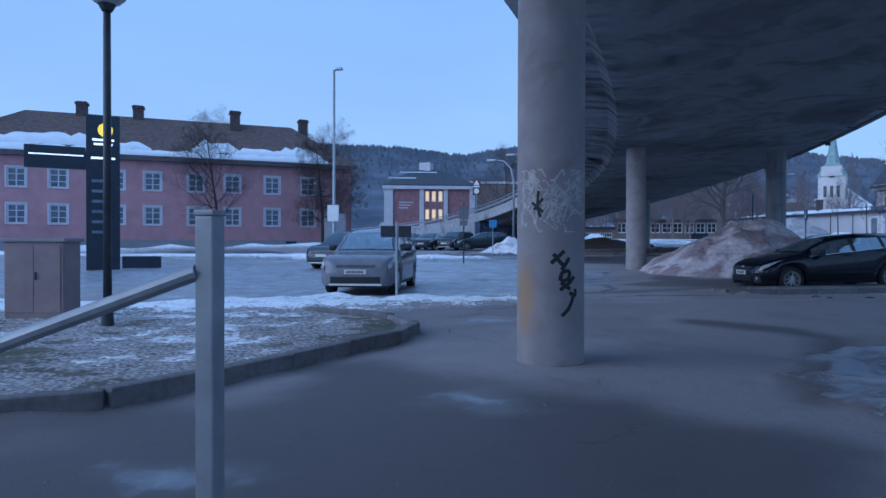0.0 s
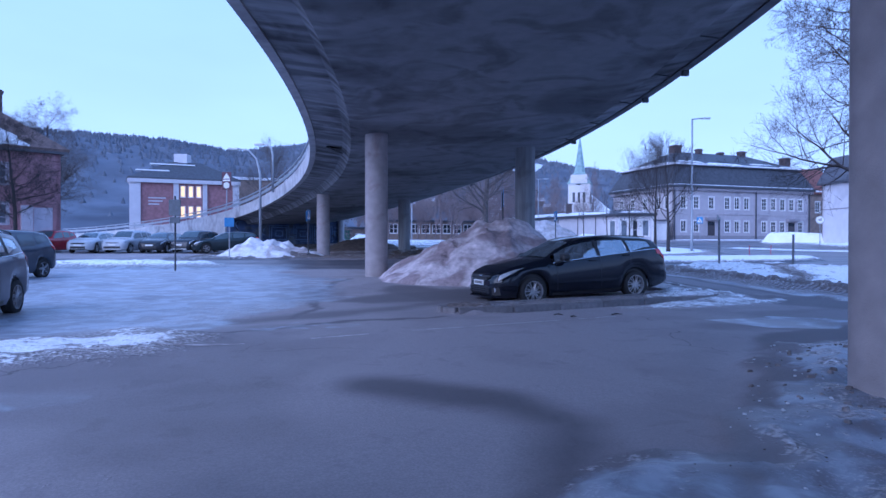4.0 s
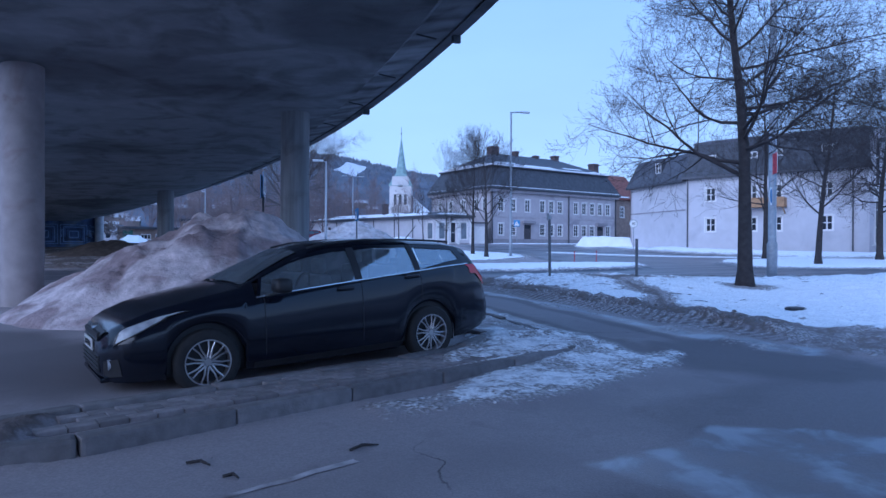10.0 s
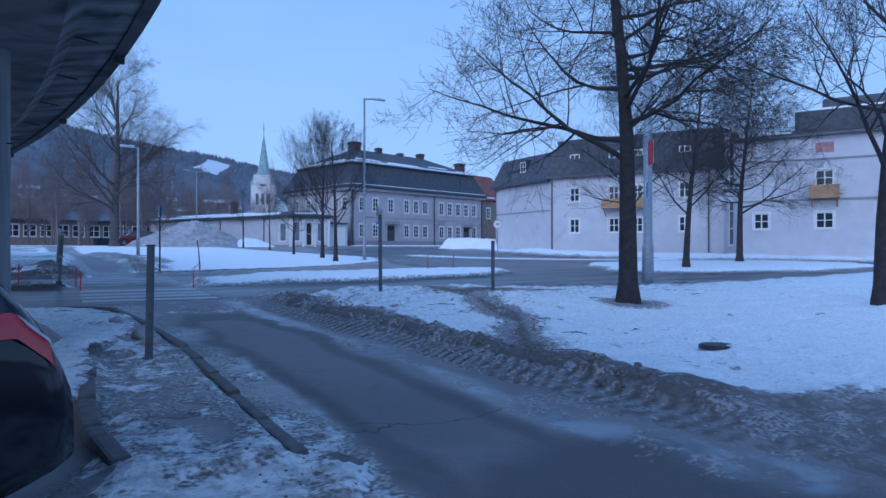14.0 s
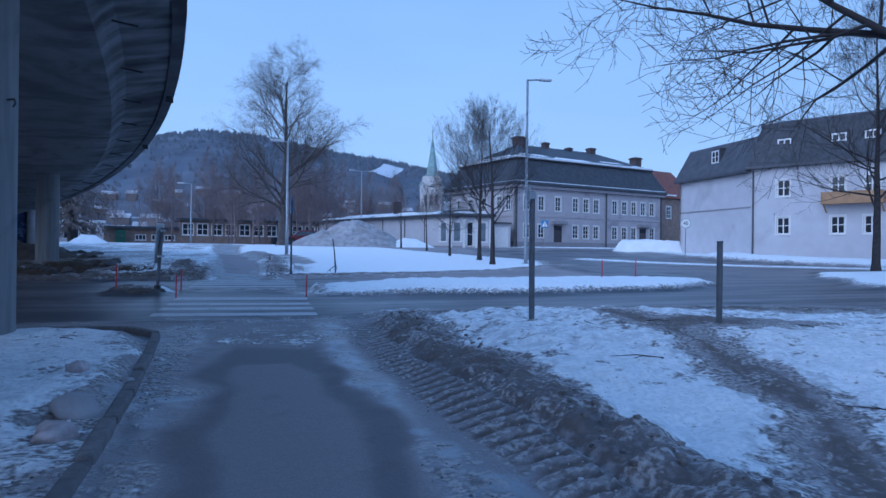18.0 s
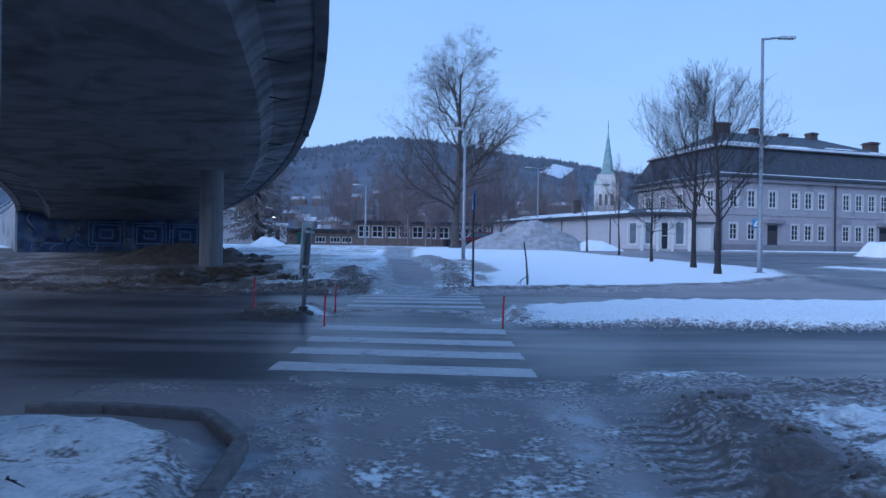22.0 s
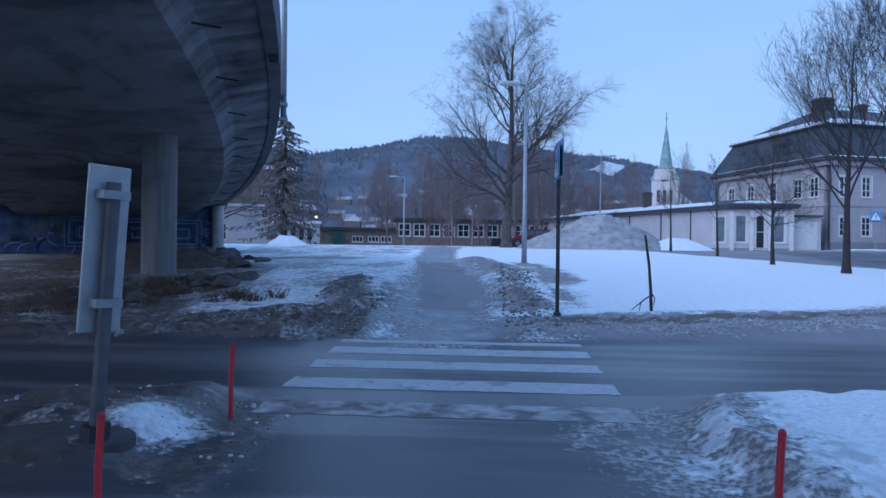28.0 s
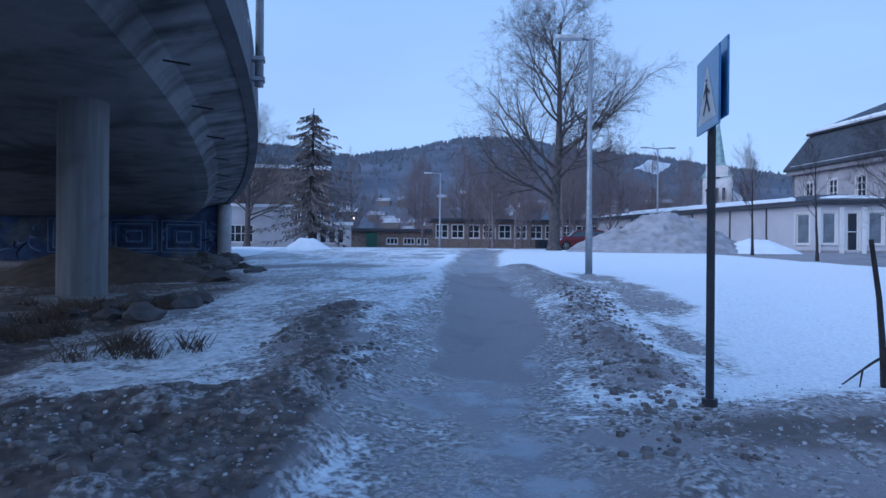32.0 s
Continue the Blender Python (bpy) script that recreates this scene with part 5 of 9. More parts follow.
def window(p0, p1, hole, parent, rows=3, cols=2, frame=0.08, m_frame=None, m_glass=None, sill=True, inset=0.09, trim=0.0):
    """A window in an opening of a facade: frame with glazing bars, each with its pane and sill."""
    u0, u1, v0, v1 = hole[:4]
    w, h = round(u1 - u0, 3), round(v1 - v0, 3)
    mf, mg = m_frame or M_WHITEFRAME, m_glass or M_GLASS_WIN
    key = (w, h, rows, cols, frame, mf.name, mg.name, sill, trim)
    if key not in WIN_MESH:
        bm, f = bmesh.new(), frame
        us_ = sorted({0.0, w, f, w - f, *[w * c / cols + sg * f * 0.4 for c in range(1, cols) for sg in (-1, 1)]})
        vs_ = sorted({0.0, h, f, h - f, *[h * r / rows + sg * f * 0.28 for r in range(1, rows) for sg in (-1, 1)]})
        for i, (ua, ub) in enumerate(zip(us_, us_[1:])):
            for j, (va, vb) in enumerate(zip(vs_, vs_[1:])):
                if i % 2 and j % 2:
                    for p_, q_ in (((ua, va), (ub, va)), ((ub, va), (ub, vb)), ((ub, vb), (ua, vb)), ((ua, vb), (ua, va))):
                        bm.faces.new([bm.verts.new(v) for v in ((p_[0], -0.03, p_[1]), (p_[0], 0.02, p_[1]), (q_[0], 0.02, q_[1]), (q_[0], -0.03, q_[1]))])
                else:
                    bm.faces.new([bm.verts.new(v) for v in ((ua, -0.03, va), (ub, -0.03, va), (ub, -0.03, vb), (ua, -0.03, vb))])
        bmesh.ops.remove_doubles(bm, verts=bm.verts[:], dist=0.0005)
        me4 = None
        if trim:
            t_ = trim
            bt = bmesh.new()
            outl = [(-t_, -0.02), (0, -0.02), (0, h), (w, h), (w, -0.02), (w + t_, -0.02), (w + t_, h + t_), (-t_, h + t_)]
            lo_, hi_ = [bt.verts.new((x_, -0.09, z_)) for x_, z_ in outl], [bt.verts.new((x_, -0.12, z_)) for x_, z_ in outl]
            for i in range(8):
                bt.faces.new((lo_[i], lo_[(i + 1) % 8], hi_[(i + 1) % 8], hi_[i]))
            for ring_ in (lo_, hi_):
                for c_ in ((0, 1, 2, 7), (7, 2, 3, 6), (3, 4, 5, 6)):
                    bt.faces.new([ring_[i] for i in c_])
            bmesh.ops.recalc_face_normals(bt, faces=bt.faces[:])
            me4 = bpy.data.meshes.new("trim")
            bt.to_mesh(me4)
            bt.free()
            me4.materials.append(mf)
        me1 = bpy.data.meshes.new("window")
        bm.to_mesh(me1)
        bm.free()
        me1.materials.append(mf)
        bm = box(f * 0.5, 0.0, f * 0.5, w - f * 0.5, 0.012, h - f * 0.5)
        me2 = bpy.data.meshes.new("pane")
        bm.to_mesh(me2)
        bm.free()
        me2.materials.append(mg)
        bm = box(-0.06, -0.17, -0.06, w + 0.06, -0.02, -0.002)
        me3 = bpy.data.meshes.new("sill")
        bm.to_mesh(me3)
        bm.free()
        me3.materials.append(mf)
        WIN_MESH[key] = (me1, me2, me3, me4)
    me1, me2, me3, me4 = WIN_MESH[key]
    d = Vector((p1[0] - p0[0], p1[1] - p0[1], 0)).normalized()
    n = Vector((d.y, -d.x, 0))
    q = Vector((*p0, 0)) + d * u0 - n * inset
    o = new("window", me1)
    o.parent = parent
    o.matrix_basis = Matrix.Translation((q.x, q.y, v0)) @ pose(0, 0, 0, 0, 0, math.degrees(math.atan2(d.y, d.x)))
    c = new("pane", me2)
    c.parent = o
    if sill:
        c = new("sill", me3)
        c.parent = o
    if me4:
        c = new("trim", me4)
        c.parent = o
    return o


def on_wall(p0, p1, u, out=0.0):
    d = Vector((p1[0] - p0[0], p1[1] - p0[1], 0)).normalized()
    n = Vector((d.y, -d.x, 0))
    q = Vector((*p0, 0)) + d * u + n * out
    return q, math.degrees(math.atan2(d.y, d.x))


def wall_box(name, p0, p1, u0, u1, v0, v1, o0, o1, m, parent, label="", bevel=0.0):
    """A box on a wall: along u, up v, standing out from o0 to o1."""
    q, a = on_wall(p0, p1, 0)
    o = part(name, box(u0, -o1, v0, u1, -o0, v1, bevel), m, parent, label)
    o.matrix_basis = Matrix.Translation(q) @ pose(0, 0, 0, 0, 0, a)
    return o


def skirt_roof(name, poly, z0, poly2, z1, m, parent, label="", thick=0.18):
    """A sloping roof band between two plan rings of equal length, capped on top."""
    bm = bmesh.new()
    lo, hi = [bm.verts.new((x, y, z0)) for x, y in poly], [bm.verts.new((x, y, z1)) for x, y in poly2]
    un = [bm.verts.new((x, y, z0 - thick)) for x, y in poly]
    k = len(poly)
    for i in range(k):
        j = (i + 1) % k
        bm.faces.new((lo[i], lo[j], hi[j], hi[i]))
        bm.faces.new((un[i], un[j], lo[j], lo[i]))
    bm.faces.new(un[::-1])
    bm.faces.new(hi)
    bmesh.ops.remove_doubles(bm, verts=bm.verts[:], dist=0.001)
    bmesh.ops.recalc_face_normals(bm, faces=bm.faces[:])
    return part(name, bm, m, parent, label)


def rect(c, d, L1, L2, grow=0.0):
    """Corners of a rectangle: from corner c along d by L1, then to the left by L2, grown outwards."""
    c, d = Vector(c), Vector(d).normalized()
    n = Vector((-d.y, d.x))
    return [tuple(c - d * grow - n * grow), tuple(c + d * (L1 + grow) - n * grow), tuple(c + d * (L1 + grow) + n * (L2 + grow)), tuple(c - d * grow + n * (L2 + grow))]


def chimney(x, y, z0, z1, w, m, parent, rz=0.0):
    c = part("chimney", box(-w / 2, -w / 2, z0, w / 2, w / 2, z1, 0.02), m, parent)
    c.matrix_basis = pose(x, y, 0, 0, 0, rz)
    part("chimney_cap", box(-w * 0.6, -w * 0.6, z1 - 0.25, w * 0.6, w * 0.6, z1 - 0.1), m, c)
    return c


def snow_band(p0, p1, u0, u1, d0, d1, out, z_eave, slope, parent, seed, ragged=0.5, name="roof_snow"):
    """Snow lying on a roof slope: along the eaves from u0 to u1, from d0 to d1 up the slope (in plan), with a ragged top."""
    rg = random.Random(seed)
    d = Vector((p1[0] - p0[0], p1[1] - p0[1], 0)).normalized()
    n = Vector((d.y, -d.x, 0))
    k = max(4, int((u1 - u0) / 0.5))
    V, F = [], []
    for i in range(k + 1):
        u = u0 + (u1 - u0) * i / k
        edge = min(1.0, i / 2, (k - i) / 2)
        top = d0 + (d1 - d0) * (0.25 + 0.75 * edge) * (1 - ragged * rg.random())
        for q, h in ((d0, 0.0), (d0 + 0.02, 0.12), (d0 * 0.4 + top * 0.6, 0.14), (top, 0.0)):
            P_ = Vector((*p0, 0)) + d * u + n * (out - q)
            V.append((P_.x, P_.y, z_eave + q * slope + h * (0.4 + 0.6 * edge) + 0.015))
    for i in range(k):
        for j in range(3):
            F.append((4 * i + j, 4 * i + 4 + j, 4 * i + 5 + j, 4 * i + 1 + j))
    return mesh_ob(name, V, F, M_SNOWROOF, parent, smooth=True)


M_GREYWALL = mat("grey_plaster", (0.46, 0.42, 0.44), 0.9, var=0.08, scale=1.5, bump=0.15, bscale=30, stain=0.25, sscale=0.35, col2=(0.34, 0.31, 0.33))
M_GREYPLINTH = mat("grey_plinth", (0.30, 0.28, 0.30), 0.9, var=0.12, scale=2, bump=0.2)
M_SLATE = mat("dark_slate", (0.055, 0.058, 0.07), 0.6, var=0.3, scale=2.5, bump=0.4, bscale=6)
M_CHIM = mat("chimney_brick", (0.10, 0.075, 0.075), 0.9, var=0.25, scale=4, bump=0.3)
M_WHITEWALL = mat("white_plaster", (0.56, 0.54, 0.57), 0.9, var=0.06, scale=1.2, bump=0.15, bscale=25, stain=0.2, sscale=0.3, col2=(0.48, 0.465, 0.495))
M_PINK = mat("salmon_plaster", (0.50, 0.27, 0.29), 0.9, var=0.10, scale=1.3, bump=0.15, bscale=25, stain=0.3, sscale=0.3, col2=(0.43, 0.235, 0.25))
M_TILE = mat("brown_tiles", (0.13, 0.085, 0.075), 0.8, var=0.3, scale=3, bump=0.5, bscale=5)
M_PIPE = mat("downpipe", (0.10, 0.10, 0.115), 0.5, 0.3, var=0.1, bump=0)
M_DOOR = mat("dark_door", (0.06, 0.05, 0.055), 0.5, var=0.2, scale=3, bump=0.1)
M_LIT = mat("lit_window", (0.4, 0.3, 0.2), 0.3, var=0.5, scale=1.2, bump=0, emit=((1.0, 0.66, 0.25), 0.9))

# grey corner house with a mansard roof
GC, GD, GL1, GL2 = (35.5, 84.5), (0.963, 0.27), 22.9, 13.2
ZG, ZE = 2.0, 8.7
grey = thing("grey_house", GC[0], GC[1], 0, 0, "two-storey grey plastered house with a dark snowy mansard roof", "house")


def under(parent, before):
    """Put all new children of a thing, built in world places, right under its empty."""
    for o in parent.children:
        if o not in before:
            o.matrix_parent_inverse = parent.matrix_basis.inverted()


C = rect(GC, GD, GL1, GL2)
f_holes = []
us_top = [1.6, 3.6, 6.0, 8.6, 10.2, 11.8, 14.8, 16.4, 18.0, 19.6, 21.2]
for u in us_top:
    f_holes.append((u - 0.42, u + 0.42, 6.0, 7.6))
us_low = [1.6, 3.6, 8.6, 10.2, 11.8, 14.8, 16.4, 18.0, 21.2]
for u in us_low:
    f_holes.append((u - 0.42, u + 0.42, 3.0, 4.5))
f_doors = [(5.4, 6.6, 2.05, 4.4), (19.0, 20.2, 2.05, 4.4)]
facade("wall", C[0], C[1], ZG - 0.6, ZE, f_holes + f_doors, M_GREYWALL, grey)
for h in f_holes:
    window(C[0], C[1], h, grey, 3, 2, 0.09, trim=0.1)
for h in f_doors:
    wall_box("door", C[0], C[1], h[0], h[1], h[2], h[3] - 0.5, -0.1, -0.04, M_DOOR, grey)
    wall_box("fanlight", C[0], C[1], h[0], h[1], h[3] - 0.5, h[3], -0.1, -0.06, M_GLASS_WIN, grey)
    wall_box("door_hood", C[0], C[1], h[0] - 0.4, h[1] + 0.4, h[3] + 0.15, h[3] + 0.5, 0.0, 0.5, M_GREYPLINTH, grey)
l_holes = [(u - 0.45, u + 0.45, v0, v1) for u in (2.0, 4.6, 7.4, 10.2, 11.9) for v0, v1 in ((6.0, 7.6), (3.0, 4.5))]
facade("wall", C[3], C[0], ZG - 0.6, ZE, l_holes, M_GREYWALL, grey)
for h in l_holes:
    window(C[3], C[0], h, grey, 3, 2, 0.09, trim=0.1)
facade("wall", C[1], C[2], ZG - 0.6, ZE, [], M_GREYWALL, grey)
facade("wall", C[2], C[3], ZG - 0.6, ZE, [], M_GREYWALL, grey)
for a, b, L in ((C[0], C[1], GL1), (C[3], C[0], GL2)):
    wall_box("plinth", a, b, 0, L, ZG - 0.6, ZG + 0.55, 0.003, 0.06, M_GREYPLINTH, grey)
    wall_box("string_course", a, b, 0, L, 5.3, 5.5, 0.003, 0.07, M_GREYWALL, grey)
    wall_box("cornice", a, b, -0.3, L + 0.3, ZE - 0.35, ZE - 0.02, 0.003, 0.35, M_GREYPLINTH, grey)
for u in (0.12, 13.3, 22.7):
    wall_box("downpipe", C[0], C[1], u - 0.06, u + 0.06, ZG, ZE, 0.06, 0.18, M_PIPE, grey)
skirt_roof("roof", rect(GC, GD, GL1, GL2, 0.5), ZE + 0.18, rect(GC, GD, GL1, GL2, -0.9), 11.6, M_SLATE, grey)
skirt_roof("roof", rect(GC, GD, GL1, GL2, -0.7), 11.8, [tuple(Vector(GC) + Vector(GD) * 5.4 + Vector((-GD[1], GD[0])) * 6.6), tuple(Vector(GC) + Vector(GD) * 17.4 + Vector((-GD[1], GD[0])) * 6.6), tuple(Vector(GC) + Vector(GD) * 17.5 + Vector((-GD[1], GD[0])) * 6.7), tuple(Vector(GC) + Vector(GD) * 5.5 + Vector((-GD[1], GD[0])) * 6.7)], 14.3, M_SLATE, grey)
wall_box("eaves_snow", C[0], C[1], -0.3, GL1 + 0.2, ZE + 0.2, ZE + 0.42, -0.15, 0.42, M_SNOWROOF, grey, bevel=0.08)
wall_box("eaves_snow", C[3], C[0], 0.2, GL2 + 0.3, ZE + 0.2, ZE + 0.40, -0.12, 0.42, M_SNOWROOF, grey, bevel=0.08)
for a, b, L in ((C[0], C[1], GL1), (C[3], C[0], GL2)):
    wall_box("ridge_snow", a, b, 0.9, L - 0.9, 11.75, 11.98, -1.2, -0.6, M_SNOWROOF, grey, bevel=0.06)
SL = 2.5 / 7.3
for k, (u0, u1, d0, d1) in enumerate(((1.6, 6.6, 1.0, 2.2), (6.2, 12.6, 0.4, 1.7), (9.6, 12.0, 2.6, 3.6), (13.6, 19.0, 1.3, 3.4), (18.6, 21.4, 0.5, 1.2), (5.8, 9.0, 3.6, 4.6))):
    snow_band(C[0], C[1], u0, u1, d0, d1, -0.7, 11.8, SL, grey, 50 + k, 0.35)
for k, (u0, u1, d0, d1) in enumerate(((1.4, 10.6, 0.5, 1.7), (3.0, 9.0, 2.3, 3.0))):
    snow_band(C[3], C[0], u0, u1, d0, d1, -0.7, 11.8, 2.5 / 6.1, grey, 60 + k, 0.45)
for u, w, h in ((5.6, 1.2, 15.2), (9.6, 0.7, 14.9), (13.4, 0.7, 14.6), (17.2, 0.85, 14.9)):
    q, a = on_wall(C[0], C[1], u, -6.6)
    chimney(q.x, q.y, 13.0, h, w, M_CHIM, grey, a)
under(grey, ())

# low white shop beside it
shop = thing("low_white_building", 27, 82.5, 0, 0, "long low white building with a snowy roof", "building")
SA, SB, SC, SD = (16.7, 107.0), (27.8, 83.0), (32.3, 82.8), (38.0, 107.0)
LS, LF = math.dist(SA, SB), math.dist(SB, SC)
M_SHOPGLASS = mat("curtained_shop_glass", (0.17, 0.20, 0.23), 0.15, var=0.35, scale=1.1, bump=0)
ha_ = [(4.2, 4.9, 2.2, 4.2), (LS - 1.5, LS - 0.45, 2.4, 4.4)]
facade("wall", SA, SB, 1.2, 5.05, ha_, M_WHITEWALL, shop)
wall_box("side_door", SA, SB, 4.2, 4.9, 2.2, 4.2, -0.12, -0.05, M_DOOR, shop)
window(SA, SB, ha_[1], shop, 1, 1, 0.09, m_glass=M_SHOPGLASS, trim=0.1)
hb_ = [(0.42, 1.25, 2.4, 4.45), (1.85, 2.55, 1.95, 4.45), (3.1, 3.95, 2.4, 4.45)]
facade("wall", SB, SC, 1.2, 5.05, hb_, M_WHITEWALL, shop)
for h in hb_:
    window(SB, SC, h, shop, 1 if h[2] > 2.1 else 2, 1, 0.09, m_glass=M_SHOPGLASS if h[2] > 2.1 else M_GLASS_WIN, trim=0.1)
for u in (0.16, 1.55, 2.83, LF - 0.16):
    wall_box("pilaster", SB, SC, u - 0.13, u + 0.13, 1.8, 4.75, 0.003, 0.12, M_WHITEFRAME, shop)
for k, u in enumerate((6.4, 10.6, 14.8, 19.0, 22.5)):
    wall_box("downpipe", SA, SB, u - 0.04, u + 0.04, 2.0, 4.9, 0.02, 0.09, M_PIPE, shop)
for a, b, L in ((SA, SB, LS), (SB, SC, LF)):
    wall_box("eaves_board", a, b, -0.2, L + 0.2, 4.92, 5.05, 0.01, 0.4, M_PIPE, shop)
    wall_box("plinth", a, b, 0, L, 1.2, 2.0, 0.003, 0.04, M_GREYPLINTH, shop)
GA, GB = (32.35, 83.6), (34.6, 83.5)
facade("wall", GA, GB, 1.2, 4.35, [(0.2, 2.05, 1.95, 4.0)], M_WHITEWALL, shop)
wall_box("garage_door", GA, GB, 0.2, 2.05, 1.95, 4.0, -0.12, -0.06, M_WHITEFRAME, shop)
for k in range(4):
    wall_box("garage_panel", GA, GB, 0.26, 1.99, 2.02 + 0.49 * k, 2.45 + 0.49 * k, -0.058, -0.045, M_WHITEFRAME, shop)
wall_box("garage_roof", GA, GB, -0.02, 2.3, 4.35, 4.5, -3.0, 0.25, M_PIPE, shop)
facade("wall", SD, SA, 1.2, 5.05, [], M_WHITEWALL, shop)
skirt_roof("roof", [(16.2, 107.2), (27.6, 82.5), (32.6, 82.3), (38, 107.2)], 5.2, [(20.5, 106), (29.4, 86.5), (31.4, 86.4), (34, 106)], 5.85, M_SLATE, shop)
for k, (u0, u1, d0, d1) in enumerate(((0.5, 12.0, 0.35, 1.5), (6.0, 24.0, 1.3, 2.6), (13.0, LS - 1.5, 0.3, 1.2), (2.0, 18.0, 2.8, 3.6))):
    snow_band(SA, SB, u0, u1, d0, d1, 0.4, 5.2, 0.17, shop, 40 + k, 0.45)
snow_band(SB, SC, 0.5, LF - 0.3, 0.9, 2.6, 0.4, 5.2, 0.16, shop, 46, 0.4)
chimney(24.9, 95.5, 5.4, 7.2, 0.7, M_CHIM, shop)
under(shop, ())

# white building with a mansard, on the far side of the roundabout
white = thing("white_building", 45, 60, 0, 0, "white plastered building with a dark mansard roof and dormers", "building")
W1, W2, W3, W4, W5, W6 = (44.8, 69.2), (44.5, 60.3), (51.2, 47.8), (49.3, 45.3), (57.1, 30.3), (72, 50)
M_ROOFFELT = mat("grey_roof_shingle", (0.082, 0.084, 0.10), 0.7, var=0.25, scale=1.6, bump=0.4, bscale=9)
M_PINKBLIND = mat("faded_red_blind", (0.42, 0.21, 0.22), 0.8, var=0.12, scale=4, bump=0)
Lw, Lr = math.dist(W2, W3), math.dist(W4, W5)
facade("wall", W1, W2, 0.8, 7.55, [], M_WHITEWALL, white)
wu = [2.2, 5.64, 7.6, 11.3]
wh = [(u - 0.45, u + 0.45, v0, v0 + 1.25) for u in wu for v0 in (2.95, 5.65)]
facade("wall", W2, W3, 0.8, 7.75, wh, M_WHITEWALL, white)
for h in wh:
    window(W2, W3, h, white, 2, 2, 0.1, trim=0.08)
facade("wall", W3, W4, 0.8, 10.4, [(1.0, 2.2, 1.8, 9.6)], M_WHITEWALL, white)
window(W3, W4, (1.0, 2.2, 1.8, 9.6), white, 6, 1, 0.12)
wall_box("panel", W3, W4, 1.0, 2.2, 5.0, 6.2, -0.05, 0.02, M_WHITEFRAME, white)
wr = [(1.05, 2.05, 2.95, 4.1), (4.85, 5.95, 2.95, 4.1), (4.85, 5.95, 5.85, 6.95), (9.0, 10.1, 2.95, 4.1), (9.0, 10.1, 5.85, 6.95), (13.2, 14.3, 2.95, 4.1), (13.2, 14.3, 5.85, 6.95)]
wb = [(4.85, 5.95, 8.1, 8.8), (9.0, 10.1, 8.1, 8.8), (13.2, 14.3, 8.1, 8.8)]
facade("wall", W4, W5, 0.8, 9.25, wr + wb, M_WHITEWALL, white)
for h in wr:
    window(W4, W5, h, white, 2, 2, 0.1, trim=0.1)
for h in wb:
    wall_box("window_blind", W4, W5, h[0], h[1], h[2], h[3], -0.1, -0.04, M_PINKBLIND, white, "faded red window blind")
facade("wall", W5, W6, 0.8, 9.25, [], M_WHITEWALL, white)
facade("wall", W6, W1, 0.8, 7.55, [], M_WHITEWALL, white)
skirt_roof("roof", [(44.4, 69.5), (44.02, 60.45), (48, 60.45), (54, 69.5)], 7.75, [(45.6, 68.9), (45.4, 60.5), (48, 60.5), (53, 68.9)], 10.35, M_ROOFFELT, white, "greyer roof of the lower end block")
skirt_roof("roof", [(44.0, 60.42), (50.9, 47.4), (54.5, 48.0), (56, 60.4)], 7.95, [(45.2, 60.0), (51.7, 48.4), (54.0, 48.8), (55, 60.0)], 10.95, M_SLATE, white)
skirt_roof("roof", [(45.1, 60.1), (51.65, 48.3), (54.0, 48.8), (55, 60.1)], 11.05, [(46.4, 59.6), (52.3, 49.2), (54.0, 49.4), (54, 59.6)], 11.3, M_ROOFFELT, white)
skirt_roof("roof", [(49.0, 44.9), (56.9, 29.9), (72.4, 50), (58, 56)], 9.45, [(51.5, 46.0), (58.3, 33.5), (70, 49), (59, 55)], 10.15, M_SLATE, white)
wall_box("attic_storey", W4, W5, 3.6, Lr - 0.3, 9.5, 11.1, -3.0, -0.35, M_SLATE, white, bevel=0.12)
wall_box("attic_storey", W4, W5, 5.2, Lr - 2.0, 11.1, 12.2, -5.0, -2.2, M_ROOFFELT, white, bevel=0.2)
snow_band(W4, W5, 0.4, 3.4, 0.2, 2.2, 0.3, 9.5, 0.26, white, 91, 0.4)
snow_band(W4, W5, 4.2, Lr - 1.0, 0.0, 1.7, -0.6, 11.12, 0.1, white, 92, 0.5)
wall_box("eaves_gutter", W4, W5, -0.3, Lr, 9.25, 9.43, 0.01, 0.45, M_PIPE, white)
wall_box("eaves_gutter", W2, W3, -0.3, Lw, 7.75, 7.93, 0.01, 0.45, M_PIPE, white)
wall_box("eaves_gutter", W1, W2, 0, 8.9, 7.55, 7.73, 0.01, 0.45, M_PIPE, white)
wall_box("string_course", W4, W5, 0, Lr, 4.86, 5.0, 0.003, 0.06, M_GREYPLINTH, white)
wall_box("string_course", W4, W5, 0, Lr, 7.62, 7.74, 0.003, 0.06, M_GREYPLINTH, white)
wall_box("string_course", W1, W2, 0, 8.8, 4.95, 5.05, 0.003, 0.04, M_GREYPLINTH, white)
M_BALC = mat("ochre_balcony", (0.42, 0.24, 0.13), 0.8, var=0.15, scale=2, bump=0.1)


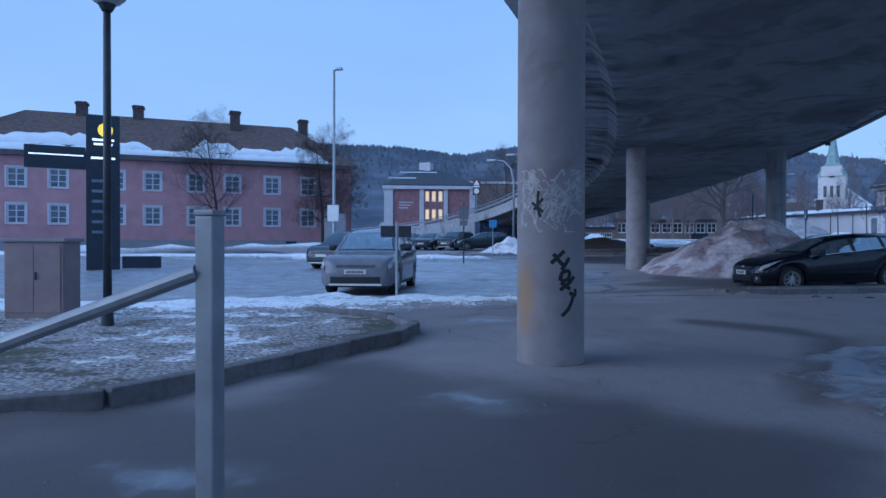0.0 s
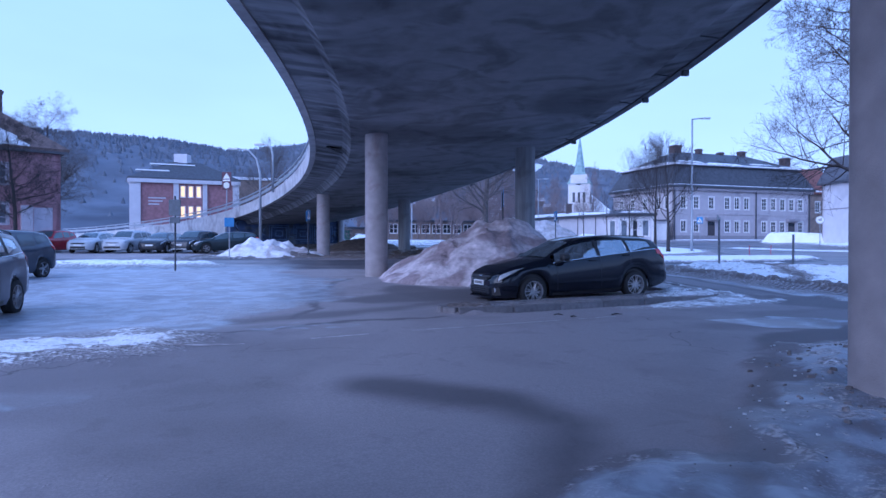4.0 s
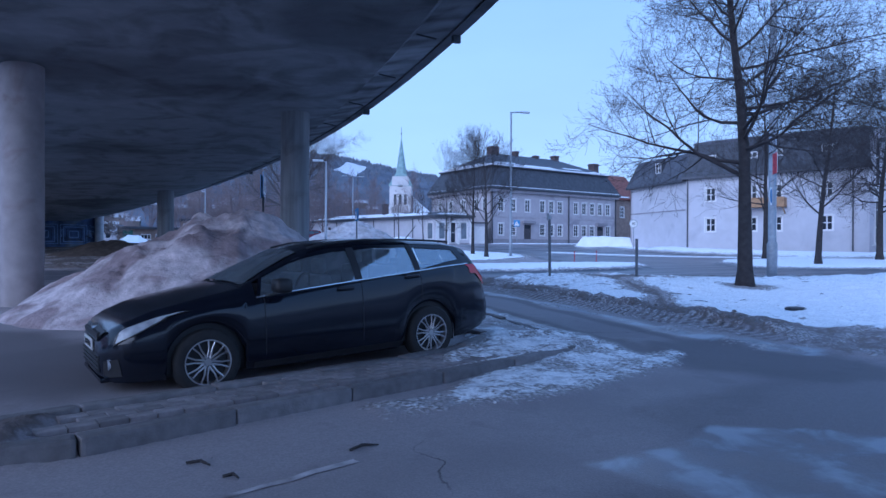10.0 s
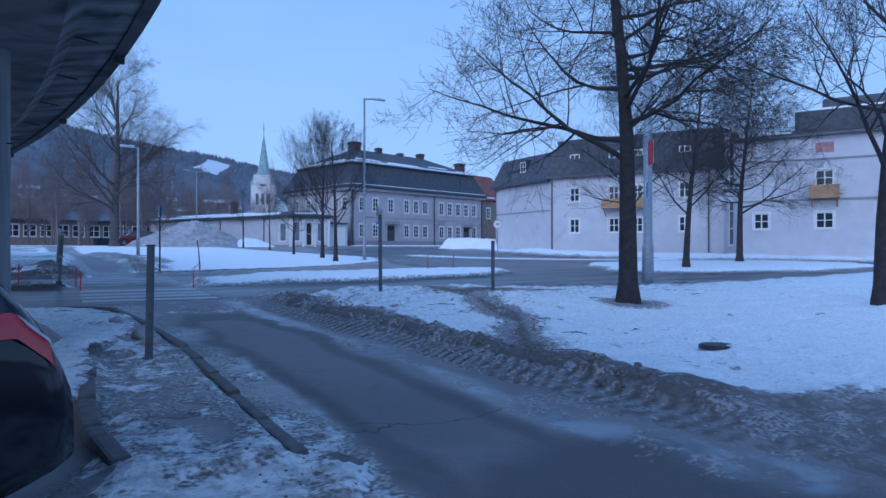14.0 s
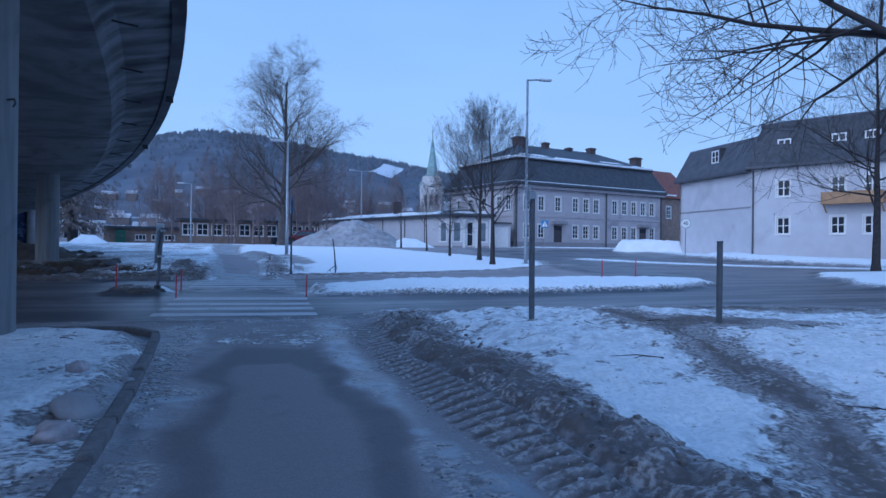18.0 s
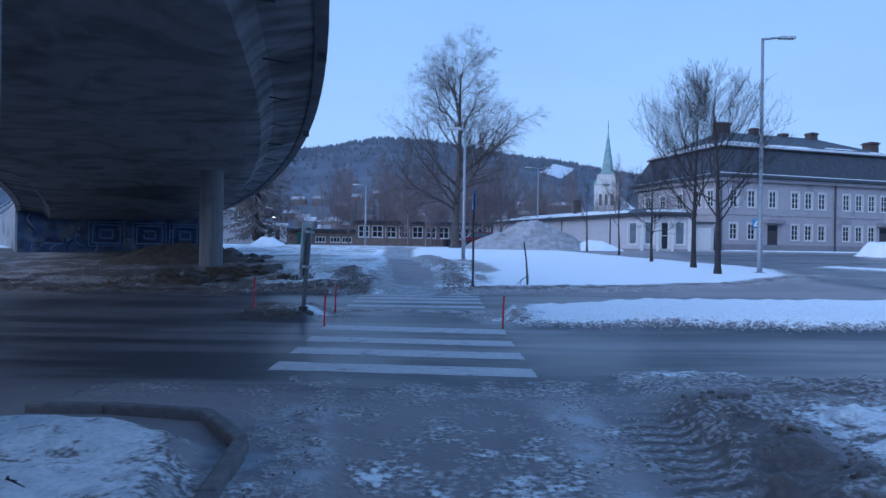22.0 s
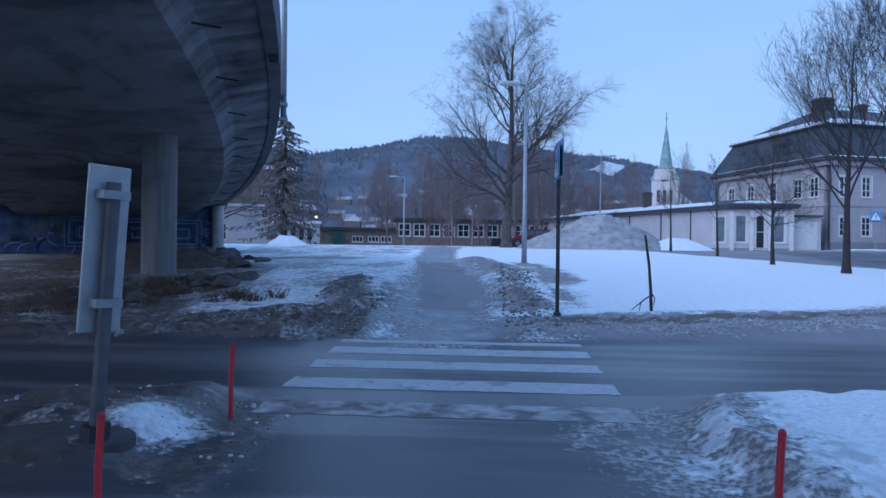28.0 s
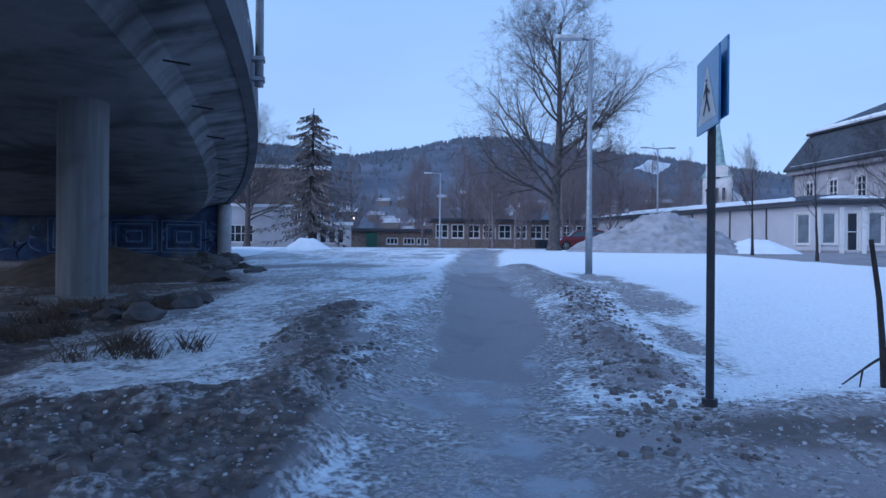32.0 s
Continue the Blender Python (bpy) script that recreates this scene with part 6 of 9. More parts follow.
def balcony(p0, p1, u0, u1, z0, z1, out):
    """A boarded balcony box with a floor slab, a top rail and raking brackets under it."""
    b_ = wall_box("balcony", p0, p1, u0, u1, z0 + 0.08, z1 - 0.06, out - 0.06, out, M_BALC, white, "ochre boarded balcony")
    for nm, a0, a1, c0, c1, o0, o1 in (("balcony_floor", u0 - 0.03, u1 + 0.03, z0, z0 + 0.08, 0.01, out + 0.03), ("balcony_rail", u0 - 0.03, u1 + 0.03, z1 - 0.06, z1, out - 0.08, out + 0.03), ("balcony_side", u0, u0 + 0.05, z0 + 0.08, z1 - 0.06, 0.01, out - 0.06), ("balcony_side", u1 - 0.05, u1, z0 + 0.08, z1 - 0.06, 0.01, out - 0.06)):
        wall_box(nm, p0, p1, a0, a1, c0, c1, o0, o1, M_BALC, white)
    q_, a_ = on_wall(p0, p1, 0)
    for u in (u0 + 0.12, u1 - 0.12):
        o_ = part("bracket", tube([(u, -0.03, z0 - 0.55), (u, -out + 0.1, z0)], 0.05, 6), M_BALC, white)
        o_.matrix_basis = Matrix.Translation(q_) @ pose(0, 0, 0, 0, 0, a_)


balcony(W2, W3, 4.85, 8.4, 4.95, 5.75, 0.9)
balcony(W4, W5, 4.55, 6.25, 4.98, 5.86, 0.8)
balcony(W4, W5, 8.7, 10.4, 4.98, 5.86, 0.8)
balcony(W4, W5, 12.9, 14.6, 4.98, 5.86, 0.8)
for a, b, us_ in ((W2, W3, wu), (W1, W2, (4.6,))):
    for u in us_:
        wall_box("dormer", a, b, u - 0.58, u + 0.58, 8.7, 9.95, -1.6, -0.15, M_SLATE, white)
        hole = (u - 0.46, u + 0.46, 8.78, 9.8)
        window(a, b, hole, white, 2, 2, 0.1, sill=False, inset=0.11)
for a, b, u in ((W2, W3, 0.15), (W2, W3, 13.1)):
    wall_box("downpipe", a, b, u - 0.05, u + 0.05, 1.3, 7.7, 0.02, 0.12, M_PIPE, white)
under(white, ())

# salmon house beyond the car park
pink = thing("salmon_house", -24, 54, 0, 0, "long salmon-pink two-storey house with a snowy tiled hip roof", "house")
PA, PB = (-49.5, 34.5), (-24.0, 54.0)
PD = (PB[0] - PA[0], PB[1] - PA[1])
PL = math.hypot(*PD)
PC = rect(PA, PD, PL, 11.0)
ph = []
M_PWIN = mat("pale_frame", (0.62, 0.60, 0.66), 0.6, var=0.08, scale=3, bump=0)
M_PGLASS = mat("pale_curtained_glass", (0.13, 0.15, 0.18), 0.25, var=0.6, scale=0.9, bump=0)
pu = [6.1, 8.9, 12.9, 15.6, 18.9, 21.8, 25.1, 28.2]
for u in pu:
    ph += [(u - 0.62, u + 0.62, 5.55, 7.05), (u - 0.62, u + 0.62, 2.75, 4.25)]
pdoor = [(30.4, 31.6, 1.2, 4.0)]
facade("wall", PC[0], PC[1], 0.2, 8.0, ph + pdoor, M_PINK, pink)
for h in ph:
    window(PC[0], PC[1], h, pink, 3, 2, 0.11, m_frame=M_PWIN, m_glass=M_PGLASS, trim=0.12)
wall_box("door", PC[0], PC[1], 30.4, 31.6, 1.2, 4.0, -0.1, -0.04, M_PWIN, pink)
wall_box("entrance_porch", PC[0], PC[1], 29.6, 30.3, 1.0, 4.1, 0.01, 0.5, M_PWIN, pink)
for i in (1, 2, 3):
    facade("wall", PC[i], PC[(i + 1) % 4], 0.2, 8.0, [], M_PINK, pink)
wall_box("plinth", PC[0], PC[1], 0, PL, 0.2, 1.55, 0.003, 0.06, M_GREYPLINTH, pink)
for u in (7.5, 20.3, 26.7):
    wall_box("cellar_window", PC[0], PC[1], u - 0.45, u + 0.45, 1.05, 1.45, 0.05, 0.08, M_GLASS_WIN, pink)
wall_box("gutter", PC[0], PC[1], -0.4, PL + 0.4, 7.95, 8.12, 0.02, 0.5, M_PIPE, pink)
ring = rect(PA, PD, PL, 11.0, 0.5)
u_, n_ = Vector(PD).normalized(), Vector((-PD[1], PD[0])).normalized()
rd = [tuple(Vector(PA) + u_ * s + n_ * w) for s, w in ((5.6, 5.4), (PL - 4.6, 5.4), (PL - 4.6, 5.6), (5.6, 5.6))]
skirt_roof("roof", ring, 8.3, rd, 12.4, M_TILE, pink)
SLP = 4.1 / 5.9
snow_band(PC[0], PC[1], -0.4, PL - 2.0, 0.05, 1.1, 0.5, 8.3, SLP, pink, 70, 0.35)
for k, (u0, u1, d0, d1) in enumerate(((0.5, 7.5, 0.9, 2.6), (4.5, 11.5, 1.0, 2.9), (10.5, 15.5, 0.8, 2.2), (18.6, 22.6, 0.9, 3.0), (21.8, 26.8, 0.8, 2.0), (25.5, 29.5, 0.8, 2.6))):
    snow_band(PC[0], PC[1], u0, u1, d0, d1, 0.5, 8.3, SLP, pink, 72 + k, 0.42)
for u, v in ((3.2, 4), (9.8, 5.4), (14.2, 5.4), (22.3, 4.6), (28.8, 6.5)):
    q, a = on_wall(PC[0], PC[1], u, -v)
    chimney(q.x, q.y, 10.0, 13.4, 0.85, M_CHIM, pink, a)
under(pink, ())


# ---- bare trees ----
def tree_mesh(seed, height, r0, first, spread, counts, lift=0.25, droop=0.0, sides=8, lean=0.0, len_f=0.42, hang=2):
    """Trunk and crown meshes of a leafless tree: tapered limbs that fork down to thin twigs."""
    rg = random.Random(seed)
    tv, tf, cv2, cf2 = [], [], [], []

    def limb(pts, rads, sd, V, F):
        ref, base = Vector((0.31, 0.87, 0.38)), len(V)
        for i, p in enumerate(pts):
            d = pts[min(i + 1, len(pts) - 1)] - pts[max(i - 1, 0)]
            a = d.cross(ref)
            a.normalize()
            b = d.cross(a)
            b.normalize()
            for k in range(sd):
                q = 2 * math.pi * k / sd
                V.append(tuple(p + rads[i] * (math.cos(q) * a + math.sin(q) * b)))
        for i in range(len(pts) - 1):
            for k in range(sd):
                F.append((base + i * sd + k, base + i * sd + (k + 1) % sd, base + (i + 1) * sd + (k + 1) % sd, base + (i + 1) * sd + k))

    def grow(p, d, length, r, level):
        n = (7, 7, 5, 4, 3)[level]
        pts, rads, dirs = [p], [r], [d]
        for i in range(n):
            d = (d + Vector((rg.uniform(-1, 1), rg.uniform(-1, 1), rg.uniform(-1, 1))) * (0.05 if level == 0 else 0.21) + Vector((0, 0, (lift if level else 0.1) * 0.5 - droop * (level >= hang)))).normalized()
            p = p + d * length / n
            pts.append(p), dirs.append(d)
            rads.append(max(0.0032, r * (1 - 0.86 * ((i + 1) / n) ** (1.0 if level else 0.85))))
        V, F = (tv, tf) if level == 0 else (cv2, cf2)
        limb(pts, rads, (sides, 5, 4, 3, 3)[level], V, F)
        if level >= len(counts):
            return
        c = counts[level]
        for k in range(c):
            s = (first if level == 0 else 0.22) + (1 - (first if level == 0 else 0.22)) * (k + rg.uniform(0.1, 0.9)) / c
            i = min(n - 1, int(s * n))
            q = pts[i].lerp(pts[i + 1], s * n - i)
            dd = dirs[i + 1]
            side = dd.cross(Vector((rg.uniform(-1, 1), rg.uniform(-1, 1), rg.uniform(-1, 1)))).normalized()
            ang = radians(spread * rg.uniform(0.75, 1.25) * (0.72 if level else 1.25 - 0.6 * s))
            nd = (dd * math.cos(ang) + side * math.sin(ang)).normalized()
            ln = length * (len_f if level == 0 else 0.56) * rg.uniform(0.7, 1.15) * (1.25 - 0.75 * s if level == 0 else 1.15 - 0.5 * s)
            rr = (rads[i] * (1 - s * n + i) + rads[i + 1] * (s * n - i)) * (0.42 if level == 0 else 0.58)
            grow(q, nd, ln, max(0.0042, rr), level + 1)

    flare = [Vector((0, 0, -0.25)), Vector((0, 0, 0.05)), Vector((0, 0, 0.4))]
    limb(flare, [r0 * 1.55, r0 * 1.32, r0 * 1.02], sides, tv, tf)
    grow(Vector((0, 0, 0.35)), Vector((lean, 0, 1)).normalized(), height, r0 * 1.02, 0)
    out = []
    for nm, V, F, m in (("trunk", tv, tf, M_BARK), ("crown", cv2, cf2, M_TWIG)):
        q = bpy.data.meshes.new(nm)
        q.from_pydata(V, [], F)
        q.materials.append(m)
        q.polygons.foreach_set("use_smooth", [True] * len(q.polygons))
        out.append(q)
    return out


def plant(meshes, x, y, rz, label, name="bare_tree", group="bare trees", s=1.0, z=None):
    t = thing(name, x, y, top_z(x, y) if z is None else z, rz, label, "tree", group)
    t.scale = (s, s, s)
    for q in meshes:
        o = new(q.name, q)
        o.parent = t
    return t


LINDEN = tree_mesh(3, 10.5, 0.19, 0.23, 74, (36, 12, 9, 5), 0.09, 0.02, 12, 0.02, 0.38)
LINDEN2 = tree_mesh(7, 9.0, 0.16, 0.24, 62, (26, 10, 7, 3), 0.16, 0.0, 10, -0.02, 0.46)
YOUNG = tree_mesh(11, 7.8, 0.15, 0.26, 52, (22, 10, 7, 2), 0.30, 0.0, 8, 0.0, 0.60)
SMALL = tree_mesh(17, 4.2, 0.07, 0.35, 45, (12, 6, 4), 0.3, 0.0, 6, 0.0, 0.4)
plant(LINDEN, 17.2, 25.2, 20, "bare linden tree in trodden snow")
plant(LINDEN2, 21.0, 22.4, 140, "bare linden tree in snow")
plant(LINDEN2, 32.4, 36.1, 70, "bare linden tree on a snowy roundabout", s=0.95)
plant(LINDEN, 40.5, 39.0, 200, "bare linden tree on a snowy roundabout", s=0.95)
plant(LINDEN2, 36.2, 43.1, 20, "bare linden tree on a snowy roundabout", s=1.1)
plant(YOUNG, 21.8, 53.4, 0, "slender bare street tree in snow", s=0.88)
plant(YOUNG, 22.6, 58.0, 110, "slender bare street tree in snow", s=0.92)
plant(LINDEN2, 22.0, 62.5, 230, "small bare street tree in snow", s=0.55)
plant(SMALL, 22.0, 69, 30, "thin young street tree")
plant(SMALL, 21.0, 74, 130, "thin young street tree")
BIRCH = tree_mesh(37, 14.6, 0.40, 0.18, 56, (32, 11, 8, 6), 0.17, 0.16, 10, 0.0, 0.47, 3)
for q in BIRCH:
    q.materials[0] = M_BIRCH
plant(BIRCH, 11.4, 84.7, 0, "tall bare birch tree", "birch_tree", "birches", 1.06)
plant(BIRCH, -18, 100, 120, "tall bare birch tree", "birch_tree", "birches", 0.8)
plant(LINDEN2, -31.2, 44.5, 0, "bare tree before the salmon house", s=0.95)
plant(LINDEN, -24.6, 49.5, 60, "bare tree before the salmon house", s=0.8)
plant(BIRCH, -47.5, 66, 30, "tall bare tree behind the salmon house", "birch_tree", "birches", 0.85)
plant(BIRCH, -33, 68.6, 10, "tall bare tree behind the salmon house", "birch_tree", "birches", 0.75)
THICKET = tree_mesh(41, 9.5, 0.16, 0.10, 46, (28, 11, 8), 0.28, 0.02, 6, 0.0, 0.42)
for q in THICKET:
    # twig colour paled to hold the haze behind the thicket
    q.materials[0] = mat("thicket_bark", (0.215, 0.165, 0.165), 0.95, var=0.3, scale=2, bump=0)
rk = random.Random(6)
for k in range(64):
    x, y = rk.uniform(-26, 42), rk.uniform(123, 175)
    if k < 14:
        x, y = (-1, 3.5, 6, 9, 13.5, 15.5, 17.5, 5, 10, 8.6, 14.6, 16.8, 6.6, 12.4)[k], (104, 106, 100, 109, 99, 104, 108, 113, 115, 93, 94, 97, 96, 91)[k]
    plant(THICKET, x, y, 47 * k, "bare brownish tree in a far thicket", "thicket_tree", "thicket trees", rk.uniform(0.75, 1.3) if k > 13 else rk.uniform(0.7, 1.0))


# ---- cars ----
M_TYRE = mat("tyre_rubber", (0.018, 0.018, 0.02), 0.85, var=0.2, scale=20, bump=0.2)
M_RIM = mat("alloy_rim", (0.42, 0.42, 0.44), 0.35, 0.7, var=0.1, scale=8, bump=0)
M_DARKGLASS = mat("tinted_car_glass", (0.05, 0.075, 0.09), 0.04, var=0.2, scale=1.5, bump=0, coat=0.6)
M_SEAT = mat("seat_cloth", (0.15, 0.155, 0.165), 0.9, var=0.2, scale=12, bump=0.2)


def clear_glass():
    m = bpy.data.materials.new("car_glass")
    m.use_nodes = True
    n, l = m.node_tree.nodes, m.node_tree.links
    n.remove(n["Principled BSDF"])
    a, g, f, x, mu = (n.new("ShaderNode" + q) for q in ("BsdfTransparent", "BsdfGlossy", "Fresnel", "MixShader", "Math"))
    a.inputs[0].default_value = (0.90, 0.96, 0.98, 1)
    g.inputs["Roughness"].default_value, g.inputs[0].default_value = 0.03, (0.9, 0.95, 1.0, 1)
    f.inputs[0].default_value = 1.6
    mu.operation, mu.inputs[1].default_value, mu.use_clamp = "MULTIPLY_ADD", 1.3, True
    mu.inputs[2].default_value = 0.26
    l.new(f.outputs[0], mu.inputs[0])
    l.new(mu.outputs[0], x.inputs[0])
    l.new(a.outputs[0], x.inputs[1])
    l.new(g.outputs[0], x.inputs[2])
    # grey-blue diffuse share paints the sky's pale sheen onto the panes
    d, x2 = n.new("ShaderNodeBsdfDiffuse"), n.new("ShaderNodeMixShader")
    d.inputs[0].default_value = (0.46, 0.56, 0.62, 1)
    x2.inputs[0].default_value = 0.13
    l.new(x.outputs[0], x2.inputs[1])
    l.new(d.outputs[0], x2.inputs[2])
    l.new(x2.outputs[0], n["Material Output"].inputs[0])
    return m


M_CLEARGLASS = clear_glass()
M_CHROME = mat("chrome_strip", (0.75, 0.76, 0.78), 0.18, 0.9, var=0.05, bump=0)
M_BLACKPLASTIC = mat("black_plastic", (0.015, 0.015, 0.018), 0.5, var=0.2, scale=10, bump=0.1)
M_TAIL = mat("red_tail_light", (0.55, 0.01, 0.03), 0.2, var=0.1, bump=0, coat=0.5)
M_HEAD = mat("clear_head_light", (0.40, 0.42, 0.46), 0.22, 0.0, var=0.3, scale=14, bump=0, coat=0.3)
M_PLATE = mat("number_plate", (0.62, 0.62, 0.62), 0.4, var=0.05, bump=0)


def paint(name, col):
    return mat(name, col, 0.13, 0.0, var=0.12, scale=3, bump=0.0, coat=0.0)


WAGON = dict(
    length=4.56, wheels=(0.90, 3.55), r=0.325,
    top=([0, .03, .08, .18, .45, 1.0, 1.28, 1.6, 1.95, 2.3, 2.8, 3.4, 4.0, 4.22, 4.40, 4.50, 4.56], [.58, .655, .70, .765, .87, .985, 1.035, 1.215, 1.38, 1.455, 1.49, 1.475, 1.43, 1.38, 1.10, .93, .80]),
    belt=([0, .06, .15, .45, 1.0, 1.35, 2.0, 3.0, 3.9, 4.3, 4.45, 4.56], [.50, .62, .69, .79, .875, .905, .965, 1.045, 1.115, 1.13, .98, .72]),
    half=([0, .03, .08, .2, .45, .9, 1.4, 3.4, 4.0, 4.3, 4.5, 4.56], [.48, .60, .70, .80, .87, .905, .91, .91, .88, .83, .76, .70]),
    low=([0, .06, .5, 1.2, 3.3, 4.1, 4.56], [.27, .21, .20, .19, .19, .24, .34]), face="estate",
    screen=(1.30, 1.98), rear=(4.235, 4.40), side=((1.40, 2.55, .04, .93), (2.64, 3.36, .04, .92), (3.44, 4.12, .06, .88)), tumble=.235)
BOXY = dict(
    length=4.14, wheels=(0.82, 3.39), r=0.325,
    top=([0, .04, .12, .4, .9, 1.1, 1.4, 1.65, 2.0, 2.6, 3.4, 3.85, 4.0, 4.1, 4.14], [.66, .78, .87, .95, 1.00, 1.03, 1.31, 1.51, 1.585, 1.60, 1.58, 1.52, 1.22, .95, .8]),
    belt=([0, .12, .4, 1.0, 1.3, 2.0, 3.0, 3.8, 4.0, 4.14], [.58, .78, .88, .95, .98, 1.02, 1.07, 1.14, 1.05, .74]),
    half=([0, .06, .2, .5, 1.2, 3.3, 3.8, 4.05, 4.14], [.64, .78, .86, .89, .90, .90, .88, .83, .76]),
    low=([0, .5, 1.2, 3.0, 3.8, 4.14], [.24, .24, .22, .22, .28, .36]),
    screen=(1.14, 1.66), rear=(3.86, 4.0), side=((1.24, 2.28, .06, .90), (2.37, 3.05, .06, .90), (3.14, 3.70, .12, .84)), tumble=.15, face="boxy")


def car(name, x, y, z, heading, spec, m_body, label, detail=True, pitch=0.0, group=""):
    """A car whose nose points along heading (degrees); its body is lofted from cross-sections, glass and lamps lie on it."""
    t = thing(name, x, y, z, heading, label, "car", group)
    t.matrix_basis = t.matrix_basis @ pose(0, 0, 0, 0, -pitch, 0)
    L, (wf, wr), R = spec["length"], spec["wheels"], spec["r"]
    F = lambda k, q: float(np.interp(q, *spec[k]))
    Ra, zc = R + 0.055, R

    def section(q):
        zt, zs, W = F("top", q), F("belt", q), F("half", q)
        zb = F("low", q)
        for w in (wf, wr):
            if abs(q - w) < Ra:
                zb = max(zb, zc + math.sqrt(Ra * Ra - (q - w) ** 2))
        zs = min(zs, zt - 0.02)
        up = min(1.0, max(0.0, (zt - zs) / 0.38))
        yr = W - 0.07 - spec["tumble"] * up
        ze = zs + (zt - zs) * 0.80
        zm = zb + (zs - zb) * 0.5
        return [(W - 0.06, zb), (W - 0.005, zb + (zs - zb) * 0.14), (W + 0.008, zm), (W + 0.004, zb + (zs - zb) * 0.74), (W - 0.022, zs - 0.045 * (zs - zb)), (W - 0.055, zs),
                (W - 0.055 + (yr - W + 0.055) * 0.5 + 0.012 * up, zs + (ze - zs) * 0.5), (yr, ze), (yr - 0.07, zt - 0.035 * up - 0.006), (yr * 0.55, zt - 0.004), (0.0, zt)]

    N = 11
    qs = sorted({round(float(v), 3) for v in (*np.linspace(0, L, 44 if detail else 22), *[w + d for w in (wf, wr) for d in np.linspace(-Ra, Ra, 17 if detail else 9)], *spec["screen"], *spec["rear"], spec["side"][0][0], spec["side"][-1][1] + 0.03)})
    s_lo, s_hi = spec["side"][0][0] - 0.001, spec["side"][-1][1] + 0.031
    bm = bmesh.new()
    rows = []
    for q in qs:
        s = section(q)
        right = [bm.verts.new((L / 2 - q, -a, b)) for a, b in s]
        left = [bm.verts.new((L / 2 - q, a, b)) for a, b in s[:-1]] + [right[-1]]
        rows.append((right, left))
    for (r0, l0), (r1, l1), qm in zip(rows, rows[1:], [(a + b) / 2 for a, b in zip(qs, qs[1:])]):
        for k in range(N - 1):
            if detail and ((k in (5, 6) and s_lo < qm < s_hi) or (k in (8, 9) and (spec["screen"][0] < qm < spec["screen"][1] or spec["rear"][0] < qm < spec["rear"][1]))):
                continue
            bm.faces.new((r0[k], r1[k], r1[k + 1], r0[k + 1]))
            bm.faces.new((l0[k], l0[k + 1], l1[k + 1], l1[k]))
    for r, l in (rows[0], rows[-1]):
        bm.faces.new([*r, *l[:-1][::-1]])
    bmesh.ops.recalc_face_normals(bm, faces=bm.faces[:])
    body = part("body", bm, m_body, t, smooth=True)
    part("underbody", box(-L / 2 + 0.55, -0.70, 0.18, L / 2 - 0.35, 0.70, 0.42), M_BLACKPLASTIC, t)
    for w in (wf, wr):
        part("wheel_well", box(L / 2 - w - Ra, -0.80, 0.25, L / 2 - w + Ra, 0.80, 0.78), M_BLACKPLASTIC, t)

    def at(q, f):
        s = section(q)
        k = min(int(f), N - 2)
        a, b = s[k], s[k + 1]
        return a[0] + (b[0] - a[0]) * (f - k), a[1] + (b[1] - a[1]) * (f - k)

    def patch(nm, pts, m, side, off=0.006, nq=8, nf=5, lab=""):
        """A skin on the body between four corners (q, f), lifted a little."""
        bm = bmesh.new()
        g = []
        (qa, fa), (qb, fb), (qc, fc), (qd, fd) = pts
        for i in range(nq + 1):
            u = i / nq
            row = []
            for j in range(nf + 1):
                v = j / nf
                q = (qa * (1 - u) + qb * u) * (1 - v) + (qd * (1 - u) + qc * u) * v
                f = (fa * (1 - u) + fb * u) * (1 - v) + (fd * (1 - u) + fc * u) * v
                e = 0.01
                p0, p1, p2 = at(q, f), at(q, min(f + e, N - 1.001)), at(min(q + e, L), f)
                tv_ = Vector((0, p1[0] - p0[0], p1[1] - p0[1]))
                tu = Vector((-e, p2[0] - p0[0], p2[1] - p0[1]))
                nn = tu.cross(tv_)
                if nn.length < 1e-9:
                    nn = Vector((0, 0, 1))
                nn.normalize()
                if nn.y < -1e-3 or (abs(nn.y) <= 1e-3 and nn.z < 0):
                    nn = -nn
                if nn.z < -0.5:
                    nn = -nn
                P = Vector((L / 2 - q, p0[0], p0[1])) + nn * off
                row.append(bm.verts.new((P.x, side * P.y, P.z)))
            g.append(row)
        for i in range(nq):
            for j in range(nf):
                bm.faces.new((g[i][j], g[i + 1][j], g[i + 1][j + 1], g[i][j + 1]))
        bmesh.ops.recalc_face_normals(bm, faces=bm.faces[:])
        return part(nm, bm, m, t, lab, True)

    M_G = M_CLEARGLASS if detail else M_DARKGLASS
    for s in (-1, 1):
        cuts = []
        for q0, q1, lo, hi in spec["side"]:
            last = q1 == spec["side"][-1][1]
            c4 = [(q0, 5.0 + 2 * lo), (q1, 5.0 + 2 * (lo + (0.26 if last else 0))), (q1 - (0.10 if last else 0.0), 5 + 2 * hi * (0.90 if last else 1)), (q0 + (0.0 if q0 > 1.8 else 0.10), 5 + 2 * hi)]
            patch("side_window", c4, M_G, s, -0.004 if detail else 0.006)
            cuts.append(c4)
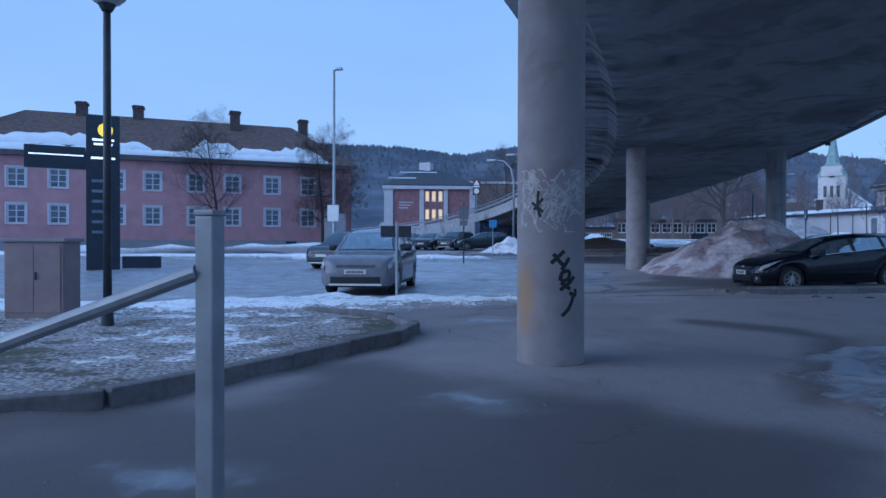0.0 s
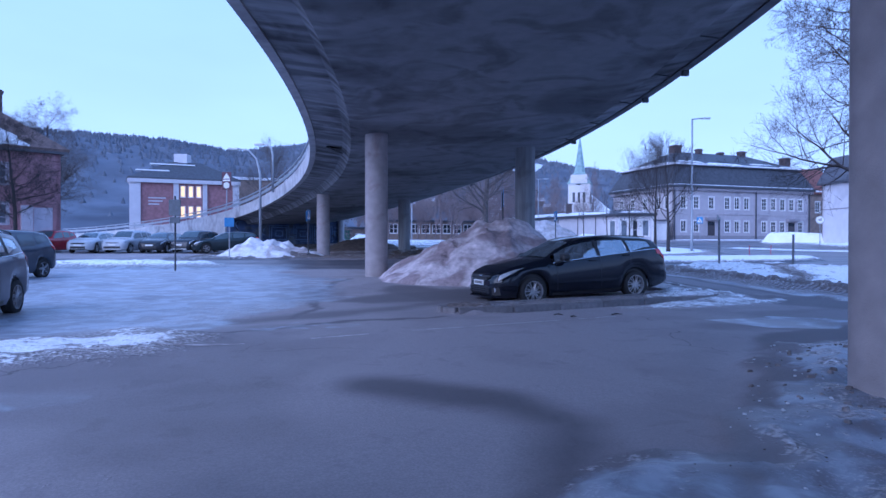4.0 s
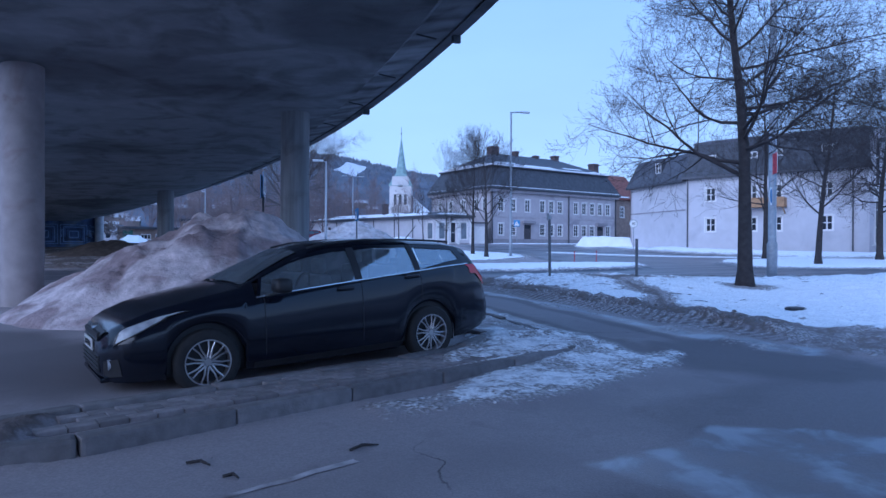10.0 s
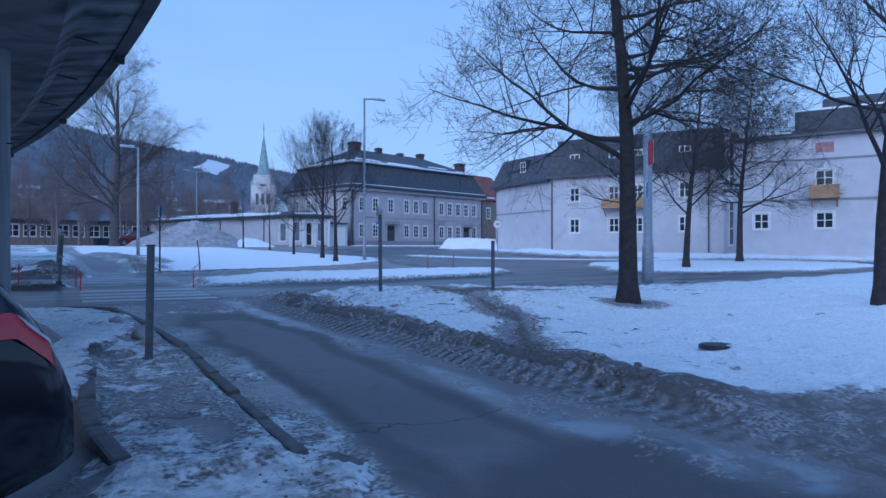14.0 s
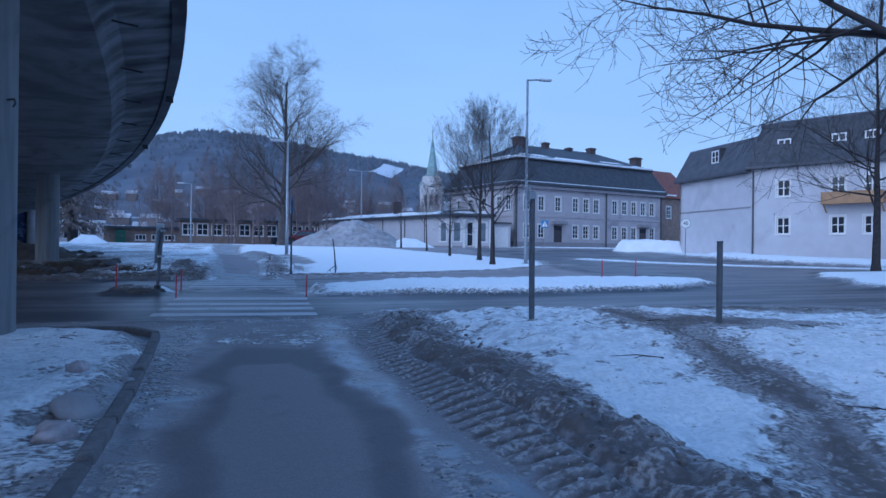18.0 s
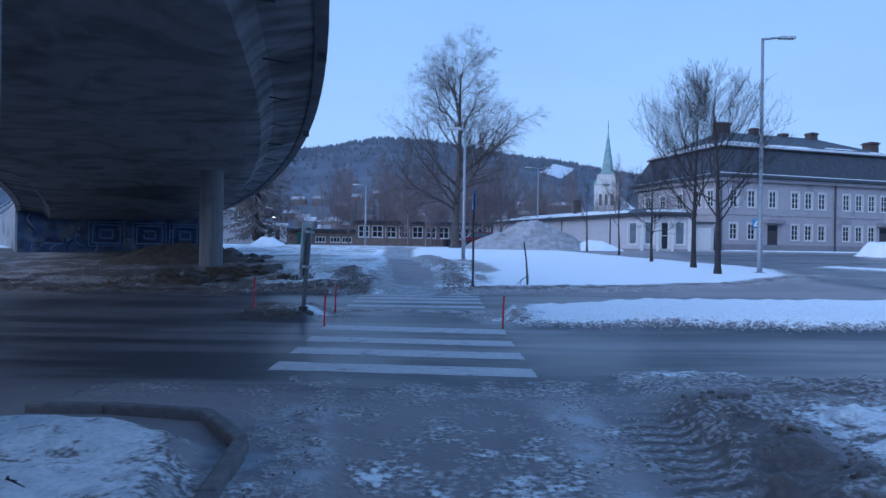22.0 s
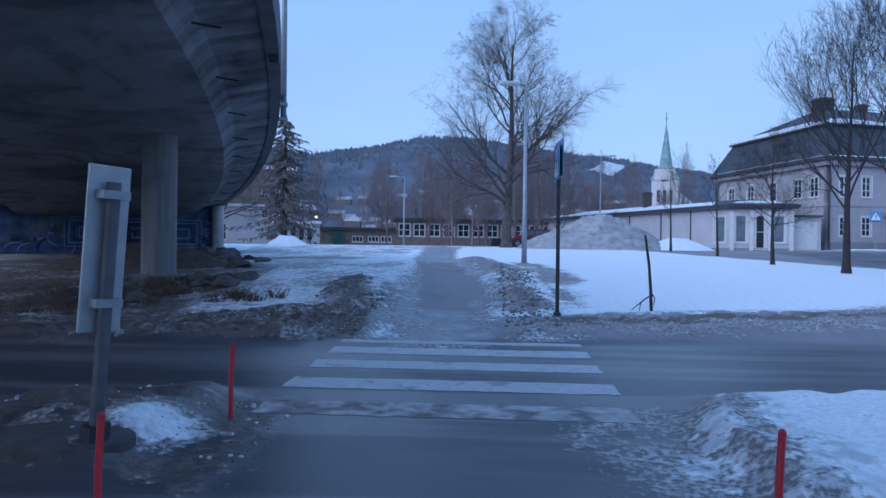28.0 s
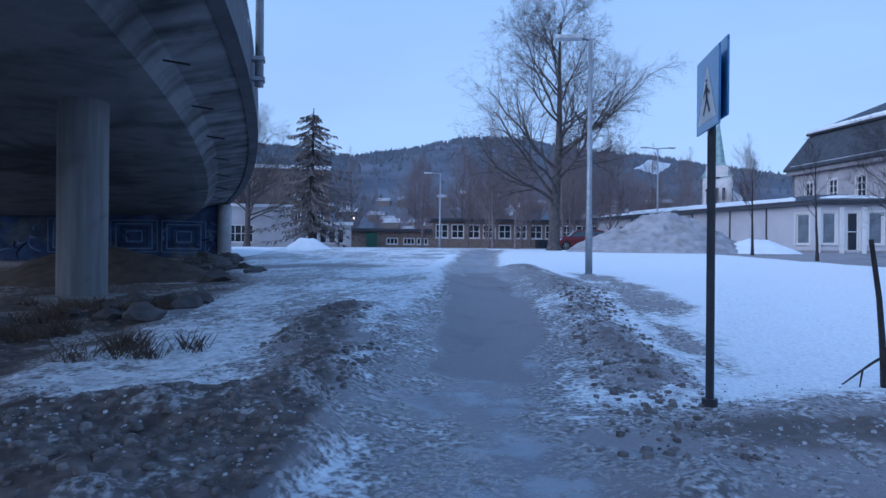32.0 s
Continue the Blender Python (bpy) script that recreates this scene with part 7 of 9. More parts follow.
        if detail:
            for a, b in zip(cuts, cuts[1:]):
                patch("pillar", [(a[1][0], 5), (b[0][0], 5), (b[3][0], 7), (a[2][0], 7)], M_BLACKPLASTIC, s, 0.003, 2, 5)
            e = cuts[-1]
            patch("pillar", [(e[1][0] - 0.02, 5), (s_hi, 5), (s_hi, 7), (e[2][0] - 0.02, 7)], m_body, s, 0.003, 3, 5)
            patch("pillar", [(cuts[0][0][0], 5), (cuts[0][0][0] + 0.04, 5), (cuts[0][3][0] + 0.02, 7), (cuts[0][3][0] - 0.02, 7)], m_body, s, 0.003, 2, 5)
            for c4 in cuts:
                patch("window_frame", [(c4[0][0], 5), (c4[1][0], 5), c4[1], c4[0]], m_body, s, 0.002, 6, 1)
                patch("window_frame", [c4[3], c4[2], (c4[2][0], 7), (c4[3][0], 7)], m_body, s, 0.002, 6, 1)
        if detail:
            bm = tube([(L / 2 - q, s * (at(q, 5)[0] + 0.006), at(q, 5)[1] + 0.008) for q in np.linspace(1.40, spec["side"][-1][1] + 0.06, 14)], 0.010, 6)
            part("chrome_strip", bm, M_CHROME, t)
            for q in (1.47, 2.60, 3.40):
                patch("door_seam", [(q, 0.3), (q + 0.008, 0.3), (q + 0.008, 4.95), (q, 4.95)], M_BLACKPLASTIC, s, 0.003, 1, 10)
            for q in (2.40, 3.28):
                yy, zz = at(q, 4.0)
                part("door_handle", box(L / 2 - q - 0.10, s * yy - 0.025, zz - 0.035, L / 2 - q + 0.10, s * yy + 0.03, zz - 0.0, 0.012), m_body, t)
            patch("sill_trim", [(1.35, 0.15), (3.1, 0.15), (3.1, 0.8), (1.35, 0.8)], M_BLACKPLASTIC, s, 0.004, 6, 2)
            yy, zz = at(1.62, 5.2)
            part("mirror", box(L / 2 - 1.72, s * (yy + 0.04), zz - 0.0, L / 2 - 1.54, s * (yy + 0.24), zz + 0.15, 0.05), M_BLACKPLASTIC, t, smooth=True)
            zr = F("top", 2.9)
            part("roof_rail", tube([(L / 2 - q, s * (at(q, 7.8)[0]), at(q, 7.8)[1] + 0.035) for q in np.linspace(2.1, 4.05, 9)], 0.014, 6), M_BLACKPLASTIC, t)
        if spec["face"] == "estate":
            patch("head_light", [(0.12, 3.3), (0.72, 4.45), (0.66, 4.98), (0.20, 4.95)], M_HEAD, s, 0.016, 10, 6)
            patch("upper_grille", [(0.006, 7.2), (0.07, 7.2), (0.07, 9.99), (0.006, 9.99)], M_BLACKPLASTIC, s, 0.006, 4, 6)
            if detail:
                patch("lamp_bezel", [(0.10, 3.2), (0.77, 4.35), (0.70, 5.0), (0.18, 4.98)], M_BLACKPLASTIC, s, 0.008, 10, 6)
                patch("side_intake", [(0.03, 1.0), (0.16, 1.0), (0.13, 2.0), (0.03, 2.1)], M_BLACKPLASTIC, s, 0.004, 4, 3)
        else:
            patch("head_light", [(0.05, 3.2), (0.55, 3.7), (0.50, 4.9), (0.09, 4.8)], M_HEAD, s, 0.007)
            if detail:
                patch("lamp_bezel", [(0.04, 3.1), (0.58, 3.6), (0.53, 5.0), (0.08, 4.95)], M_BLACKPLASTIC, s, 0.004)
        patch("tail_light", [(L - 0.36, 3.6), (L - 0.10, 3.4), (L - 0.13, 4.9), (L - 0.42, 4.85)], M_TAIL, s)
        if detail:
            patch("tail_light_lens", [(L - 0.22, 4.2), (L - 0.09, 4.1), (L - 0.11, 4.8), (L - 0.25, 4.75)], M_HEAD, s, 0.010, 4, 3)
            part("fog_light", tube([(L / 2 - 0.16, s * 0.66, 0.38), (L / 2 - 0.055, s * 0.65, 0.38)], 0.05, 14), M_HEAD, t)
        patch("windscreen", [(spec["screen"][0] + 0.02, 8.1), (spec["screen"][1], 8.1), (spec["screen"][1], 9.99), (spec["screen"][0] + 0.02, 9.99)], M_G, s, 0.006)
        patch("rear_window", [(spec["rear"][0], 8.1), (spec["rear"][1], 8.1), (spec["rear"][1], 9.99), (spec["rear"][0], 9.99)], M_G, s, 0.006, 5, 5)
    if spec["face"] == "estate":
        part("grille", box(L / 2 - 0.12, -0.50, 0.29, L / 2 + 0.004, 0.50, 0.46, 0.02), M_BLACKPLASTIC, t)
        part("upper_grille", box(L / 2 - 0.09, -0.42, 0.61, L / 2 - 0.005, 0.42, 0.66, 0.012), M_BLACKPLASTIC, t)
        zp = 0.475
        for k in range(4 if detail else 0):
            part("grille_slat", box(L / 2 - 0.02, -0.48, 0.305 + k * 0.042, L / 2 + 0.012, 0.48, 0.317 + k * 0.042, 0.003), m_body, t)
    else:
        part("grille", box(L / 2 - 0.05, -0.60, 0.30, L / 2 + 0.010, 0.60, 0.46, 0.03), M_BLACKPLASTIC, t)
        part("grille_panel", box(L / 2 - 0.05, -0.46, 0.66, L / 2 + 0.006, 0.46, 0.735, 0.02), mat("grille_grey", (0.10, 0.10, 0.115), 0.4, bump=0), t)
        part("lip_trim", box(L / 2 - 0.06, -0.62, 0.245, L / 2 + 0.014, 0.62, 0.285, 0.01), M_WHITESIGN, t)
        zp = 0.51
    if detail:
        for s in (-1, 1):
            qf, qr = spec["screen"][1] + 0.28, spec["screen"][1] + 1.15
            for q, y0 in ((qf, 0.36), (qr, 0.36)):
                zb_ = 0.5
                part("car_seat", box(L / 2 - q - 0.13, s * y0 - 0.24, zb_, L / 2 - q + 0.03, s * y0 + 0.24, F("belt", q) + 0.10, 0.05), M_SEAT, t)
                part("headrest", box(L / 2 - q - 0.12, s * y0 - 0.12, F("belt", q) + 0.11, L / 2 - q - 0.02, s * y0 + 0.12, F("belt", q) + 0.29, 0.04), M_SEAT, t)
        part("dashboard", box(L / 2 - spec["screen"][1] - 0.05, -0.68, 0.55, L / 2 - spec["screen"][0] - 0.10, 0.68, F("belt", spec["screen"][1]) - 0.0, 0.06), M_BLACKPLASTIC, t)
        part("steering_wheel", tube([(L / 2 - spec["screen"][1] - 0.14 - 0.05 * math.sin(a), 0.36 + 0.17 * math.cos(a), F("belt", 2) + 0.0 + 0.15 * math.sin(a)) for a in np.linspace(0, 6.28, 19)], 0.016, 6), M_BLACKPLASTIC, t)
        part("load_cover", box(-L / 2 + 0.30, -0.62, 0.80, -L / 2 + 0.95, 0.62, 0.84, 0.01), M_SEAT, t)
    if detail:
        part("badge", tube([(L / 2 - 0.08, 0, 0.675), (L / 2 - 0.015, 0, 0.665)], 0.042, 16), M_CHROME, t)
        if spec["face"] == "estate":
            part("lip_spoiler", box(L / 2 - 0.16, -0.56, 0.20, L / 2 - 0.005, 0.56, 0.24, 0.01), m_body, t)
        part("antenna", tube([(L / 2 - 3.75, 0, F("top", 3.75)), (L / 2 - 3.95, 0, F("top", 3.75) + 0.2)], [0.008, 0.003], 6), M_BLACKPLASTIC, t)
        part("rear_bumper", box(-L / 2 - 0.02, -0.66, 0.42, -L / 2 + 0.12, 0.66, 0.52, 0.02), M_BLACKPLASTIC, t)
    pl = part("number_plate", box(L / 2 + 0.004, -0.26, zp, L / 2 + 0.02, 0.26, zp + 0.11, 0.004), M_PLATE, t)
    if detail:
        for k in range(7):
            part("plate_character", box(L / 2 + 0.021, -0.2 + k * 0.058, zp + 0.025, L / 2 + 0.023, -0.165 + k * 0.058, zp + 0.085), M_BLACKPLASTIC, pl)
    part("number_plate", box(-L / 2 - 0.02, -0.26, 0.72, -L / 2 + 0.0, 0.26, 0.83, 0.004), M_PLATE, t)
    for w in (wf, wr):
        for s in (-1, 1):
            wx, wy = L / 2 - w, s * (F("half", w) - 0.115)
            prof = [(-0.10, R * 0.69), (-0.105, R * 0.78), (-0.095, R * 0.93), (-0.07, R), (0.07, R), (0.095, R * 0.93), (0.105, R * 0.78), (0.10, R * 0.69)]
            bm = bmesh.new()
            sd = 36 if detail else 16
            g = [[bm.verts.new((rr * math.cos(2 * math.pi * k / sd), s * d, rr * math.sin(2 * math.pi * k / sd))) for d, rr in prof] for k in range(sd)]
            for k in range(sd):
                for j in range(len(prof) - 1):
                    bm.faces.new((g[k][j], g[(k + 1) % sd][j], g[(k + 1) % sd][j + 1], g[k][j + 1]))
            bmesh.ops.recalc_face_normals(bm, faces=bm.faces[:])
            wheel = part("tyre", bm, M_TYRE, t, smooth=True)
            wheel.matrix_basis = Matrix.Translation((wx, wy, R))
            bm = bmesh.new()
            for a, b, rr in ((0.02, 0.098, R * 0.70),):
                ringo = [[bm.verts.new((q * math.cos(2 * math.pi * k / sd), s * d, q * math.sin(2 * math.pi * k / sd))) for q, d in ((rr, a), (rr, b), (rr * 0.93, b), (rr * 0.90, a))] for k in range(sd)]
                for k in range(sd):
                    for j in range(3):
                        bm.faces.new((ringo[k][j], ringo[(k + 1) % sd][j], ringo[(k + 1) % sd][j + 1], ringo[k][j + 1]))
            bmesh.ops.recalc_face_normals(bm, faces=bm.faces[:])
            part("rim", bm, M_RIM, wheel)
            part("brake_disc", tube([(0, s * 0.0, 0), (0, s * 0.03, 0)], R * 0.60, 24), M_BLACKPLASTIC, wheel)
            part("hub", tube([(0, s * 0.03, 0), (0, s * 0.088, 0)], [R * 0.15, R * 0.11], 14), M_RIM, wheel)
            if detail:
                for k in range(8):
                    for o in (-0.12, 0.12):
                        a = 2 * math.pi * k / 8 + 0.2
                        a1 = a + o
                        part("spoke", tube([(R * 0.13 * math.cos(a1 + o * 2), s * 0.08, R * 0.13 * math.sin(a1 + o * 2)), (R * 0.40 * math.cos(a1), s * 0.088, R * 0.40 * math.sin(a1)), (R * 0.67 * math.cos(a + o * 1.35), s * 0.085, R * 0.67 * math.sin(a + o * 1.35))], [0.013, 0.0085, 0.0085], 5), M_RIM, wheel)
            else:
                for k in range(5):
                    a = 2 * math.pi * k / 5
                    part("spoke", tube([(0, s * 0.08, 0), (R * 0.63 * math.cos(a), s * 0.085, R * 0.63 * math.sin(a))], 0.03, 4), M_RIM, wheel)
    return t


car("black_estate_car", 5.30, 19.88, 0.095, 197.0, WAGON, paint("black_paint", (0.006, 0.008, 0.015)), "black estate car with alloy wheels parked by a kerb", True, -2.0)
car("grey_hatchback", -6.35, 15.75, top_z(-6.1, 15.4) - 0.02, 280.0, BOXY, paint("grey_paint", (0.19, 0.19, 0.215)), "boxy grey car parked in an icy car park", True)
car("dark_hatchback", -11.6, 25.8, top_z(-11.6, 25.8) - 0.02, 262.0, BOXY, paint("blue_grey_paint", (0.05, 0.06, 0.08)), "dark small car parked in an icy car park", False)
PARKED = [("red_paint", (0.30, 0.02, 0.03), -23.5, 51.6), ("silver_paint", (0.42, 0.43, 0.46), -20.6, 51.8), ("silver_paint", (0.42, 0.43, 0.46), -18.2, 51.9), ("dark_paint", (0.02, 0.022, 0.03), -15.9, 52.0), ("dark_paint", (0.02, 0.022, 0.03), -13.6, 52.1), ("dark_green_paint", (0.015, 0.025, 0.03), -11.0, 50.6)]
for k, (nm, col, px, py) in enumerate(PARKED):
    car("parked_car", px, py, top_z(px, py) - 0.02, (265, 270, 262, 268, 255, 200)[k], WAGON if k % 2 else BOXY, paint(nm, col), nm.split("_")[0] + " car in a row of parked cars", False, group="row of parked cars")
car("red_car", 13.6, 90, top_z(13.6, 90), 190, BOXY, paint("dark_red_paint", (0.13, 0.015, 0.02)), "red car beside the low white building", False)



# ---- heaps ----
def heap(name, cx, cy, rx, ry, h, rz, label, m, seed, peak=(0.15, 0.1), res=60, rough=0.16, flat=False):
    u = np.linspace(-1.25, 1.25, res)
    U, V = np.meshgrid(u, u, indexing="ij")
    c, s = math.cos(radians(rz)), math.sin(radians(rz))
    X, Y = cx + rx * U * c - ry * V * s, cy + rx * U * s + ry * V * c
    d = np.hypot(U, V) + 0.16 * fbm(X, Y, max(rx, ry) * 0.8, seed)
    w_ = np.clip(1 - np.hypot(U, V), 0, 1)
    d = np.hypot(U - peak[0] * w_, V - peak[1] * w_) + 0.13 * fbm(X, Y, max(rx, ry) * 0.8, seed)
    Z = h * np.where(d < 1.02, np.clip(1.02 - d, 0, 1) ** 0.92, 1.02 - d) * (1 - 0.16 * np.exp(-(d / 0.16) ** 2))
    ridge_ = 1 - np.abs(vnoise(X, Y, 0.85, seed + 7))
    Z = Z + rough * np.clip(1.1 - d, 0, 0.6) * (0.55 * ridge_ ** 3 + 0.45 * np.round(1.6 * vnoise(X, Y, 0.55, seed + 8)) / 1.6)
    if flat:
        Z = h * smooth01(0.0, 0.30, 1.02 - d)
    Z = Z + rough * np.clip(1.15 - d, 0, 1) * (0.9 * fbm(X, Y, 1.1, seed + 3) + 0.55 * fbm(X, Y, 0.35, seed + 5, 3))
    Z = base_z(X, Y) + np.where(d > 1.0, np.minimum(Z, 0.02) - 0.12 * (d - 1.0), Z)
    i3 = np.arange(X.size).reshape(X.shape)
    q3 = np.stack([i3[:-1, :-1], i3[1:, :-1], i3[1:, 1:], i3[:-1, 1:]], -1).reshape(-1, 4)
    ob = mesh_ob(name, np.stack([X - cx, Y - cy, Z - gz(cx, cy)], -1).reshape(-1, 3).tolist(), q3.tolist(), m, smooth=True)
    ob.matrix_basis = pose(cx, cy, gz(cx, cy))
    return tagged(ob, label, "snow heap")


M_DIRTYSNOW = mat("dirty_snow", (0.56, 0.49, 0.505), 0.85, var=0.24, scale=6.0, bump=1.0, bscale=16, stain=0.9, sscale=1.0, col2=(0.285, 0.22, 0.23))
M_GREYSNOW = mat("grey_snow", (0.36, 0.345, 0.36), 0.85, var=0.25, scale=2.0, bump=0.8, bscale=6, stain=0.5, sscale=0.6, col2=(0.30, 0.28, 0.28))
heap("snow_mound", 4.15, 25.9, 3.4, 3.4, 2.2, 20, "big heap of dirty brownish snow under the bridge", M_DIRTYSNOW, 3, (0.25, 0.0), 170, 0.27)
heap("snow_mound", 17.6, 79.5, 5.4, 4.2, 2.55, 0, "pointed heap of grey ploughed snow", M_GREYSNOW, 9, (0, 0), 110, 0.4)
heap("snow_mound", 22.6, 78.0, 2.4, 2.0, 0.9, 0, "small heap of white snow", M_SNOWROOF, 12, (0, 0), 30)
heap("snow_mound", -3.2, 75.5, 1.4, 1.2, 0.85, 0, "small heap of white snow", M_SNOWROOF, 15, (0, 0), 30)
heap("snow_mound", -6.3, 43.6, 3.4, 2.4, 1.3, 10, "heap of ploughed snow at the edge of the car park", mat("ploughed_snow", (0.68, 0.66, 0.69), 0.85, var=0.2, scale=3.0, bump=0.9, bscale=12, stain=0.55, sscale=0.9, col2=(0.42, 0.37, 0.375)), 18, (-0.2, 0), 80, 0.4)
heap("earth_mound", -2.2, 55.5, 3.2, 2.4, 1.0, 0, "low heap of dark earth and stones", mat("dark_earth", (0.09, 0.07, 0.06), 0.95, var=0.35, scale=3, bump=0.8, bscale=8), 21, (0, 0), 50)
heap("snow_bank", 43.0, 70.8, 3.3, 1.6, 1.05, -28, "low bank of ploughed snow before the houses", M_SNOWROOF, 24, (0, 0), 70, 0.2, True)
# lumps of ice on the kerb
for k, (x, y, s) in enumerate(((8.60, 26.2, 0.17), (8.3, 27.4, 0.10), (8.75, 27.3, 0.06), (8.62, 25.6, 0.13))):
    bm = bmesh.new()
    bmesh.ops.create_icosphere(bm, subdivisions=3, radius=s)
    for v in bm.verts:
        v.co *= 1 + 0.45 * noise.noise(v.co * (1.1 / s) + Vector((k, 0, 0))) + 0.2 * noise.noise(v.co * (3.5 / s))
        v.co.z *= 0.75
    o = part("ice_lump", bm, M_DIRTYSNOW if k % 2 else M_GREYSNOW, smooth=True)
    o.matrix_basis = pose(x, y, top_z(x, y) + s * 0.25, 0, 0, 40 * k)
    tagged(o, "rounded lump of dirty ice by the path", "ice lump", "ice lumps")
# boulders by the abutment
M_ROCK = mat("boulder", (0.085, 0.08, 0.082), 0.9, var=0.3, scale=3, bump=0.5, bscale=10, rand=0.25)
rr_ = random.Random(12)
for k in range(44):
    if k < 26:
        x, y, s = rr_.uniform(-4.2, 2.4), 0, rr_.uniform(0.2, 0.5)
        y = 54.5 + (2.4 - x) * 1.7 + rr_.uniform(-1.6, 1.6)
    else:
        x, y, s = rr_.uniform(1.2, 4.3), rr_.uniform(44.6, 50), rr_.uniform(0.14, 0.36)
    bm = bmesh.new()
    bmesh.ops.create_icosphere(bm, subdivisions=2, radius=s)
    for v in bm.verts:
        v.co *= 1 + 0.75 * noise.noise(v.co.normalized() * 1.3 + Vector((3 * k, 1, 0))) + 0.25 * noise.noise(v.co.normalized() * 3.5 + Vector((k, 5, 0)))
        v.co.z *= 0.55
    o = part("boulder", bm, M_ROCK)
    o.matrix_basis = pose(x, y, top_z(x, y) + s * 0.12, rr_.uniform(-15, 15), 0, rr_.uniform(0, 360))
    tagged(o, "grey boulder on dark earth under the bridge", "rock", "boulders")


# ---- posts, lamps and signs ----
def lamp_post(x, y, h, arm, rz, label, r=0.075, double=False, head=0.7, z=None):
    t = thing("street_lamp", x, y, top_z(x, y) if z is None else z, rz, label, "street lamp", "street lamps")
    part("pole", tube([(0, 0, -0.2), (0, 0, 1.2), (0, 0, 1.25), (0, 0, h)], [r * 1.25, r * 1.25, r, r * 0.7], 12), M_STEEL, t, smooth=True)
    for s in ((1, -1) if double else (1,)):
        part("arm", tube([(0, 0, h - 0.05), (s * arm * 0.6, 0, h + 0.02), (s * arm, 0, h + 0.03)], r * 0.55, 8), M_STEEL, t)
        part("lamp_head", box(s * arm - head / 2 + s * head * 0.3, -0.13, h - 0.02, s * arm + head / 2 + s * head * 0.3, 0.13, h + 0.1, 0.03), mat("lamp_housing", (0.5, 0.52, 0.54), 0.5, 0.2, bump=0), t)
    part("base_plate", box(-r * 2, -r * 2, -0.05, r * 2, r * 2, 0.03), M_STEEL, t)
    return t


def bare_post(x, y, h, label, r=0.03, m=None, name="marker_post", lean=0.0, group="posts"):
    t = thing(name, x, y, top_z(x, y), 0, label, "post", group)
    part("pole", tube([(0, 0, -0.2), (lean * h, 0, h)], r, 10), m or M_STEEL, t)
    part("cap", tube([(lean * h, 0, h), (lean * h, 0, h + 0.015)], r * 1.15, 10), M_DARKSTEEL, t)
    return t


def disc(r, thick, sides=32):
    return tube([(0, thick / 2, 0), (0, -thick / 2, 0)], r, sides)


def crossing_sign(x, y, rz, h, label, pole_m, size=0.68):
    """A pole with a two-sided square crossing sign: blue plate, white triangle, dark walking figure as plain strokes."""
    t = thing("crossing_sign", x, y, top_z(x, y), rz, label, "road sign", "crossing signs")
    part("pole", tube([(0, 0, -0.2), (0, 0, h - size - 0.02)], 0.032, 12), pole_m, t)
    part("base_collar", tube([(0, 0, -0.02), (0, 0, 0.06)], 0.06, 12), M_DARKSTEEL, t)
    part("bracket", box(-0.03, -0.021, h - size - 0.05, 0.03, 0.021, h - 0.1), M_DARKSTEEL, t)
    a = size / 2
    for s in (-1, 1):
        pl_ = part("plate", box(-a, s * 0.030 - 0.008, h - size - (0.06 if s > 0 else 0), a, s * 0.030 + 0.008, h - (0.06 if s > 0 else 0), 0.006), M_BLUESIGN, t)
        bm = bmesh.new()
        o = s * 0.0395
        h_ = h - (0.06 if s > 0 else 0)
        bm.faces.new([bm.verts.new(p) for p in ((-a * 0.80, o, h_ - size * 0.88), (a * 0.80, o, h_ - size * 0.88), (0, o, h_ - size * 0.12))])
        part("triangle", bm, M_WHITESIGN, pl_)
        for p0, p1, w in (((0.02, 0.62), (0.0, 0.42), 0.05), ((0.0, 0.42), (0.09, 0.22), 0.035), ((0.0, 0.42), (-0.08, 0.22), 0.035), ((0.02, 0.58), (-0.07, 0.47), 0.025), ((0.02, 0.58), (0.09, 0.46), 0.025), ((0.02, 0.68), (0.02, 0.645), 0.05)):
            q0, q1 = Vector((p0[0], s * 0.0410, h_ - size + p0[1] * size)), Vector((p1[0], s * 0.0410, h_ - size + p1[1] * size))
            d = (q1 - q0).normalized()
            n = Vector((d.z, 0, -d.x)) * w / 2
            bm = bmesh.new()
            bm.faces.new([bm.verts.new(v) for v in (q0 - n, q0 + n, q1 + n, q1 - n)])
            part("figure_stroke", bm, M_SPRAY, pl_)
    return t


def round_sign(x, y, z, rz, h, label, m_face, m_rim, r=0.3, text="", pole=True, name="round_sign"):
    t = thing(name, x, y, z, rz, label, "road sign", "round signs")
    if pole:
        part("pole", tube([(0, 0.04, -0.2), (0, 0.04, h + r)], 0.03, 10), M_STEEL, t)
    o = part("rim", disc(r, 0.02), m_rim, t)
    o.matrix_basis = Matrix.Translation((0, 0, h))
    f_ = part("face", disc(r * 0.82, 0.028), m_face, t)
    f_.matrix_basis = Matrix.Translation((0, -0.002, h))
    if text:
        cu = bpy.data.curves.new("lettering", "FONT")
        cu.body, cu.size, cu.align_x, cu.align_y, cu.extrude = text, r * 0.95, "CENTER", "CENTER", 0.002
        c = new("lettering", cu)
        cu.materials.append(M_SPRAY)
        c.parent = t
        c.matrix_basis = Matrix.Translation((0, -0.022, h)) @ pose(0, 0, 0, 90)
    return t


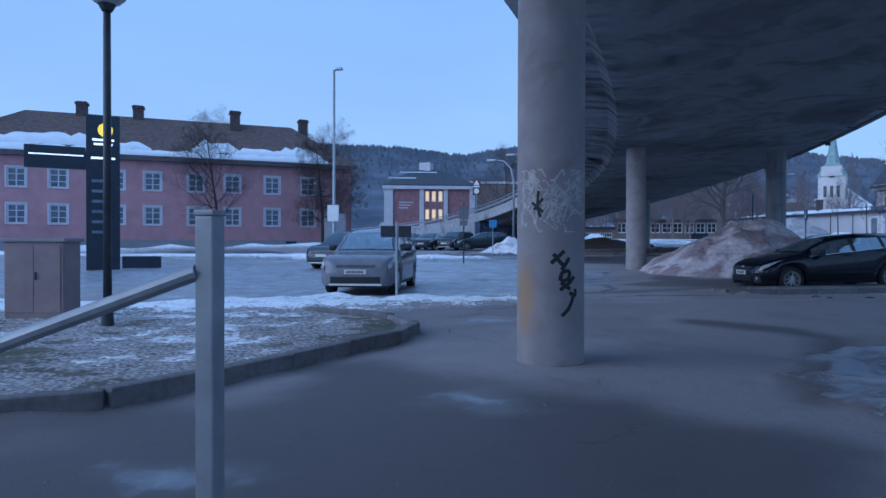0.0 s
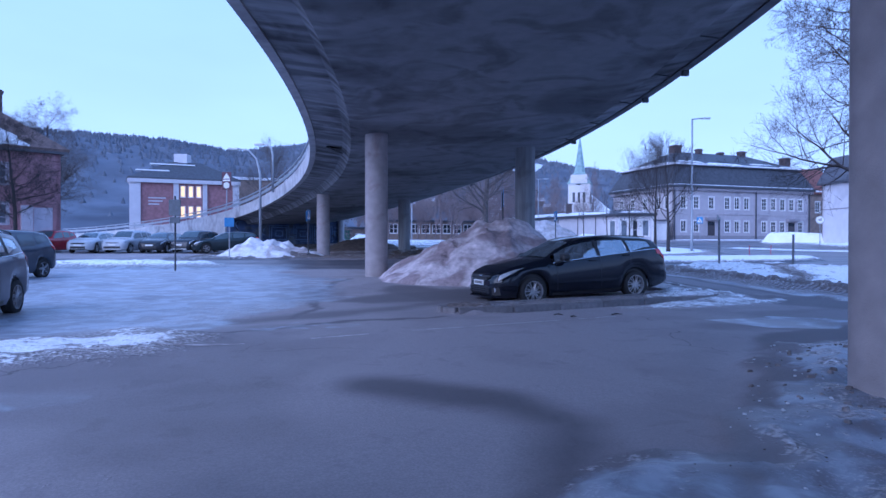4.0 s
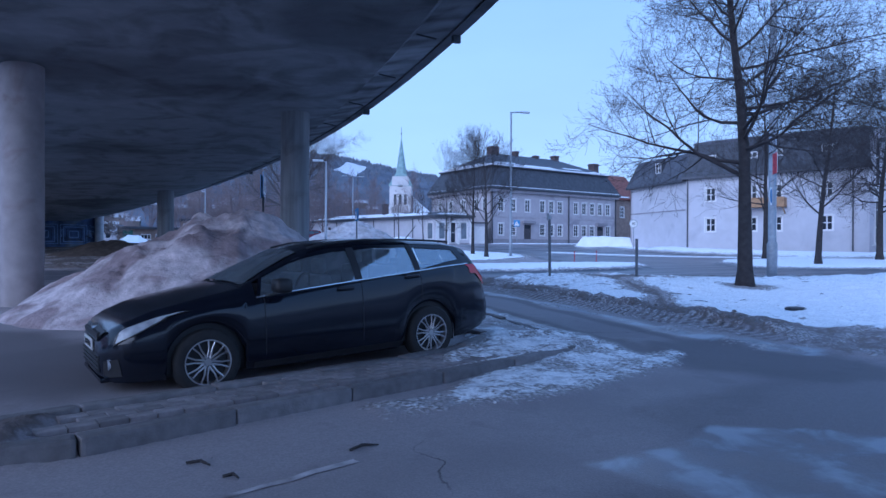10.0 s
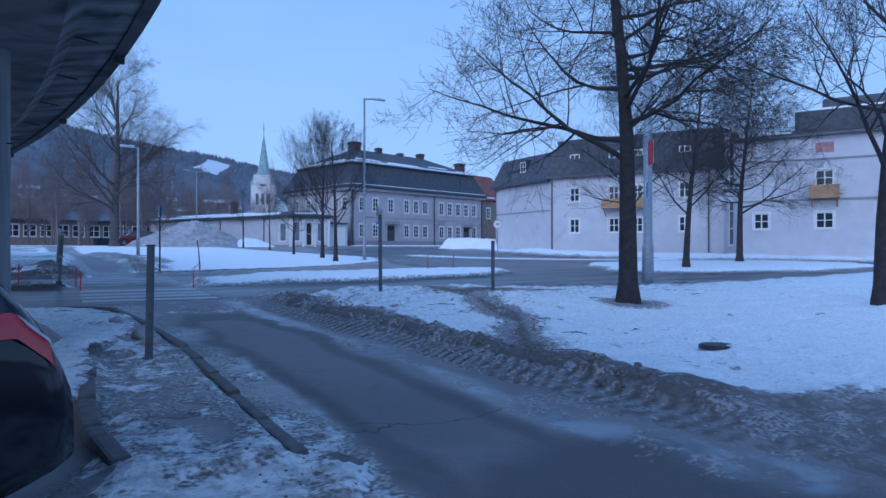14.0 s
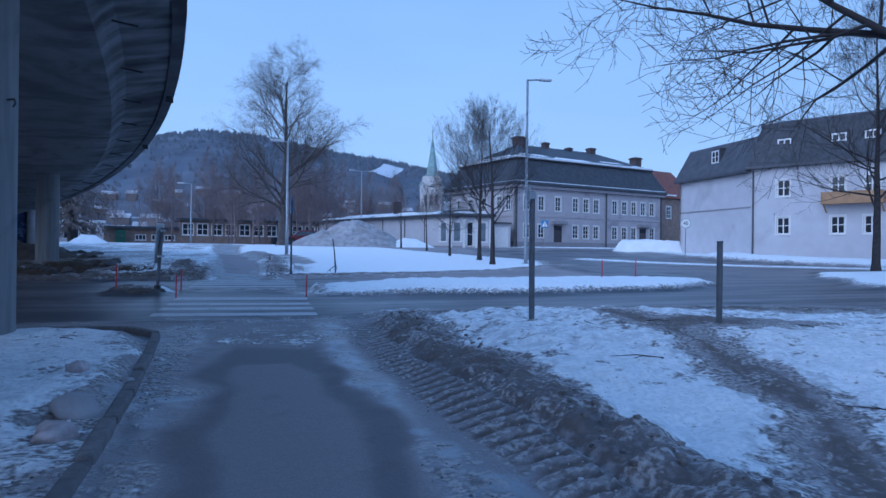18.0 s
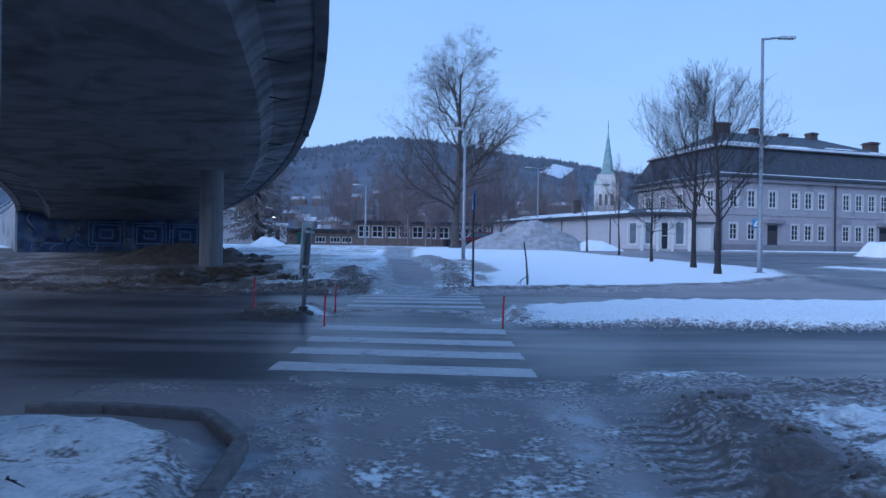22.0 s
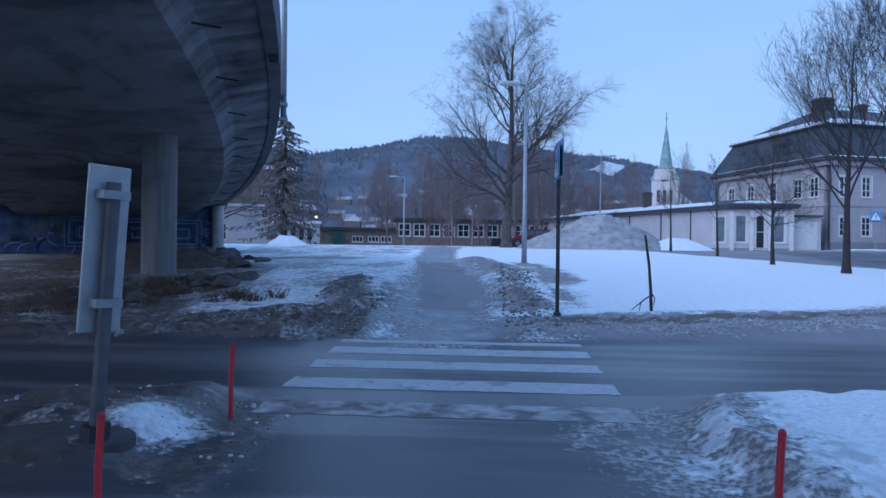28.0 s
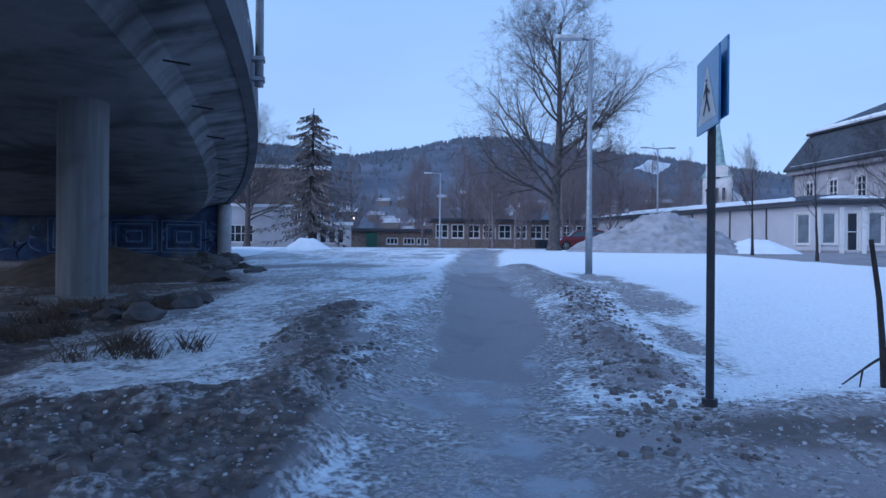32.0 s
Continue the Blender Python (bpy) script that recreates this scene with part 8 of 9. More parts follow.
# first quarter: lamp, cabinet, handrail, info pylon
GH = 4.62
gl = thing("globe_lamp", -7.1, 7.5, top_z(-7.1, 7.5), 0, "lamp post with a pale globe in a planted bed", "street lamp")
part("pole", tube([(0, 0, -0.2), (0, 0, GH)], [0.06, 0.05], 14), M_DARKSTEEL, gl, smooth=True)
part("collar", tube([(0, 0, GH - 0.15), (0, 0, GH)], [0.07, 0.15], 14), M_DARKSTEEL, gl)
bm = bmesh.new()
bmesh.ops.create_uvsphere(bm, u_segments=24, v_segments=14, radius=0.30, matrix=Matrix.Translation((0, 0, GH + 0.22)))
part("globe", bm, mat("milk_glass", (0.40, 0.40, 0.42), 0.25, var=0.1, bump=0), gl, smooth=True)
part("globe_cap", tube([(0, 0, GH + 0.42), (0, 0, GH + 0.50), (0, 0, GH + 0.56)], [0.24, 0.17, 0.03], 20), M_STEEL, gl)
part("foot_collar", tube([(0, 0, -0.02), (0, 0, 0.25)], [0.09, 0.07], 14), M_DARKSTEEL, gl)

cab = thing("utility_cabinet", -8.7, 7.9, top_z(-8.7, 7.9) - 0.02, 14, "brownish utility cabinet with a sloped lid in snow", "cabinet")
M_CAB = mat("cabinet_steel", (0.27, 0.20, 0.20), 0.6, var=0.15, scale=3, bump=0.1)
part("body", box(-0.46, -0.22, 0, 0.46, 0.22, 1.18, 0.012), M_CAB, cab)
part("lid", box(-0.5, -0.26, 1.182, 0.5, 0.26, 1.24, 0.012), M_GREYPLINTH, cab)
part("door", box(-0.42, -0.232, 0.1, 0.0, -0.222, 1.12, 0.004), M_CAB, cab)
part("door", box(0.008, -0.232, 0.1, 0.42, -0.222, 1.12, 0.004), M_CAB, cab)
part("door_handle", box(0.03, -0.25, 0.6, 0.05, -0.233, 0.72), M_DARKSTEEL, cab)

rail_t = thing("handrail", -1.29, 1.79, top_z(-1.29, 1.79), 0, "grey square steel post with a sloping handrail", "handrail")
part("post", box(-0.033, -0.033, -0.2, 0.033, 0.033, 1.37, 0.006), M_STEEL, rail_t)
part("post_cap", box(-0.036, -0.036, 1.371, 0.036, 0.036, 1.39, 0.004), M_STEEL, rail_t)
part("rail", tube([(-0.03, -0.02, 1.19), (-0.77, -0.10, 0.93), (-1.6, -0.19, 0.64)], 0.027, 10), M_STEEL, rail_t)
part("end_post", box(-1.65, -0.23, -0.2, -1.57, -0.15, 0.70, 0.006), M_STEEL, rail_t)

M_PYLON = mat("pylon_dark", (0.02, 0.03, 0.045), 0.4, var=0.15, scale=3, bump=0)
py = thing("sign_pylon", -20.75, 21.7, top_z(-20.75, 21.7), 44, "tall dark sign pylon with a yellow glowing mark", "sign")
part("slab", box(-0.62, -0.14, -0.2, 0.62, 0.14, 6.35, 0.02), M_PYLON, py)
yl = part("yellow_mark", disc(0.28, 0.02), mat("lit_yellow", (0.7, 0.5, 0.05), 0.4, bump=0, emit=((1.0, 0.72, 0.08), 0.9)), py)
yl.matrix_basis = Matrix.Translation((0.08, -0.15, 5.75))
M_LITWHITE = mat("lit_white", (0.7, 0.7, 0.72), 0.4, bump=0, emit=((0.9, 0.95, 1.0), 1.0))
for z0, w in ((5.30, 0.4), (5.12, 0.34), (4.55, 0.44)):
    part("lit_bar", box(-w, -0.152, z0, w, -0.142, z0 + 0.09), M_LITWHITE, py)
for k in range(6):
    part("text_bar", box(-0.42, -0.147, 3.6 - k * 0.42, 0.1 + 0.06 * (k % 3), -0.142, 3.72 - k * 0.42), mat("faint_text", (0.16, 0.20, 0.24), 0.5, bump=0), py)
part("side_board", box(-2.75, -0.12, 4.1, -0.63, 0.12, 5.0, 0.02), M_PYLON, py)
part("lit_bar", box(-2.6, -0.13, 4.62, -0.7, -0.121, 4.67), M_LITWHITE, py)
part("low_board", box(0.7, -0.1, 0.05, 2.2, 0.1, 0.55, 0.02), M_PYLON, py)

info = thing("info_sign", -4.6, 12.7, top_z(-4.6, 12.7), 15, "small dark parking sign on a thin post", "sign")
part("pole", tube([(0, 0, -0.2), (0, 0, 1.55)], 0.03, 10), M_STEEL, info)
part("plate", box(-0.34, -0.035, 1.22, -0.035, -0.01, 1.46, 0.006), M_DARKSTEEL, info)
part("plate", box(0.035, -0.035, 1.22, 0.30, -0.01, 1.46, 0.006), M_DARKSTEEL, info)
bare_post(-9.8, 13.6, 1.2, "thin grey post at the edge of the car park", 0.035)

# middle: posts along the footpath
bare_post(8.46, 24.40, 1.34, "plain dull steel post beside the footpath", 0.045, M_POST, lean=0.02)
ph_ = thing("sign_post", 13.7, 29.25, top_z(13.7, 29.25), 78, "tall grey sign post with a small plate on top", "road sign")
part("pole", tube([(0, 0, -0.2), (0.05, 0, 1.85)], 0.042, 12), M_POST, ph_)
part("plate", box(-0.06, 0.045, 1.70, 0.14, 0.065, 1.92, 0.008), M_SIGNBACK, ph_)
part("bracket", box(-0.03, -0.04, 1.74, 0.08, 0.045, 1.84), M_STEEL, ph_)
bare_post(16.0, 28.15, 1.12, "grey steel post in snow by the road", 0.042, M_POST)
crossing_sign(5.45, 31.03, 80, 3.2, "blue crossing sign on a dark pole beside the road", M_DARKSTEEL)
crossing_sign(10.87, 44.6, 90.5, 2.83, "blue crossing sign on a black pole beside the crossing", M_DARKSTEEL, 0.6)
st = thing("stake", 12.56, 45.4, top_z(12.56, 45.4) - 0.02, 0, "leaning wooden stake with a broken side branch", "stake")
part("stem", tube([(0, 0, -0.1), (-0.02, 0, 0.4), (-0.05, 0, 0.8), (-0.12, 0, 1.32)], [0.03, 0.027, 0.024, 0.02], 7), M_BARK, st)
part("branch", tube([(0, 0, 0.3), (-0.12, 0, 0.22), (-0.36, 0.05, 0.0)], [0.014, 0.012, 0.006], 5), M_BARK, st)
part("branch", tube([(-0.02, 0, 0.35), (0.05, 0, 0.25), (0.02, -0.05, 0.12)], [0.012, 0.01, 0.006], 5), M_BARK, st)
part("branch", tube([(-0.18, 0, 0.18), (-0.22, -0.03, 0.02)], [0.01, 0.006], 5), M_BARK, st)
tr = thing("traffic_sign", 7.40, 37.9, 0.62, 90, "grey sign panel turned away on a leaning steel post", "road sign")
tr.matrix_basis = Matrix.Translation((7.40, 37.9, top_z(7.40, 37.9))) @ Matrix.Rotation(radians(3.8), 4, 'Y') @ Matrix.Rotation(radians(57), 4, 'Z')
part("pole", tube([(0, 0, -0.2), (0, 0, 1.52)], 0.04, 12), M_POST, tr)
part("panel", box(-0.125, 0.05, 0.62, 0.125, 0.075, 1.62, 0.01), M_SIGNBACK, tr)
for z0 in (0.78, 1.42):
    part("clamp", box(-0.08, -0.05, z0, 0.08, 0.05, z0 + 0.05), M_STEEL, tr)
part("foot", tube([(0, 0, -0.02), (0, 0, 0.08)], 0.08, 12), M_DARKSTEEL, tr)
isl_rim = thing("median_kerb", 7.12, 38.0, top_z(7.12, 38.0) - 0.075, 0, "low worn kerb block at the foot of a sign", "kerb")
bm = tube([(0, 0, -0.05), (0, 0, 0.05), (0, 0, 0.085)], [0.46, 0.45, 0.36], 24)
for v in bm.verts:
    v.co.y *= 0.62
part("rim", bm, mat("dark_kerb_stone", (0.075, 0.07, 0.072), 0.8, var=0.3, scale=9, bump=0.4, bscale=40), isl_rim)
for x, y in ((10.98, 37.1), (7.94, 37.06), (7.84, 38.85), (6.40, 38.25), (20.36, 39.1), (21.7, 39.3)):
    t = thing("marker_stick", x, y, top_z(x, y), 0, "thin red plastic snow marker stick", "marker stick", "red marker sticks")
    part("stick", tube([(0, 0, -0.25), (0, 0, 0.30), (0.012, 0, 0.55)], 0.017, 8), M_RED, t)
    part("tip", tube([(0.012, 0, 0.55), (0.012, 0, 0.562)], [0.017, 0.009], 8), M_RED, t)
lamp_post(24.4, 55.0, 10.6, 0.9, 0, "tall grey street lamp on a snowy verge", 0.09)
lamp_post(11.05, 56.2, 6.1, 0.35, 180, "grey street lamp beside the footpath", 0.075)
lm = lamp_post(-13.9, 29.2, 9.6, 0.15, 0, "tall grey lamp mast in the car park", 0.08, head=0.35)
part("notice", box(-0.3, -0.12, 2.1, 0.3, -0.09, 2.9), M_WHITESIGN, lm)
lit_lamp = lamp_post(-36, 203, 7.6, 0.6, 180, "far street lamp with a lit head", 0.09)
part("lit_head", box(-0.95, -0.35, 7.1, -0.35, 0.35, 7.5, 0.1), mat("lit_lamp_head", (0.9, 0.8, 0.6), 0.4, bump=0, emit=((1.0, 0.86, 0.62), 9.0)), lit_lamp, "glowing lamp head")
lamp_post(21, 98, 9, 1.0, 10, "double-armed grey street lamp", 0.08, True)
lamp_post(2.4, 92, 6.2, 0.8, 180, "grey street lamp by the school", 0.08)
mast = lamp_post(23.2, 30.1, 13.0, 0.8, 90, "tall grey lamp mast by the roundabout", 0.14)
zt_ = top_z(23.2, 30.1)
round_sign(22.98, 29.95, zt_, 35, 2.9, "blue round road sign fixed to a lamp mast", M_BLUESIGN, M_WHITESIGN, 0.32, pole=False)
ys_ = thing("give_way_sign", 23.05, 29.88, zt_, 59, "red and white sign seen edge-on on a lamp mast", "road sign")
part("plate", box(-0.3, -0.03, 3.7, 0.3, 0.0, 4.4, 0.02), M_WHITESIGN, ys_)
part("rim", box(-0.32, 0.002, 3.68, 0.32, 0.02, 4.42, 0.02), M_RED, ys_)
crossing_sign(38.5, 83.5, -28, 3.0, "blue crossing sign on a pole before the grey house", M_STEEL, 0.75)
round_sign(35.4, 55.5, top_z(35.4, 55.5), -31, 2.55, "round speed limit sign reading 40 on a pole", M_WHITESIGN, M_SIGNBACK, 0.33, "40")
# signs and lamps about the car park and the ramp
sf = thing("warning_sign", -7.75, 31.2, top_z(-7.75, 31.2), 0, "stack of road signs on a dark pole, seen from behind", "road sign")
part("pole", tube([(0, 0, -0.2), (0, 0, 3.0)], 0.035, 10), M_DARKSTEEL, sf)
part("plate", box(-0.24, -0.05, 2.2, 0.24, -0.02, 2.85, 0.02), M_POST, sf)
part("plate", box(-0.2, -0.05, 1.9, 0.2, -0.02, 2.15, 0.02), M_POST, sf)
crossing_sign(-4.1, 42.1, 80, 2.6, "crossing sign seen edge-on on a dark pole", M_DARKSTEEL, 0.6)
ps = thing("parking_sign", -8.18, 40.74, top_z(-8.18, 40.74), 10, "blue parking sign on a pole", "road sign")
part("pole", tube([(0, 0, -0.2), (0, 0, 2.3)], 0.03, 10), M_STEEL, ps)
part("plate", box(-0.25, -0.05, 1.8, 0.25, -0.03, 2.3, 0.01), M_BLUESIGN, ps)
bare_post(-12.2, 28.6, 1.3, "thin grey post in the icy car park", 0.04)
rp = on_bridge(73.2, 33, 0.85)
wsn = thing("ramp_warning_sign", rp.x, rp.y, rp.z, -10, "triangular and round road signs on a pole above the ramp", "road sign")
part("pole", tube([(0, 0, -0.1), (0, 0, 3.0)], 0.05, 10), M_STEEL, wsn)
part("backing", box(-0.42, -0.05, 1.65, 0.42, -0.02, 3.2, 0.03), mat("sign_maroon", (0.10, 0.03, 0.05), 0.5, bump=0), wsn)
bm = bmesh.new()
bm.faces.new([bm.verts.new(p) for p in ((-0.33, -0.056, 2.62), (0.33, -0.056, 2.62), (0, -0.056, 3.12))])
part("triangle", bm, M_WHITESIGN, wsn)
part("text_plate", box(-0.33, -0.06, 2.40, 0.33, -0.052, 2.54), M_WHITESIGN, wsn)
o = part("disc", disc(0.27, 0.02), M_WHITESIGN, wsn)
o.matrix_basis = Matrix.Translation((0, -0.062, 2.03))


def curved_lamp(x, y, z, h, rz, label, arm=1.0):
    t = thing("street_lamp", x, y, z, rz, label, "street lamp", "street lamps")
    part("pole", tube([(0, 0, -0.2), (0, 0, h * 0.75), (0.25 * arm, 0, h * 0.9), (0.8 * arm, 0, h * 0.98), (1.6 * arm, 0, h)], [0.09, 0.075, 0.06, 0.05, 0.04], 10), M_STEEL, t, smooth=True)
    part("lamp_head", box(1.5 * arm, -0.14, h - 0.08, 1.5 * arm + 0.7, 0.14, h + 0.06, 0.04), mat("lamp_housing", (0.5, 0.52, 0.54), 0.5, 0.2, bump=0), t)
    return t


curved_lamp(-7.85, 46.8, top_z(-7.85, 46.8), 6.9, 165, "curved grey street lamp beside the ramp")
rp = on_bridge(73.45, 23, 0.75)
curved_lamp(rp.x, rp.y, rp.z, 3.2, 165, "curved grey street lamp on the bridge", 0.45)
bp_ = on_bridge(84.84, 20.3, 0.1)
bl = thing("bridge_lamp_mast", bp_.x, bp_.y, bp_.z - 0.15, 20, "grey lamp mast clamped to the bridge edge", "street lamp")
part("pole", tube([(0.05, 0, 0), (0.05, 0, 8.0)], [0.085, 0.06], 12), M_STEEL, bl, smooth=True)
for z0 in (0.1, 0.5):
    part("clamp", box(-0.22, -0.12, z0, 0.16, 0.12, z0 + 0.08, 0.01), M_STEEL, bl)
o = thing("cable_hook", 6.72, 30.42, 3.55, -30, "small dark hook fixed to a concrete column", "hook")
part("hook", tube([(-0.08, 0, 0), (0.04, 0, 0), (0.06, 0, -0.06), (0.02, 0, -0.1)], 0.014, 6), M_DARKSTEEL, o)
plate = thing("manhole_cover", 14.74, 21.35, top_z(14.74, 21.35) + 0.01, 0, "dark iron manhole cover in the snow", "manhole cover")
part("lid", tube([(0, 0, -0.02), (0, 0, 0.025)], 0.20, 24), M_DARKSTEEL, plate)
part("rim", tube([(0, 0, -0.03), (0, 0, 0.015)], 0.23, 24), M_DARKSTEEL, plate)
rb = random.Random(31)
for k in range(26):
    x, y = rb.uniform(13.2, 21), rb.uniform(21, 31)
    if k > 18:
        x, y = rb.uniform(5.2, 8.2), rb.uniform(24.5, 31.5)
    t = thing("fallen_twig", x, y, top_z(x, y) + 0.012, rb.uniform(0, 360), "thin fallen twig lying on the snow", "twig", "fallen twigs")
    a = rb.uniform(0.2, 0.6)
    part("stem", tube([(0, 0, 0), (a * 0.5, rb.uniform(-.05, .05), 0.02), (a, rb.uniform(-.12, .12), 0.0)], [0.008, 0.006, 0.003], 4), M_BARK, t)
    part("side_twig", tube([(a * 0.4, 0, 0.015), (a * 0.6, rb.choice((-1, 1)) * a * 0.25, 0.01)], [0.005, 0.003], 4), M_BARK, t)

# ---- far buildings ----
church = thing("church", 63.5, 229.4, 0, -20, "pale church with a green copper spire and clock", "church")
church.scale = (1.1, 1.1, 1.1)
M_COPPER = mat("green_copper", (0.23, 0.33, 0.32), 0.6, 0.1, var=0.2, scale=1, bump=0.1)
M_CHURCH = mat("church_plaster", (0.55, 0.50, 0.48), 0.9, var=0.1, scale=0.5, bump=0.1)
part("tower", box(-3.4, -3.4, 0, 3.4, 3.4, 20.6, 0.1), M_CHURCH, church)
part("nave", box(-3.0, 3.5, 0, 9.0, 22, 12, 0.1), M_CHURCH, church)
skirt_roof("nave_roof", [(-3.6, 3.5), (9.6, 3.5), (9.6, 22.5), (-3.6, 22.5)], 12.2, [(2.9, 3.6), (3.1, 3.6), (3.1, 22.4), (2.9, 22.4)], 18.0, M_SNOWROOF, church)
skirt_roof("gable_roof", [(-3.7, -3.7), (3.7, -3.7), (3.7, 3.7), (-3.7, 3.7)], 20.7, [(-1.7, -1.7), (1.7, -1.7), (1.7, 1.7), (-1.7, 1.7)], 24.4, M_COPPER, church)
part("spire", tube([(0, 0, 24.2), (0, 0, 27), (0, 0, 36.0)], [1.9, 1.45, 0.08], 8), M_COPPER, church)
part("finial", tube([(0, 0, 36), (0, 0, 39.4)], 0.07, 6), M_DARKSTEEL, church)
part("finial_ball", tube([(0, 0, 37.2), (0, 0, 37.5), (0, 0, 37.8)], [0.05, 0.28, 0.05], 8), M_DARKSTEEL, church)
for s, ry in ((-1, 0), (1, 0)):
    o = part("clock", disc(1.5, 0.2), M_DARKSTEEL, church)
    o.matrix_basis = Matrix.Translation((0, s * 3.5, 21.6))
for s in (-1, 1):
    part("clock_gable", prism([(-2.6, s * 3.72), (2.6, s * 3.72), (2.6, s * 3.3), (-2.6, s * 3.3)], 20.6, 23.4), M_CHURCH, church)
    for x in (-1.6, 0, 1.6):
        part("louvre", box(x - 0.4, s * 3.41, 14.6, x + 0.4, s * 3.46, 17.8), M_GLASS_WIN, church)
        part("louvre", box(s * 3.41, x - 0.4, 14.6, s * 3.46, x + 0.4, 17.8), M_GLASS_WIN, church)

mus = thing("brick_hall", -43.2, 109.7, 0, 0, "red brick hall with pale pilasters and lit windows", "building")
M_BRICKF = mat("far_brick", (0.30, 0.15, 0.16), 0.9, var=0.2, scale=2, bump=0.2)
MA, MB = (-41.5, 108.6), (-26.5, 114.0)
MC = rect(MA, (15, 5.4), math.dist(MA, MB), 13)
mh = [(7.1, 7.9, v, v + 1.9) for v in (5.6, 8.9)] + [(8.3, 9.1, v, v + 1.9) for v in (5.6, 8.9)] + [(9.5, 10.3, v, v + 1.9) for v in (5.6, 8.9)]
facade("wall", MC[0], MC[1], 1.5, 11.6, mh, M_BRICKF, mus)
for h in mh:
    window(MC[0], MC[1], h, mus, 2, 1, 0.14, m_glass=M_LIT)
facade("wall", MC[3], MC[0], 1.5, 11.6, [], M_BRICKF, mus)
facade("wall", MC[1], MC[2], 1.5, 11.6, [], M_BRICKF, mus)
for u0, u1 in ((-0.2, 1.3), (6.1, 6.9), (10.5, 11.2), (15.2, 16.2)):
    wall_box("pilaster", MC[0], MC[1], u0, u1, 1.5, 11.4, 0.003, 0.3, M_WHITEWALL, mus)
wall_box("pilaster", MC[3], MC[0], 11.5, 13.2, 1.5, 11.4, 0.003, 0.3, M_WHITEWALL, mus)
wall_box("pilaster", MC[3], MC[0], 0, 6.5, 1.5, 11.4, 0.003, 0.3, M_WHITEWALL, mus)
wall_box("base_band", MC[0], MC[1], -0.3, 16.2, 1.2, 4.4, 0.31, 0.45, M_WHITEWALL, mus)
wall_box("cornice", MC[0], MC[1], -0.4, 16.4, 11.1, 11.7, 0.31, 0.6, M_WHITEWALL, mus)
wall_box("cornice", MC[3], MC[0], -0.4, 13.4, 11.1, 11.7, 0.31, 0.6, M_WHITEWALL, mus)
skirt_roof("roof", rect(MA, (15, 5.4), math.dist(MA, MB), 13, 0.6), 11.9, rect(MA, (15, 5.4), math.dist(MA, MB), 13, -5.5), 15.2, M_SLATE, mus)
part("cupola", box(-37.6, 116.0, 15.0, -35.4, 118.2, 16.6, 0.05), M_WHITEWALL, mus)
wall_box("roof_snow", MC[0], MC[1], 0.5, 5.5, 13.2, 13.4, -3.2, -1.8, M_SNOWROOF, mus)
wall_box("roof_snow", MC[0], MC[1], 2.5, 9.5, 14.5, 14.7, -5.4, -4.0, M_SNOWROOF, mus)
for k in range(3):
    wall_box("sign_letter_bar", MC[0], MC[1], 2.4, 5.0 - 0.5 * k, 8.6 - 0.5 * k, 8.8 - 0.5 * k, 0.02, 0.06, M_WHITEWALL, mus)
under(mus, ())

school = thing("school_building", 4, 118, 0, 0, "long low brick school building with white window bands", "building")
M_SCHOOLB = mat("tan_brick", (0.27, 0.20, 0.17), 0.9, var=0.2, scale=2, bump=0.2)
S1, S2, S3 = (-16.0, 110.6), (-1.6, 115.0), (24.5, 120.5)
sh1 = [(u, u + 1.4, 2.4, 3.2) for u in (9.6, 11.6, 13.2)]
facade("wall", S1, S2, 1.5, 3.9, sh1, M_SCHOOLB, school)
for h in sh1:
    window(S1, S2, h, school, 1, 3, 0.12)
wall_box("eaves_board", S1, S2, -0.3, 15.0, 3.9, 4.25, -4, 0.5, M_SLATE, school)
wall_box("container", S1, S2, 7.2, 8.4, 1.6, 3.7, 0.1, 1.0, mat("green_bin", (0.02, 0.10, 0.07), 0.6, bump=0), school)
sh2 = [(u, u + 1.55, 3.2, 4.9) for u in np.arange(0.4, 25.2, 1.9)]
facade("wall", S2, S3, 1.5, 5.2, sh2, M_SCHOOLB, school)
for h in sh2:
    window(S2, S3, h, school, 2, 2, 0.14)
wall_box("eaves_board", S2, S3, -0.3, 26.8, 5.2, 5.55, -5, 0.4, M_SLATE, school)
wall_box("dark_shed", S2, S3, 12.5, 17.5, 1.6, 3.1, 0.1, 1.6, M_PYLON, school)
under(school, ())
wsh = thing("white_shed", -20, 104, 0, 0, "low white shed with a row of windows", "shed")
V1, V2, V3 = (-20.8, 100.5), (-14.4, 102.5), (-8.6, 104.5)
facade("wall", V1, V2, 1.5, 6.0, [(0.6, 3.0, 2.4, 4.2)], M_WHITEWALL, wsh)
window(V1, V2, (0.6, 3.0, 2.4, 4.2), wsh, 2, 4, 0.1)
facade("wall", V2, V3, 1.5, 4.3, [(u, u + 0.7, 2.4, 3.9) for u in np.arange(2.0, 5.4, 0.9)], M_WHITEWALL, wsh)
for u in np.arange(2.0, 5.4, 0.9):
    window(V2, V3, (u, u + 0.7, 2.4, 3.9), wsh, 1, 1, 0.08)
wall_box("roof", V1, V2, -0.2, 6.9, 6.0, 6.3, -5, 0.3, M_SNOWROOF, wsh)
wall_box("roof", V2, V3, -0.1, 6.3, 4.3, 4.6, -4, 0.3, M_SNOWROOF, wsh)
under(wsh, ())
tall = thing("yellow_block", -32, 128, 0, 0, "far ochre block with lit windows", "building")
T1, T2 = (-33.0, 127.0), (-19.5, 131.5)
